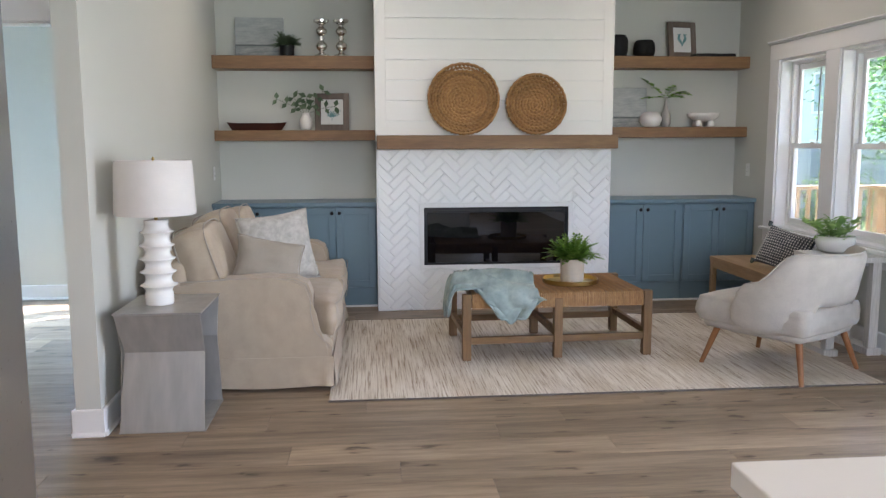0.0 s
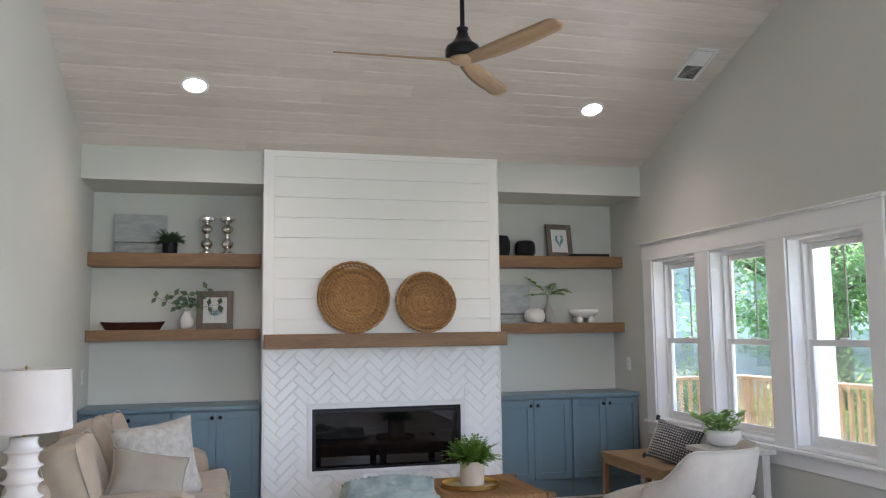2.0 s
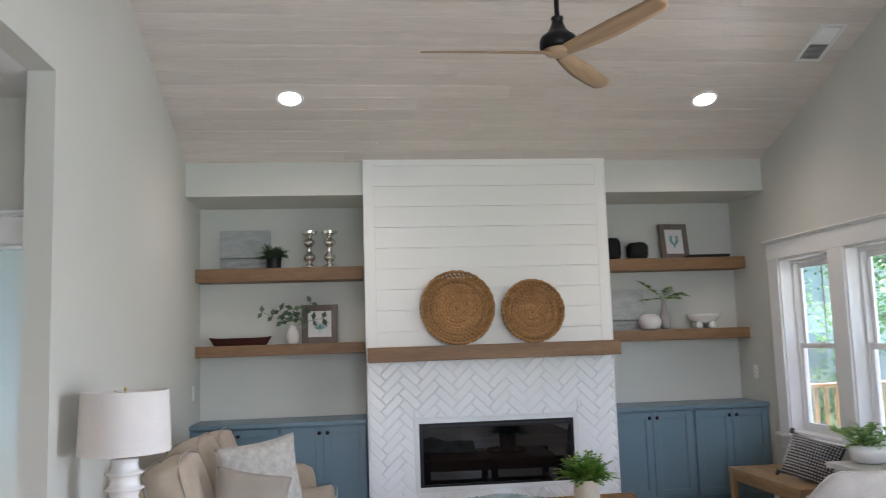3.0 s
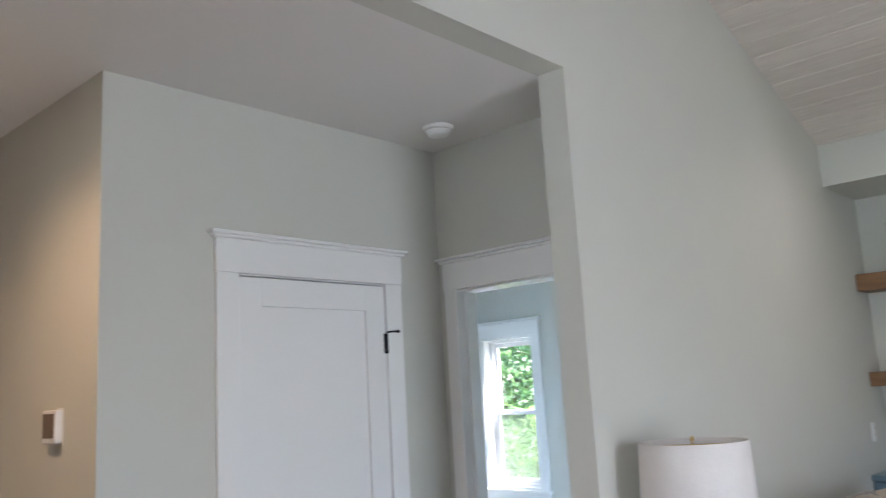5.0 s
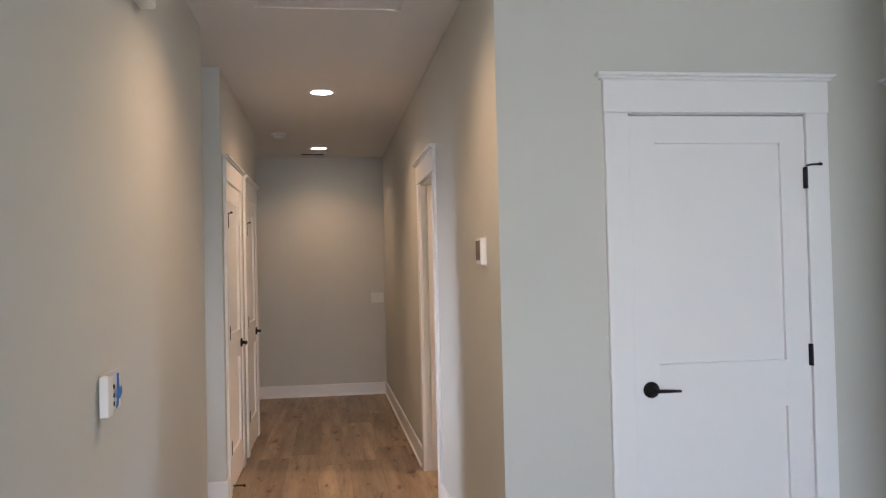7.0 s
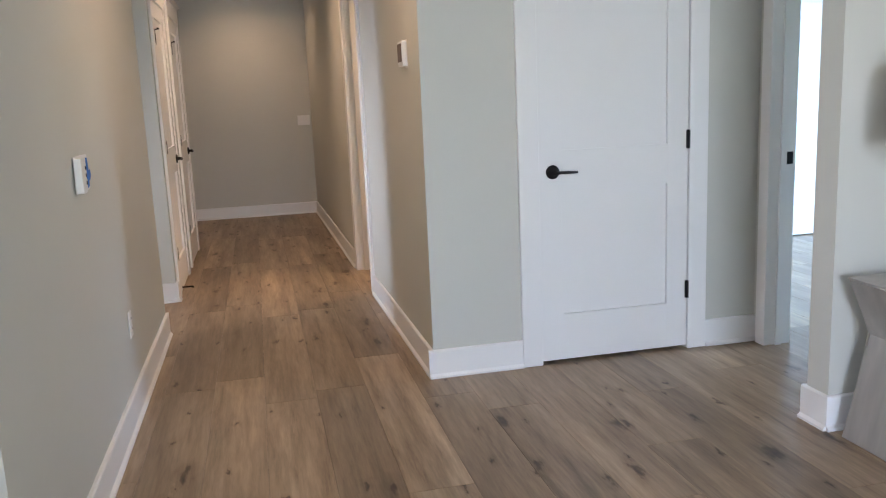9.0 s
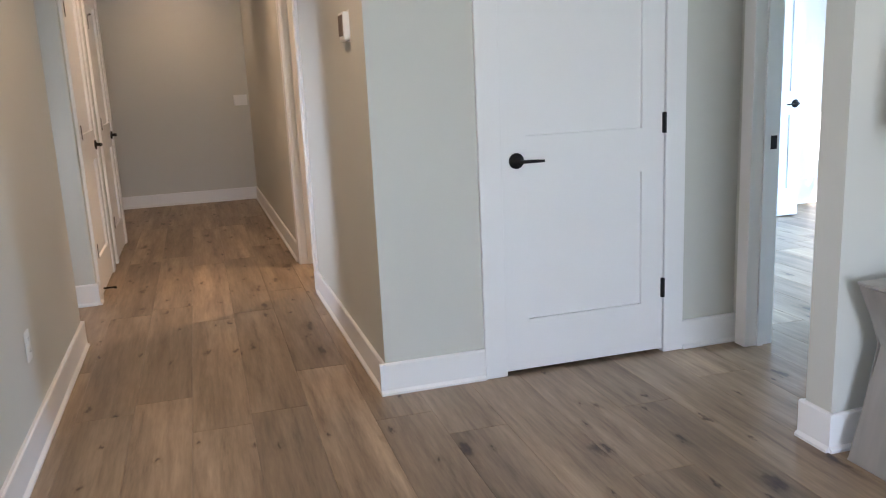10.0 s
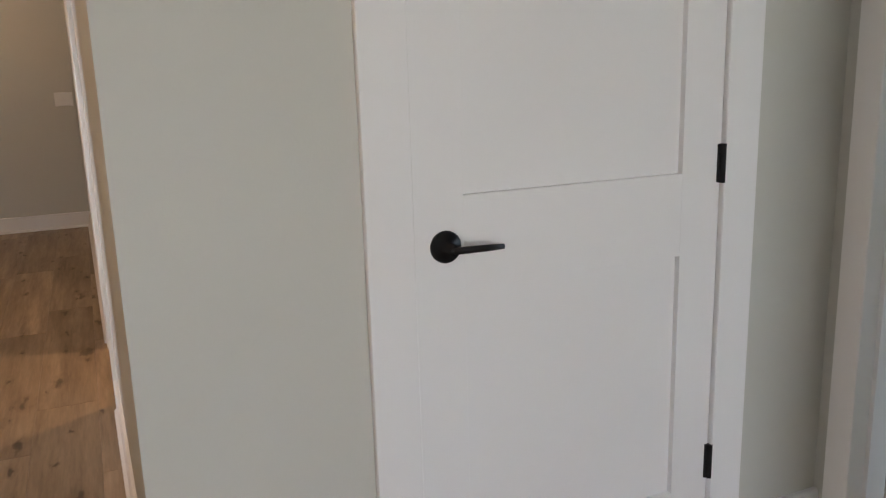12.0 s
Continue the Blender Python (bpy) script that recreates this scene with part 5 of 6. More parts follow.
pl = thing("throw_pillow", 4.40, -0.84, 0.447, 0, "charcoal and cream check pillow on the oak bench", "pillow")
pl.matrix_basis = pose(4.40, -0.90, 0.449, 0, 0, -58) @ pose(0, 0, 0, -24, 12, 0)
part("cover", pillow_bm(0.40, 0.32, 0.15, 22, 2.0), STRIPE, pl, smooth=True)
bm = bmesh.new()
for i in range(1, 20):
    for j in range(1, 15):
        u, v = 2 * i / 20 - 1, 2 * j / 15 - 1
        th = 0.085 * ((1 - abs(u) ** 2.6) * (1 - abs(v) ** 2.6)) ** 0.55 * (1 + 0.22 * noise.noise(Vector((u * 1.8 + 2, v * 1.8, 2.0))))
        for s in (-1, 1):
            x, zq, y = u * 0.196, v * 0.156 + 0.16, s * (th * 0.88 + 0.0035)
            q = [bm.verts.new((x + dx * 0.008, y - s * 0.0012 * (abs(dx) + abs(dz)), zq + dz * 0.008)) for dx, dz in ((-1, 0), (0, -1), (1, 0), (0, 1))]
            bm.faces.new(q)
part("check_stitching", bm, CREAM, pl, "cream woven check")
for x, zq in ((-0.2, 0.0), (0.2, 0.0), (-0.2, 0.32), (0.2, 0.32)):
    part("tassel", turned(lathe(((0.004, 0), (0.014, 0.012), (0.016, 0.04), (0.0, 0.044)), 10), pose(x * 1.03, 0, zq - 0.02)), STRIPE, pl)


def leafy_pot(x, y, zq, label):
    pl = thing("potted_plant", x, y, zq, 0, label, "plant")
    part("bowl", lathe(((0.075, 0), (0.11, 0.02), (0.128, 0.075), (0.125, 0.115), (0.118, 0.115), (0.115, 0.09), (0, 0.088)), 36), CERAMIC, pl, smooth=True)
    rnd = random.Random(9)
    bm, stems = bmesh.new(), bmesh.new()
    for k in range(11):
        a = rnd.uniform(0, 6.28)
        p = Vector((0.05 * math.cos(a), 0.05 * math.sin(a), 0.085))
        d = Vector((math.cos(a) * 0.55, math.sin(a) * 0.9, rnd.uniform(0.5, 1.1))).normalized()
        pts = [p.copy()]
        for q in range(5):
            p = p + d * rnd.uniform(0.03, 0.05)
            d = (d + Vector((rnd.uniform(-0.25, 0.25), rnd.uniform(-0.25, 0.25), -0.08))).normalized()
            pts.append(p.copy())
            for s in range(2):
                ld = Vector((rnd.uniform(-1, 1), rnd.uniform(-1, 1), rnd.uniform(-0.2, 0.8)))
                leaf_at(bm, p, ld, Vector((0, 0, 1)), rnd.uniform(0.065, 0.09), rnd.uniform(0.052, 0.07), 0.08)
        sweep(pts, 0.003, 5, stems)
    part("stems", stems, BRIGHT, pl)
    part("leaves", bm, BRIGHT, pl)


leafy_pot(4.50, -1.50, 0.66, "light green leafy plant in a white bowl by the window")

# ---------------------------------------------------------------- woven trays on the mantel
def woven_tray(x, r, lean, label):
    zq = 1.474
    tr = thing("woven_tray", x, -0.075, zq, 0, label, "woven tray", "woven trays on the mantel")
    tr.matrix_basis = pose(x, -0.085, zq, lean, 0, 0)
    rings = int(r / 0.0235)
    bm = bmesh.new()
    for k in range(rings):
        rr = 0.012 + (r - 0.02) * k / (rings - 1)
        n = max(10, int(rr * 2 * math.pi / 0.0075))
        lumps = max(3, int(rr * 2 * math.pi / 0.034))
        dish = 0.03 * (k / rings) ** 3
        prev = None
        first = None
        for i in range(n):
            a = 2 * math.pi * i / n
            ph = 2 * math.pi * ((lumps * i / n + 0.37 * k) % 1.0)
            w = 0.0112 * (0.78 + 0.36 * math.cos(ph))
            rad = rr + 0.0035 * math.sin(ph)
            ring = [bm.verts.new((rad * math.cos(a) + w * 1.15 * math.cos(b) * math.cos(a), -dish - w * 0.8 * math.sin(b), r + (rad + w * 1.15 * math.cos(b)) * math.sin(a))) for b in [math.pi * 2 * q / 6 for q in range(6)]]
            if prev:
                for q in range(6):
                    bm.faces.new((prev[q], prev[(q + 1) % 6], ring[(q + 1) % 6], ring[q]))
            else:
                first = ring
            prev = ring
        for q in range(6):
            bm.faces.new((prev[q], prev[(q + 1) % 6], first[(q + 1) % 6], first[q]))
    part("coil", bm, RATTAN, tr, "coiled water hyacinth", True)
    part("backing", turned(lathe(((r - 0.012, 0.0), (r - 0.010, 0.006), (0.0, 0.007)), 48), pose(0, 0.006, r, 90)), RATTAN, tr)
    pts = [((r - 0.006) * math.cos(2 * math.pi * i / 90), -0.045 + 0.003 * math.sin(i * 2.4), r + (r - 0.006) * math.sin(2 * math.pi * i / 90)) for i in range(91)]
    part("rim", sweep(pts, [0.0105 + 0.003 * math.sin(i * 1.9) for i in range(91)], 8), RATTAN, tr, smooth=True)


woven_tray(2.098, 0.292, -8, "large round woven hyacinth tray leaning on the shiplap")
woven_tray(2.700, 0.250, -8, "smaller round woven hyacinth tray leaning on the shiplap")


# ---------------------------------------------------------------- things on the shelves
ZA, ZB, ZC2, ZD = 2.156, 1.524, 2.170, 1.546
for x, zq, w, h, mt in ((0.385, ZA, 0.42, 0.345, canvas_art("seascape_canvas", 0.115)), (3.66, ZD, 0.42, 0.36, canvas_art("coast_canvas", 0.10))):
    cv = thing("canvas_painting", x, 0.60, zq, 0, "unframed pale grey seascape canvas leaning on the niche wall", "painting")
    cv.matrix_basis = pose(x, 0.585, zq, -5, 0, 0)
    part("canvas", cube(-w / 2, 0, 0, w / 2, 0.025, h, bevel=0.003), mt, cv)

potted_fern(0.63, 0.50, ZA, 0.060, 0.095, 110, 0.120, BLACK, EUCA, "small green plant in a black pot on the shelf", 0.02, 1.1)
for x in (0.925, 1.095):
    cs = thing("candlestick", x, 0.52, ZA, 0, "turned mercury glass candlestick", "candlestick", "pair of candlesticks")
    body = ((0.052, 0), (0.054, 0.008), (0.044, 0.018), (0.022, 0.03), (0.016, 0.045), (0.018, 0.052), (0.032, 0.068), (0.039, 0.09), (0.034, 0.112), (0.018, 0.13), (0.014, 0.142), (0.020, 0.155), (0.014, 0.168),
            (0.018, 0.18), (0.032, 0.195), (0.038, 0.215), (0.032, 0.236), (0.018, 0.252), (0.014, 0.265), (0.022, 0.275), (0.03, 0.282))
    part("stem", lathe(tuple((r * 1.36, q) for r, q in body) + ((0.0, 0.283),), 28), MERCURY, cs, smooth=True)
    part("cup", lathe(((0.034, 0.283), (0.066, 0.294), (0.068, 0.314), (0.060, 0.314), (0.058, 0.300), (0.0, 0.298)), 28), MERCURY, cs)

bowl = thing("dough_bowl", 0.352, 0.50, ZB, 0, "long dark red wooden dough bowl", "bowl")
bm = bmesh.new()
prevs = None
for k in range(13):
    t = k / 12
    u = 2 * t - 1
    half = 0.25
    x = u * half
    wtop = 0.075 * (1 - abs(u) ** 4 * 0.35)
    wbot = 0.045 * (1 - abs(u) ** 6 * 0.6)
    rise = 0.008 * abs(u) ** 6
    inx = u * half * 0.84
    ring = [(inx * 1.0, -wbot, 0.0), (x, -wtop, 0.062 + rise), (x * 0.97, -wtop + 0.010, 0.062 + rise), (inx * 0.96, -wbot * 0.8, 0.014), (inx * 0.96, wbot * 0.8, 0.014), (x * 0.97, wtop - 0.010, 0.062 + rise), (x, wtop, 0.062 + rise), (inx, wbot, 0.0)]
    ring = [bm.verts.new(q) for q in ring]
    if prevs:
        for q in range(8):
            bm.faces.new((prevs[q], prevs[(q + 1) % 8], ring[(q + 1) % 8], ring[q]))
    else:
        bm.faces.new(ring)
    prevs = ring
bm.faces.new(prevs)
part("hull", bm, REDWOOD, bowl)

vase = thing("vase", 0.775, 0.50, ZB, 0, "white ceramic vase with eucalyptus stems", "vase")
part("body", lathe(((0.032, 0), (0.05, 0.02), (0.058, 0.06), (0.05, 0.10), (0.033, 0.125), (0.03, 0.145), (0.034, 0.152), (0.026, 0.152), (0.024, 0.13), (0, 0.12)), 32), STONEW, vase, smooth=True)
rnd = random.Random(21)
bm, stems = bmesh.new(), bmesh.new()
for a, lift, L in ((2.95, 0.62, 0.27), (2.6, 1.0, 0.17), (1.3, 1.40, 0.15), (0.3, 1.0, 0.25), (-0.1, 0.40, 0.26)):
    p = Vector((0.01 * math.cos(a), 0.01 * math.sin(a), 0.14))
    d = Vector((math.cos(a) * math.cos(lift), math.sin(a) * 0.3 * math.cos(lift) - 0.1, math.sin(lift)))
    pts = [p.copy()]
    for q in range(6):
        p = p + d * L / 6
        d = (d + Vector((0, 0, -0.06))).normalized()
        pts.append(p.copy())
        for s in ((-1, 1) if q % 2 else ()):
            side = d.cross(Vector((0, 1, 0))).normalized() * s
            leaf_at(bm, p, side + d * 0.35 + Vector((0, rnd.uniform(-0.5, 0.5), 0)), Vector((0, -1, 0.2)), rnd.uniform(0.060, 0.082), rnd.uniform(0.036, 0.048), 0.1)
    sweep(pts, 0.0016, 5, stems)
part("stems", stems, EUCA, vase)
part("leaves", bm, EUCA, vase)


def picture_frame(x, y, zq, w, h, b, lean, rz, kind, label):
    fr = thing("picture_frame", x, y, zq, 0, label, "picture frame")
    fr.matrix_basis = pose(x, y, zq, 0, 0, rz) @ pose(0, 0, 0, lean, 0, 0)
    for u0, u1, lo, hi in ((-w / 2, -w / 2 + b, 0, h), (w / 2 - b, w / 2, 0, h), (-w / 2 + b, w / 2 - b, h - b, h), (-w / 2 + b, w / 2 - b, 0, b)):
        part("moulding", cube(u0, 0, lo, u1, 0.02, hi, bevel=0.003, seg=1), FRAMEW, fr)
    part("mat", cube(-w / 2 + b, 0.008, b, w / 2 - b, 0.014, h - b), PAPER, fr, "white paper mat")
    bm = bmesh.new()
    cx, cz = 0.0, h / 2
    if kind == "sprig":
        for k in range(9):
            a = radians(20 + 17.5 * k)
            L = 0.055 + 0.02 * math.sin(k * 1.3)
            p0 = Vector((cx, 0.0065, cz - 0.055))
            d = Vector((math.cos(a), 0, math.sin(a)))
            for s in range(1, 5):
                q = p0 + d * L * s / 3.4 + Vector((0, 0, 0.01))
                r = 0.009 - 0.001 * s
                bm.faces.new([bm.verts.new(q + Vector((r * math.cos(t), 0, r * math.sin(t)))) for t in [2 * math.pi * i / 7 for i in range(7)]])
        block(bm, cx - 0.002, 0.0062, cz - 0.075, cx + 0.002, 0.0066, cz)
    else:
        for s in (-1, 1):
            for k in range(11):
                t = k / 10
                q = Vector((cx + s * (0.018 + 0.014 * math.sin(t * 5.0)), 0.0065, cz + 0.05 - 0.10 * t))
                r = 0.006 + 0.009 * math.sin(math.pi * min(1, t * 1.15))
                bm.faces.new([bm.verts.new(q + Vector((r * math.cos(a), 0.0001 * k, r * math.sin(a)))) for a in [2 * math.pi * i / 8 for i in range(8)]])
            q = Vector((cx + s * 0.036, 0.0063, cz + 0.047))
            bm.faces.new([bm.verts.new(q + Vector((0.014 * math.cos(a), 0, 0.005 * math.sin(a)))) for a in [2 * math.pi * i / 8 for i in range(8)]])
    part("print", bm, TEAL, fr, "teal botanical print")


picture_frame(1.0, 0.52, ZB, 0.30, 0.325, 0.052, -6, -4, "sprig", "grey-brown wood frame with a teal sprig print")
picture_frame(4.175, 0.54, ZC2, 0.275, 0.325, 0.05, -8, 8, "paired", "grey-brown wood frame with a teal sea print")


def wire_vase(x, w, h, label):
    v = thing("wire_vase", x, 0.51, ZC2, 0, label, "vase", "black wire vases on the shelf")
    r = w / 2
    prof = [(r * 0.72, 0.0), (r * 0.9, h * 0.08), (r, h * 0.25), (r, h * 0.7), (r * 0.92, h * 0.88), (r * 0.74, h)]
    part("core", lathe([(a * 0.93, b) for a, b in prof] + [(0.0, h * 0.97)], 28), DARK, v)
    bm = bmesh.new()
    for k in range(34):
        a = 2 * math.pi * k / 34
        sweep([(p * math.cos(a), p * math.sin(a), q) for p, q in prof], 0.0016, 4, bm)
    for q in range(10):
        t = q / 9 * (len(prof) - 1)
        i = min(int(t), len(prof) - 2)
        rr = prof[i][0] + (prof[i + 1][0] - prof[i][0]) * (t - i)
        zz = prof[i][1] + (prof[i + 1][1] - prof[i][1]) * (t - i)
        sweep([(rr * math.cos(2 * math.pi * s / 28), rr * math.sin(2 * math.pi * s / 28), zz) for s in range(29)], 0.0016, 4, bm)
    part("wires", bm, BLACK, v)
    part("rim", sweep([(r * 0.74 * math.cos(2 * math.pi * s / 28), r * 0.74 * math.sin(2 * math.pi * s / 28), h) for s in range(29)], 0.004, 6), BLACK, v)


wire_vase(3.555, 0.18, 0.185, "taller round black wire vase on the shelf")
wire_vase(3.80, 0.188, 0.142, "shorter round black wire vase on the shelf")
tr = thing("tray", 4.43, 0.49, ZC2, -4, "flat black tray lying on the shelf", "tray")
part("dish", cube(-0.18, -0.07, 0.0, 0.18, 0.07, 0.012, bevel=0.004), BLACK, tr)
for u0, u1, v0, v1 in ((-0.185, 0.185, -0.075, -0.066), (-0.185, 0.185, 0.066, 0.075), (-0.185, -0.176, -0.066, 0.066), (0.176, 0.185, -0.066, 0.066)):
    part("lip", cube(u0, v0, 0.0, u1, v1, 0.026, bevel=0.002, seg=1), BLACK, tr)

rv = thing("vase", 3.868, 0.48, ZD, 0, "round matt white stoneware vase", "vase")
part("body", lathe(((0.05, 0), (0.08, 0.018), (0.098, 0.055), (0.097, 0.085), (0.08, 0.118), (0.05, 0.136), (0.045, 0.138), (0.04, 0.13), (0, 0.11)), 36), STONEW, rv, smooth=True)
bv = thing("vase", 4.022, 0.52, ZD, 0, "slender grey bottle vase with fern fronds", "vase")
part("body", lathe(((0.03, 0), (0.046, 0.03), (0.05, 0.075), (0.042, 0.12), (0.022, 0.165), (0.014, 0.21), (0.014, 0.26), (0.017, 0.27), (0.011, 0.27), (0.01, 0.25), (0, 0.24)), 32), GREYCER, bv, smooth=True)
rnd = random.Random(4)
bm, stems = bmesh.new(), bmesh.new()
for a, lift, L, dr in ((2.95, 0.75, 0.25, 0.2), (2.8, 0.15, 0.19, 0.3), (0.2, 0.55, 0.24, 0.9), (0.8, 0.9, 0.17, 0.6), (5.6, 0.3, 0.13, 0.6)):
    q = frond(bm, (0, 0, 0.262), a, lift, L, dr, rnd, 0.05, 8, 0.6)
    sweep(q, 0.0018, 5, stems)
part("stems", stems, EUCA, bv)
part("fronds", bm, FERN, bv)
fb = thing("footed_bowl", 4.37, 0.50, ZD, 0, "white stoneware bowl on four stub feet", "bowl")
part("bowl", lathe(((0.05, 0.045), (0.10, 0.06), (0.138, 0.095), (0.146, 0.125), (0.137, 0.125), (0.125, 0.10), (0.09, 0.072), (0, 0.065)), 40), CERAMIC, fb, smooth=True)
for a in (0.6, 2.2, 3.75, 5.3):
    part("foot", lathe(((0.026, 0), (0.034, 0.012), (0.033, 0.04), (0.022, 0.062), (0, 0.063)), 16, None, (0.078 * math.cos(a), 0.078 * math.sin(a), 0)), CERAMIC, fb, smooth=True)

# ---------------------------------------------------------------- ceiling fan and fixtures
HX, HY, HZ = 2.27, -2.755, 2.86
fan = thing("ceiling_fan", HX, HY, HZ, 0, "black ceiling fan with three carved wooden blades", "ceiling fan")
ceil_z = ZC - S * HY - HZ
part("downrod", sweep(((0, 0, 0.16), (0, 0, ceil_z - 0.02)), 0.0125, 12), BLACK, fan)
part("canopy", lathe(((0.02, ceil_z - 0.10), (0.06, ceil_z - 0.07), (0.07, ceil_z + 0.03), (0, ceil_z + 0.031)), 28), BLACK, fan)
part("motor", lathe(((0.085, 0.015), (0.09, 0.03), (0.09, 0.06), (0.082, 0.078), (0.06, 0.092), (0.042, 0.115), (0.03, 0.14), (0.024, 0.162), (0.030, 0.166), (0.030, 0.176), (0.0, 0.178)), 36), BLACK, fan, smooth=True)
part("hub", lathe(((0.0, -0.012), (0.045, -0.011), (0.064, -0.004), (0.072, 0.008), (0.070, 0.016), (0.0, 0.0165)), 32), FANW, fan, "carved wooden hub", True)
for k, az in enumerate((177, -64, 53)):
    bm = bmesh.new()
    rings = []
    n = 22
    for i in range(n + 1):
        t = i / n
        d = 0.04 + 0.62 * t
        half = 0.036 + 0.026 * math.sin(min(1, t * 1.6) * math.pi / 2) - 0.010 * t
        if t > 0.9:
            half *= math.sqrt(max(0.02, 1 - ((t - 0.9) / 0.1) ** 2 * 0.75))
        tw = radians(-24 + 8 * min(1, t * 1.4))
        th = 0.022 * (1 - 0.65 * t)
        sweepb = 0.008 * math.sin(t * math.pi)
        ring = []
        for s, u in ((-1, 0), (-0.55, 1), (0.0, 1.15), (0.55, 1), (1, 0), (0.55, -0.4), (0, -0.5), (-0.55, -0.4)):
            cy, cz = s * half + sweepb, u * th / 2
            ring.append(bm.verts.new((d, cy * math.cos(tw) - cz * math.sin(tw), cy * math.sin(tw) + cz * math.cos(tw) + 0.01 * t)))
        rings.append(ring)
    for p, q in zip(rings, rings[1:]):
        for s in range(8):
            bm.faces.new((p[s], p[(s + 1) % 8], q[(s + 1) % 8], q[s]))
    bm.faces.new(rings[0])
    bm.faces.new(rings[-1])
    b = part("blade", bm, FANW, fan, "carved natural wood blade", True)
    b.matrix_basis = pose(0, 0, 0, 0, 0, az)


def downlight(x, y, zq, tilt, lens, label, group):
    d = thing("downlight", x, y, zq, 0, label, "downlight", group)
    d.matrix_basis = pose(x, y, zq, tilt, 0, 0)
    bm = bmesh.new()
    seg = 40
    for i in range(seg):
        a, b = 2 * math.pi * i / seg, 2 * math.pi * (i + 1) / seg
        for (r0, z0), (r1, z1) in (((0.098, 0.0), (0.094, -0.006)), ((0.094, -0.006), (0.078, -0.005)), ((0.078, -0.005), (0.074, 0.004))):
            bm.faces.new([bm.verts.new((r * math.cos(t), r * math.sin(t), q)) for r, q, t in ((r0, z0, a), (r0, z0, b), (r1, z1, b), (r1, z1, a))])
    bmesh.ops.remove_doubles(bm, verts=bm.verts, dist=1e-5)
    part("trim_ring", bm, PLASTIC, d)
    part("lens", lathe(((0.0, -0.002), (0.05, -0.003), (0.076, -0.001), (0.076, 0.0005), (0.0, 0.0005)), 36), lens, d, "glowing frosted lens")


SLOPE = -math.degrees(math.atan(S))
for x, y in ((0.865, -0.763), (3.923, -0.763)):
    downlight(x, y, ZC - S * y - 0.001, SLOPE, CANGLOW, "lit white recessed downlight in the pine ceiling", "living room downlights")
# unseen fittings, added to go with the extra lamps south of the ridge
for x, y in ((0.865, -8.4), (3.923, -8.4), (0.865, -6.4), (3.923, -6.4)):
    downlight(x, y, RZ + S * (y - RIDGE) - 0.001, -SLOPE, CANGLOW, "lit white recessed downlight in the pine ceiling", "living room downlights")
for x, y in ((-1.10, -4.74), (-3.90, -4.80), (-6.66, -4.87)):
    downlight(x, y, H - 0.001, 0, CANGLOW_W, "lit warm recessed downlight in the hall ceiling", "hall downlights")

vent = thing("ceiling_vent", 4.483, -1.30, ZC + S * 1.30 - 0.001, 0, "white metal ceiling vent in the pine boards", "vent")
vent.matrix_basis = pose(4.50, -1.36, ZC + S * 1.36 - 0.002, SLOPE, 0, 0)
for u0, u1, v0, v1 in ((-0.095, -0.070, -0.19, 0.19), (0.070, 0.095, -0.19, 0.19), (-0.07, 0.07, 0.165, 0.19), (-0.07, 0.07, -0.19, -0.165), (-0.07, 0.07, -0.006, 0.006)):
    part("frame", cube(u0, v0, -0.008, u1, v1, 0.0, bevel=0.002, seg=1), PLASTIC, vent)
# dark sheet painted as the shade behind the slats
part("backing", cube(-0.07, -0.165, -0.001, 0.07, 0.165, 0.0), DARK, vent)
for k in range(-12, 13):
    if k:
        part("slat", turned(cube(-0.068, -0.0045, -0.0007, 0.068, 0.0045, 0.0007), pose(0, k * 0.0128, -0.005, 35 if k > 0 else -35)), PLASTIC, vent)

grille = thing("return_grille", -1.675, -4.738, H - 0.001, 0, "white return air grille in the hall ceiling", "grille")
for u0, u1, v0, v1 in ((-0.31, -0.28, -0.36, 0.36), (0.28, 0.31, -0.36, 0.36), (-0.28, 0.28, 0.33, 0.36), (-0.28, 0.28, -0.36, -0.33)):
    part("frame", cube(u0, v0, -0.010, u1, v1, 0.0, bevel=0.003, seg=1), CEIL, grille)
part("backing", cube(-0.28, -0.33, -0.0015, 0.28, 0.33, 0.0), CEIL, grille)
for k in range(36):
    bm = turned(cube(-0.0065, -0.33, -0.0005, 0.0065, 0.33, 0.0005), pose(-0.272 + 0.0155 * k, 0, -0.0062, 0, 5, 0))
    part("louvre", bm, CEIL, grille)
for k in range(1, 5):
    part("bar", cube(-0.28, -0.33 + 0.132 * k - 0.005, -0.009, 0.28, -0.33 + 0.132 * k + 0.005, -0.002), CEIL, grille)


def smoke_alarm(x, y):
    sd = thing("smoke_alarm", x, y, H, 0, "round white smoke alarm on the ceiling", "smoke alarm")
    part("base", lathe(((0.0, -0.014), (0.066, -0.013), (0.07, -0.008), (0.07, 0.0), (0, 0.0)), 36), PLASTIC, sd)
    part("cover", lathe(((0.0, -0.046), (0.035, -0.045), (0.05, -0.038), (0.056, -0.024), (0.06, -0.020), (0.06, -0.0145), (0, -0.0145)), 36), PLASTIC, sd, smooth=True)
    # grey band standing for the shade in the gap
    part("slot_shade", lathe(((0.0, -0.0205), (0.0605, -0.0205), (0.0605, -0.0185), (0, -0.0185)), 36), GREYCER, sd)


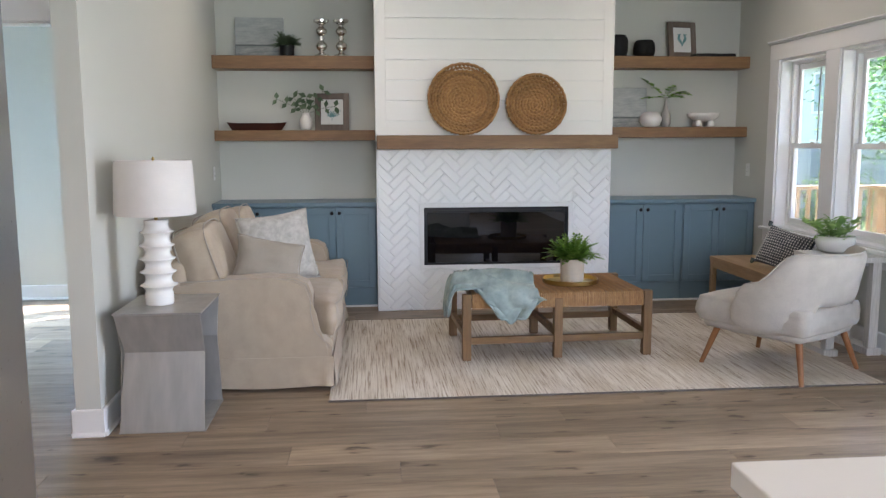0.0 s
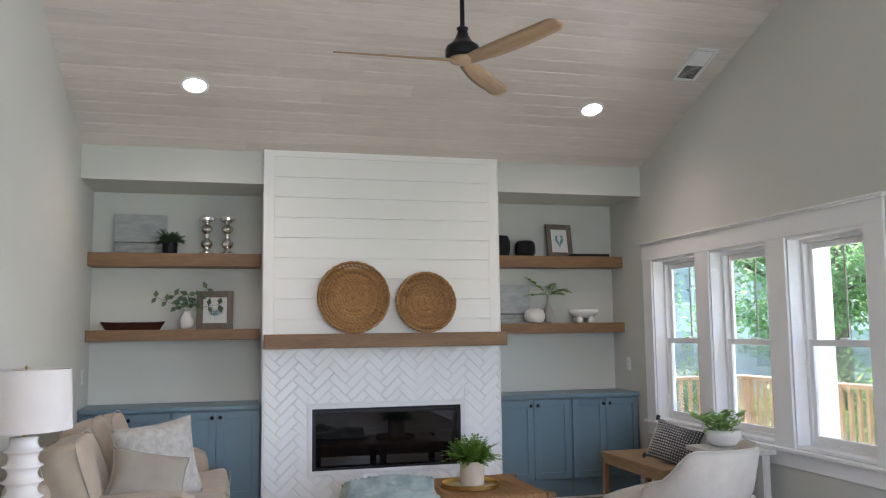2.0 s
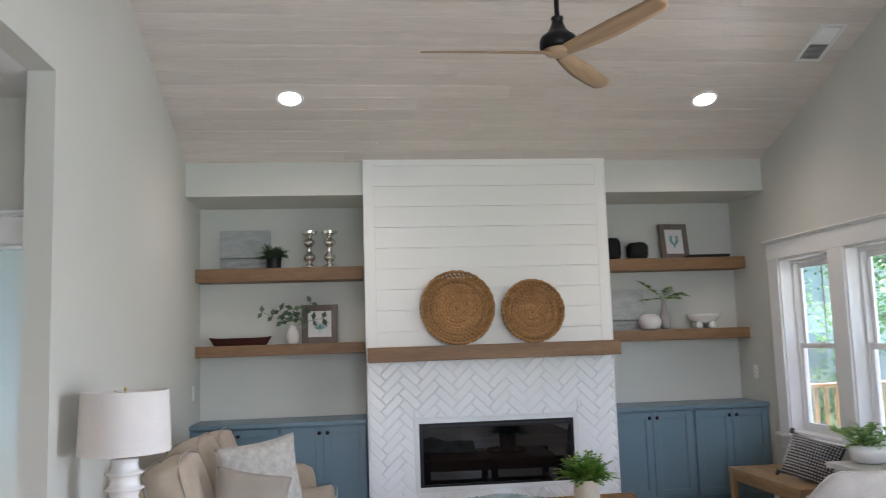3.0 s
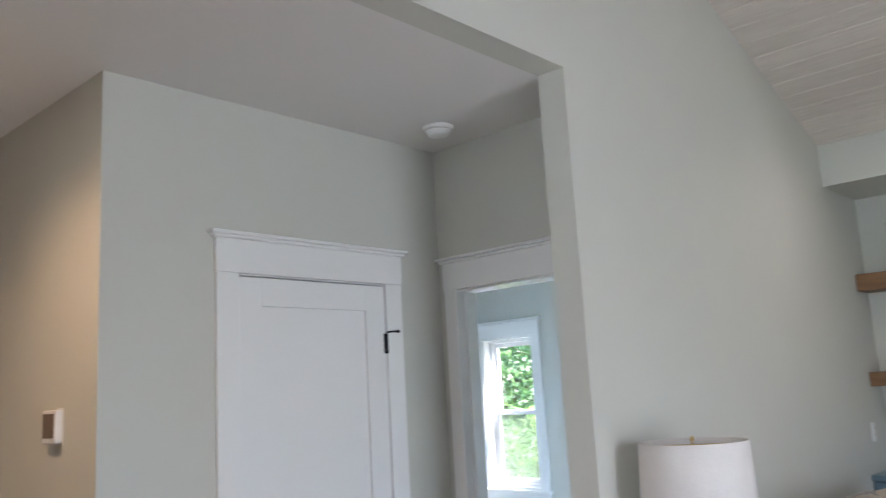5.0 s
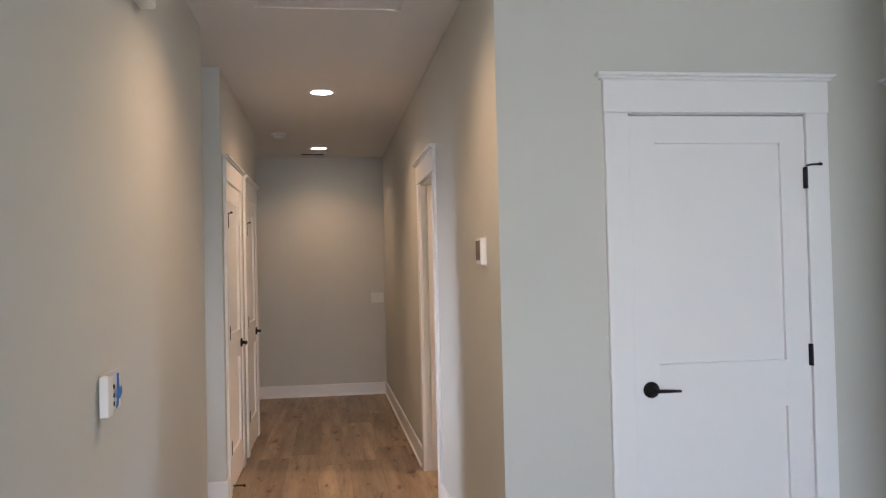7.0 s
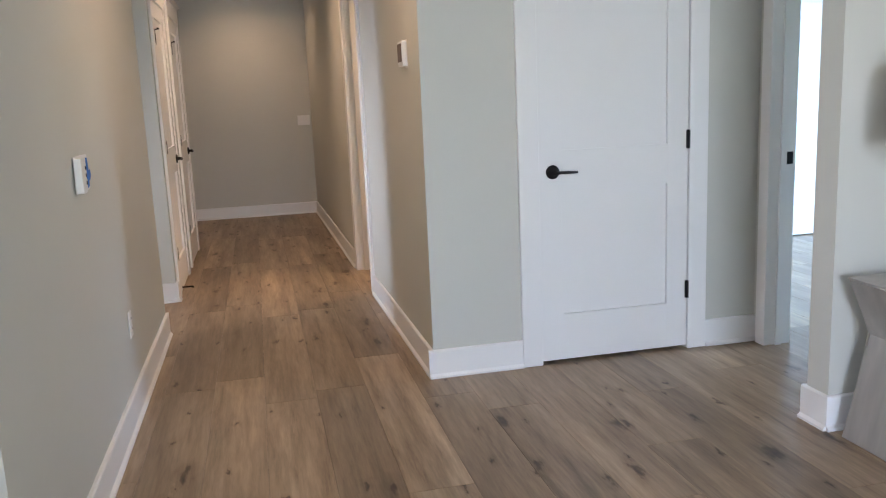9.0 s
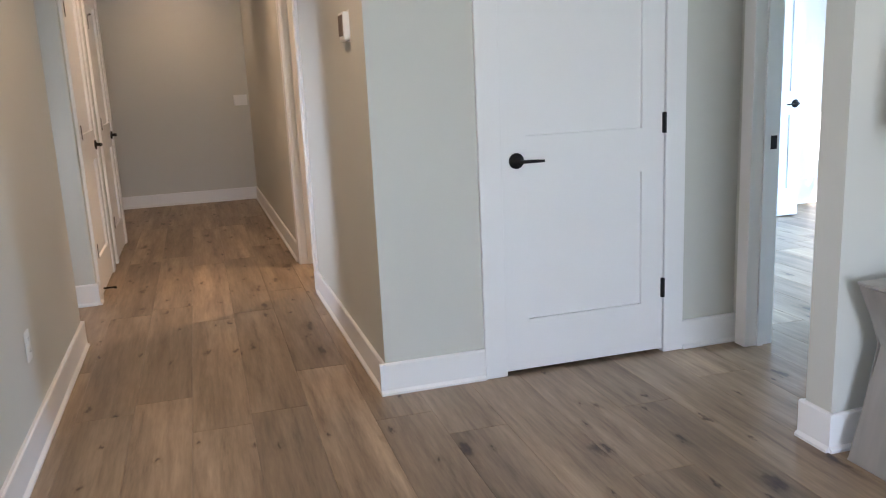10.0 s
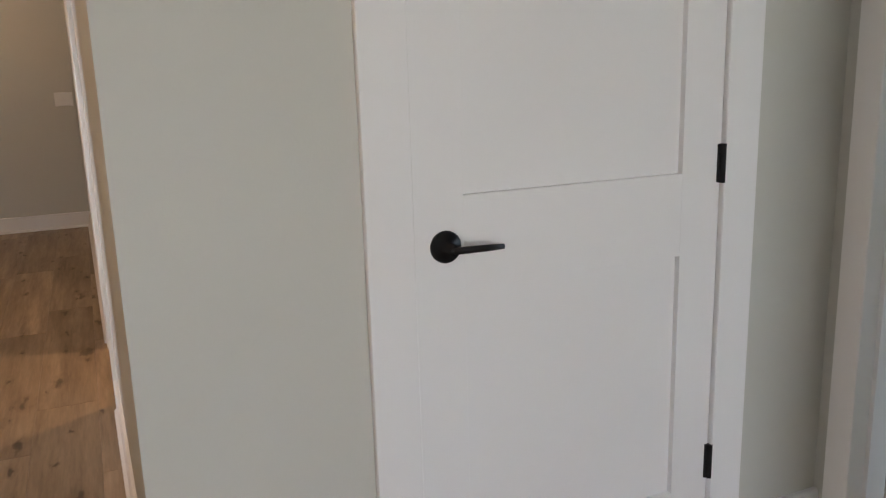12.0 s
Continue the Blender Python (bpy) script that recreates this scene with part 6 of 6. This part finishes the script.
smoke_alarm(-0.785, -2.67)
smoke_alarm(-5.74, -5.23)
dv = thing("ceiling_vent", -7.1, -4.95, H, 0, "white supply vent in the hall ceiling", "vent")
part("frame", cube(-0.06, -0.15, -0.006, 0.06, 0.15, 0.0, bevel=0.002, seg=1), PLASTIC, dv)
for k in range(5):
    # dark strips laid on the frame as the shade of its slots
    part("slot_shade", cube(-0.045 + 0.02 * k, -0.13, -0.0075, -0.036 + 0.02 * k, 0.13, -0.006), DARK, dv)

chime = thing("door_chime", -0.875, -5.41, 2.40, 0, "white door chime box high on the hall wall", "chime")
part("cover", cube(-0.07, 0.001, -0.01, 0.07, 0.062, 0.155, bevel=0.012, seg=3), PLASTIC, chime, smooth=False)
# dark piece set on the cover as a shaded hole
part("speaker_slot_shade", cube(0.066, 0.015, 0.01, 0.0715, 0.035, 0.025), DARK, chime)
th = thing("thermostat", -1.40, KY, 1.45, 0, "white thermostat with a dark display on the hall wall", "thermostat")
part("plate", cube(-0.066, -0.006, -0.008, 0.066, -0.0005, 0.124, bevel=0.002, seg=1), PLASTIC, th)
part("case", cube(-0.056, -0.031, 0.0, 0.056, -0.006, 0.116, bevel=0.005), PLASTIC, th)
part("display", cube(-0.046, -0.0345, 0.020, 0.046, -0.030, 0.104, bevel=0.001, seg=1), FRAMEW, th, "dark display")


def wall_plate(name, x, y, zq, rz, label, cat, slots):
    """A cover plate on a wall; its face looks along local -y."""
    o = thing(name, x, y, zq, rz, label, cat)
    w = 0.036 * (2 if slots == "double" else 1)
    part("plate", cube(-w, -0.006, 0.0, w, -0.0005, 0.116, bevel=0.003, seg=1), PLASTIC, o)
    if slots == "outlet":
        for zz in (0.022, 0.066):
            part("socket", cube(-0.017, -0.0085, zz, 0.017, -0.006, zz + 0.03, bevel=0.001, seg=1), PLASTIC, o)
            for s in (-0.007, 0.007):
                # dark sliver on the socket face, drawn as the shade of a hole
                part("slot_shade", cube(s - 0.001, -0.009, zz + 0.012, s + 0.001, -0.0083, zz + 0.022), DARK, o)
    elif slots == "double":
        for s in (-0.023, 0.023):
            part("toggle", cube(s - 0.006, -0.016, 0.048, s + 0.006, -0.006, 0.070, bevel=0.001, seg=1), PLASTIC, o)
    else:
        part("toggle", cube(-0.016, -0.010, 0.025, 0.016, -0.006, 0.091, bevel=0.001, seg=1), PLASTIC, o)


wall_plate("outlet", -1.11, -5.41, 0.335, 180, "white duplex outlet low on the hall wall", "outlet", "outlet")
wall_plate("light_switch", -7.36, -4.245, 1.05, 90, "white double light switch at the hall's end", "switch", "double")
wall_plate("outlet", 0.0, 0.33, 1.10, 90, "white outlet plate in the niche", "outlet", "outlet")
wall_plate("outlet", XR, 0.36, 1.10, -90, "white outlet plate in the niche", "outlet", "outlet")
wall_plate("outlet", -3.45, BY, 0.34, 0, "white outlet under the bedroom window", "outlet", "outlet")

pad = thing("switch_panel", -0.478, -5.41, 1.03, 180, "open switch plate with blue tape on the hall wall", "switch")
part("plate", cube(-0.085, -0.007, 0.0, 0.125, -0.0005, 0.125, bevel=0.003, seg=1), PLASTIC, pad)
part("device", cube(-0.11, -0.032, 0.004, -0.055, -0.007, 0.12, bevel=0.002, seg=1), PLASTIC, pad, "white dimmer standing off the wall")
for zz in (0.03, 0.055, 0.08):
    part("button", cube(-0.056, -0.034, zz, -0.046, -0.012, zz + 0.012), BLACK, pad)
bm = bmesh.new()
prism(bm, [(-0.03, 0.045), (0.01, 0.035), (0.035, 0.05), (0.03, 0.072), (0.005, 0.068), (-0.002, 0.115), (-0.022, 0.115), (-0.02, 0.07)], "y", -0.0095, -0.0075)
prism(bm, [(-0.04, 0.012), (-0.015, 0.02), (-0.012, 0.05), (-0.03, 0.045)], "y", -0.0115, -0.0095)
turned(bm, pose(0.05, -0.012, 0.0))
part("tape", bm, BLUETAPE, pad, "torn blue masking tape")

# ---------------------------------------------------------------- refrigerator and island
fr = thing("refrigerator", 0.022, -6.455, 0.0, 0, "stainless steel french-door refrigerator", "refrigerator")
part("body", cube(0.0, 0.0, 0.02, 0.74, 0.905, 1.775, bevel=0.004), STEEL, fr)
for y0, y1 in ((0.003, 0.450), (0.455, 0.902)):
    d = part("door", cube(0.745, y0, 0.62, 0.80, y1, 1.78, bevel=0.008), STEEL, fr)
    hy = y1 - 0.05 if y0 < 0.1 else y0 + 0.05
    part("handle", sweep(((0.80, hy, 1.68), (0.845, hy, 1.67), (0.852, hy, 1.60), (0.852, hy, 0.85), (0.845, hy, 0.78), (0.80, hy, 0.77)), 0.011, 12), STEEL, d, "tubular steel handle", True)
part("pull", sweep([(0.80 + 0.012 * math.sin(math.pi * k / 10), 0.85, 1.641 + 0.043 * k / 10) for k in range(11)], 0.003, 8), STEEL, fr, "small curved steel pull", True)
d = part("freezer_drawer", cube(0.745, 0.003, 0.06, 0.80, 0.902, 0.612, bevel=0.008), STEEL, fr)
part("handle", sweep(((0.80, 0.08, 0.54), (0.85, 0.09, 0.54), (0.85, 0.81, 0.54), (0.80, 0.82, 0.54)), 0.011, 12), STEEL, d, "tubular steel handle", True)
part("hinge_cover", cube(0.66, 0.80, 1.776, 0.79, 0.90, 1.845, bevel=0.008), STEEL, fr, "grey hinge cover on the top")
part("kick_plate", cube(0.02, 0.02, 0.0, 0.74, 0.88, 0.06), BLACK, fr)

isl = thing("kitchen_island", 2.40, -6.80, 0.0, 0, "kitchen island with a white quartz top", "island")
part("cabinet", cube(-0.42, -1.15, 0.0, 0.45, 1.17, 0.875, bevel=0.003), TRIM, isl)
part("countertop", cube(-0.51, -1.2, 0.876, 0.55, 1.226, 0.92, bevel=0.004), QUARTZ, isl, "white quartz countertop")

# ---------------------------------------------------------------- outside
structure("ground", cube(-300, -300, -0.95, 300, 300, -0.75), GRASS, "green lawn round the house", "ground")
deck = tagged(new("deck"), "new timber deck with a baluster railing", "deck", kind="structure")
DX = 7.3
x = XR + 0.19
while x < DX:
    part("board", cube(x, -6.2, -0.14, x + 0.138, 2.3, -0.10), DECKB, deck)
    x += 0.145
for x, y in ((5.2, 2.2), (DX - 0.05, 2.2), (DX - 0.05, -2.5), (DX - 0.05, -6.1)):
    part("post", cube(x - 0.045, y - 0.045, -0.9, x + 0.045, y + 0.045, 0.86, bevel=0.004), CEDAR, deck)
part("top_rail", cube(DX - 0.12, -6.2, 0.86, DX + 0.02, 2.3, 0.90, bevel=0.004), CEDARY, deck)
part("bottom_rail", cube(DX - 0.07, -6.2, -0.02, DX - 0.03, 2.3, 0.06), CEDARY, deck)
part("top_rail", cube(XR + 0.19, 2.13, 0.86, DX - 0.12, 2.27, 0.90, bevel=0.004), CEDARY, deck)
part("bottom_rail", cube(XR + 0.19, 2.18, -0.02, DX - 0.12, 2.22, 0.06), CEDARY, deck)
bal = part("baluster", cube(-0.019, -0.019, 0, 0.019, 0.019, 0.80), CEDAR, deck)
bal.location = (DX - 0.05, 2.05, 0.06)
spots = [(DX - 0.05, 2.05 - 0.125 * i) for i in range(1, 64)] + [(5.0 + 0.125 * i, 2.2) for i in range(18)]
for x, y in spots:
    o = bal.copy()
    scene.collection.objects.link(o)
    o.location = (x, y, 0.06)
col = thing("porch_column", 6.28, -0.37, -0.10, 0, "white square porch column on the deck", "column")
part("shaft", cube(-0.085, -0.085, 0.0, 0.085, 0.085, 2.72, bevel=0.004), TRIM, col)
part("plinth", cube(-0.105, -0.105, 0.0, 0.105, 0.105, 0.16, bevel=0.004), TRIM, col)
porch = structure("porch_roof", cube(XR + 0.181, -6.4, 2.62, 6.42, 0.85, 2.80), TRIM, "white porch roof over the deck", "roof")


def tree(x, y, h, r, seed, mat, label, leaf=0.10, count=3600):
    t = thing("tree", x, y, -0.76, 0, label, "tree", "trees behind the house")
    rnd = random.Random(seed)
    bm = sweep(((0, 0, 0), (0.06, 0.02, h * 0.25), (-0.05, 0.06, h * 0.5), (0.03, 0, h * 0.8)), (0.028 * h, 0.022 * h, 0.015 * h, 0.005 * h), 10)
    tips = []
    for k in range(11):
        a = k * 2.4 + rnd.uniform(-0.3, 0.3)
        z0 = h * rnd.uniform(0.25, 0.65)
        L = r * rnd.uniform(0.6, 1.0)
        end = Vector((math.cos(a) * L, math.sin(a) * L, z0 + h * rnd.uniform(0.08, 0.32)))
        midp = Vector((math.cos(a) * L * 0.5, math.sin(a) * L * 0.5, z0 + h * 0.08))
        sweep(((0, 0, z0), midp, end), (0.010 * h, 0.006 * h, 0.002 * h), 6, bm)
        tips += [end, midp]
    tips += [Vector((rnd.uniform(-0.2, 0.2) * r, rnd.uniform(-0.2, 0.2) * r, h * q)) for q in (0.8, 0.9, 0.97)]
    part("trunk", bm, BARK, t)
    bm = bmesh.new()
    for c in tips:
        cr = r * rnd.uniform(0.28, 0.5)
        for k in range(count // len(tips)):
            d = Vector((rnd.gauss(0, 1), rnd.gauss(0, 1), rnd.gauss(0, 0.8)))
            d.normalize()
            p = c + d * cr * rnd.random() ** 0.45
            leaf_at(bm, p, Vector((rnd.uniform(-1, 1), rnd.uniform(-1, 1), rnd.uniform(-0.8, 0.4))), Vector((rnd.uniform(-1, 1), rnd.uniform(-1, 1), 1)), leaf * rnd.uniform(0.7, 1.4), leaf * rnd.uniform(0.4, 0.7))
    part("crown", bm, mat, t)
    return t


def shrub(x, y, r, h, seed, label):
    t = thing("shrub", x, y, -0.76, 0, label, "shrub", "shrubs beyond the deck")
    rnd = random.Random(seed)
    bm = bmesh.new()
    stems = bmesh.new()
    for k in range(9):
        a = rnd.uniform(0, 6.28)
        sweep(((0, 0, 0), (math.cos(a) * r * 0.4, math.sin(a) * r * 0.4, h * 0.5), (math.cos(a) * r * 0.8, math.sin(a) * r * 0.8, h * rnd.uniform(0.6, 0.95))), (0.02, 0.014, 0.006), 5, stems)
    for k in range(2200):
        d = Vector((rnd.gauss(0, 1), rnd.gauss(0, 1), abs(rnd.gauss(0, 1))))
        d.normalize()
        d *= (0.6 + 0.4 * rnd.random()) * (1 + 0.25 * noise.noise(d * 2 + Vector((seed, 0, 0))))
        leaf_at(bm, Vector((d.x * r, d.y * r, d.z * h)), Vector((rnd.uniform(-1, 1), rnd.uniform(-1, 1), rnd.uniform(-0.4, 0.8))), Vector((0, 0, 1)), 0.11 * rnd.uniform(0.7, 1.4), 0.06)
    part("stems", stems, BARK, t)
    part("leaves", bm, SHRUB, t)


TL = "leafy green deciduous tree beyond the deck"
for i, (x, y, h, r) in enumerate(((13.5, 3.0, 7.5, 2.6), (15.5, 7.2, 9.0, 3.2), (12.6, 8.4, 6.6, 2.4), (17.5, 12.5, 10.5, 3.6), (15.0, -1.5, 8.5, 3.0), (20.5, 5.0, 11.0, 3.8), (8.2, 14.5, 6.5, 2.6), (18.5, 17.5, 10.0, 3.6))):
    tree(x, y, h, r, 30 + i, TREE, TL, 0.15, 7500)
for i, (x, y, r, h) in enumerate(((9.6, 2.2, 0.9, 1.7), (10.4, 4.4, 1.1, 1.9), (9.4, 6.6, 1.0, 1.8), (8.6, 3.6, 0.7, 1.4), (10.8, 0.2, 1.1, 2.1), (8.3, 8.5, 1.0, 1.8))):
    shrub(x, y, r, h, 60 + i, "light green shrub growing beyond the deck railing")
for i, (x, y, h, r) in enumerate(((-8.3, 6.4, 6.0, 2.3), (-10.6, 8.4, 7.5, 2.8), (-9.4, 11.0, 8.5, 3.0), (-13.0, 10.0, 9.0, 3.2), (-6.4, 8.4, 7.0, 2.6), (-12.5, 6.2, 7.0, 2.6))):
    tree(x, y, h, r, 90 + i, TREE, "leafy green tree behind the bedroom window", 0.15, 6000)

for i, (x, y, r, h) in enumerate(((-5.6, 4.2, 1.0, 1.9), (-6.9, 5.2, 1.2, 2.2), (-8.6, 4.8, 1.2, 2.1), (-10.0, 6.4, 1.4, 2.5))):
    shrub(x, y, r, h, 75 + i, "light green shrub outside the bedroom window")

HOUSEPANE = paint("pale_house_pane", (0.34, 0.40, 0.44), 0.15, 0.05, 0.0)
house = thing("house", 19.0, 20.5, -0.76, -32, "slate-blue neighbouring house with a pale roof", "house")
part("wall", cube(-6, -4, 0, 6, 4, 4.6), SIDING, house)
bm = bmesh.new()
prism(bm, [(-4.5, 4.5), (0, 7.0), (4.5, 4.5), (4.5, 4.7), (0, 7.2), (-4.5, 4.7)], "x", -6.4, 6.4)
part("roof", bm, ROOFM, house)
bm = bmesh.new()
prism(bm, [(-4, 4.6), (4, 4.6), (0, 6.8)], "x", -5.9, 5.9)
part("gable", bm, SIDING, house)
for x in (-4.2, -1.4, 1.4, 4.2):
    for zq in (0.9, 3.0):
        w = part("window", cube(x - 0.5, -4.05, zq, x + 0.5, -3.99, zq + 1.3), TRIM, house)
        part("pane", cube(x - 0.42, -4.07, zq + 0.08, x + 0.42, -4.05, zq + 1.22), HOUSEPANE, w)
for y in (-2, 1.2):
    w = part("window", cube(-6.05, y - 0.5, 2.6, -5.99, y + 0.5, 3.9), TRIM, house)
    part("pane", cube(-6.07, y - 0.42, 2.68, -6.05, y + 0.42, 3.82), HOUSEPANE, w)


# ---------------------------------------------------------------- floor planks
PL, PW = 1.52, 0.228
rnd = random.Random(17)


def plank_bm(bm, x0, x1, y0, y1):
    g, b = 0.0003, 0.0010
    prof = ((y0 + g, -0.006), (y0 + g, -b), (y0 + g + b, 0.0), (y1 - g - b, 0.0), (y1 - g, -b), (y1 - g, -0.006))
    lo = [bm.verts.new((x0 + g + (b if z == 0.0 else 0), y, z)) for y, z in prof]
    hi = [bm.verts.new((x1 - g - (b if z == 0.0 else 0), y, z)) for y, z in prof]
    for i in range(5):
        bm.faces.new((lo[i], lo[i + 1], hi[i + 1], hi[i]))
    bm.faces.new(lo)
    bm.faces.new(hi)
    return bm


shared = {}
far = bmesh.new()
row = 0
y = -9.2
while y < 0.85:
    off = rnd.uniform(0, PL)
    x = -7.36 - off
    x_end = XR if y < 0.66 else -0.1
    while x < x_end:
        a, b = max(x, -7.36), min(x + PL, x_end)
        mx, my = (a + b) / 2, y + PW / 2
        useless = (mx < -0.8 and my < -8.0) or (mx < -5.2 and my > -3.8) or (mx < -4.6 and my > -2.5)
        if b - a > 0.05 and not useless:
            near = -4.4 < mx < 3.3 and -5.75 < my < -2.3
            if near:
                L = round(b - a, 3)
                if L not in shared:
                    me = mesh_from(plank_bm(bmesh.new(), -L / 2, L / 2, -PW / 2, PW / 2), "plank")
                    me.materials.append(PLANK_OB)
                    shared[L] = me
                o = new("plank", shared[L])
                o.parent = floor
                o.location = (mx, my, 0)
            else:
                plank_bm(far, a, b, y, y + PW)
        x += PL
    y += PW
tagged(part("planks_beyond", far, PLANK_IS, floor), kind="stuff")
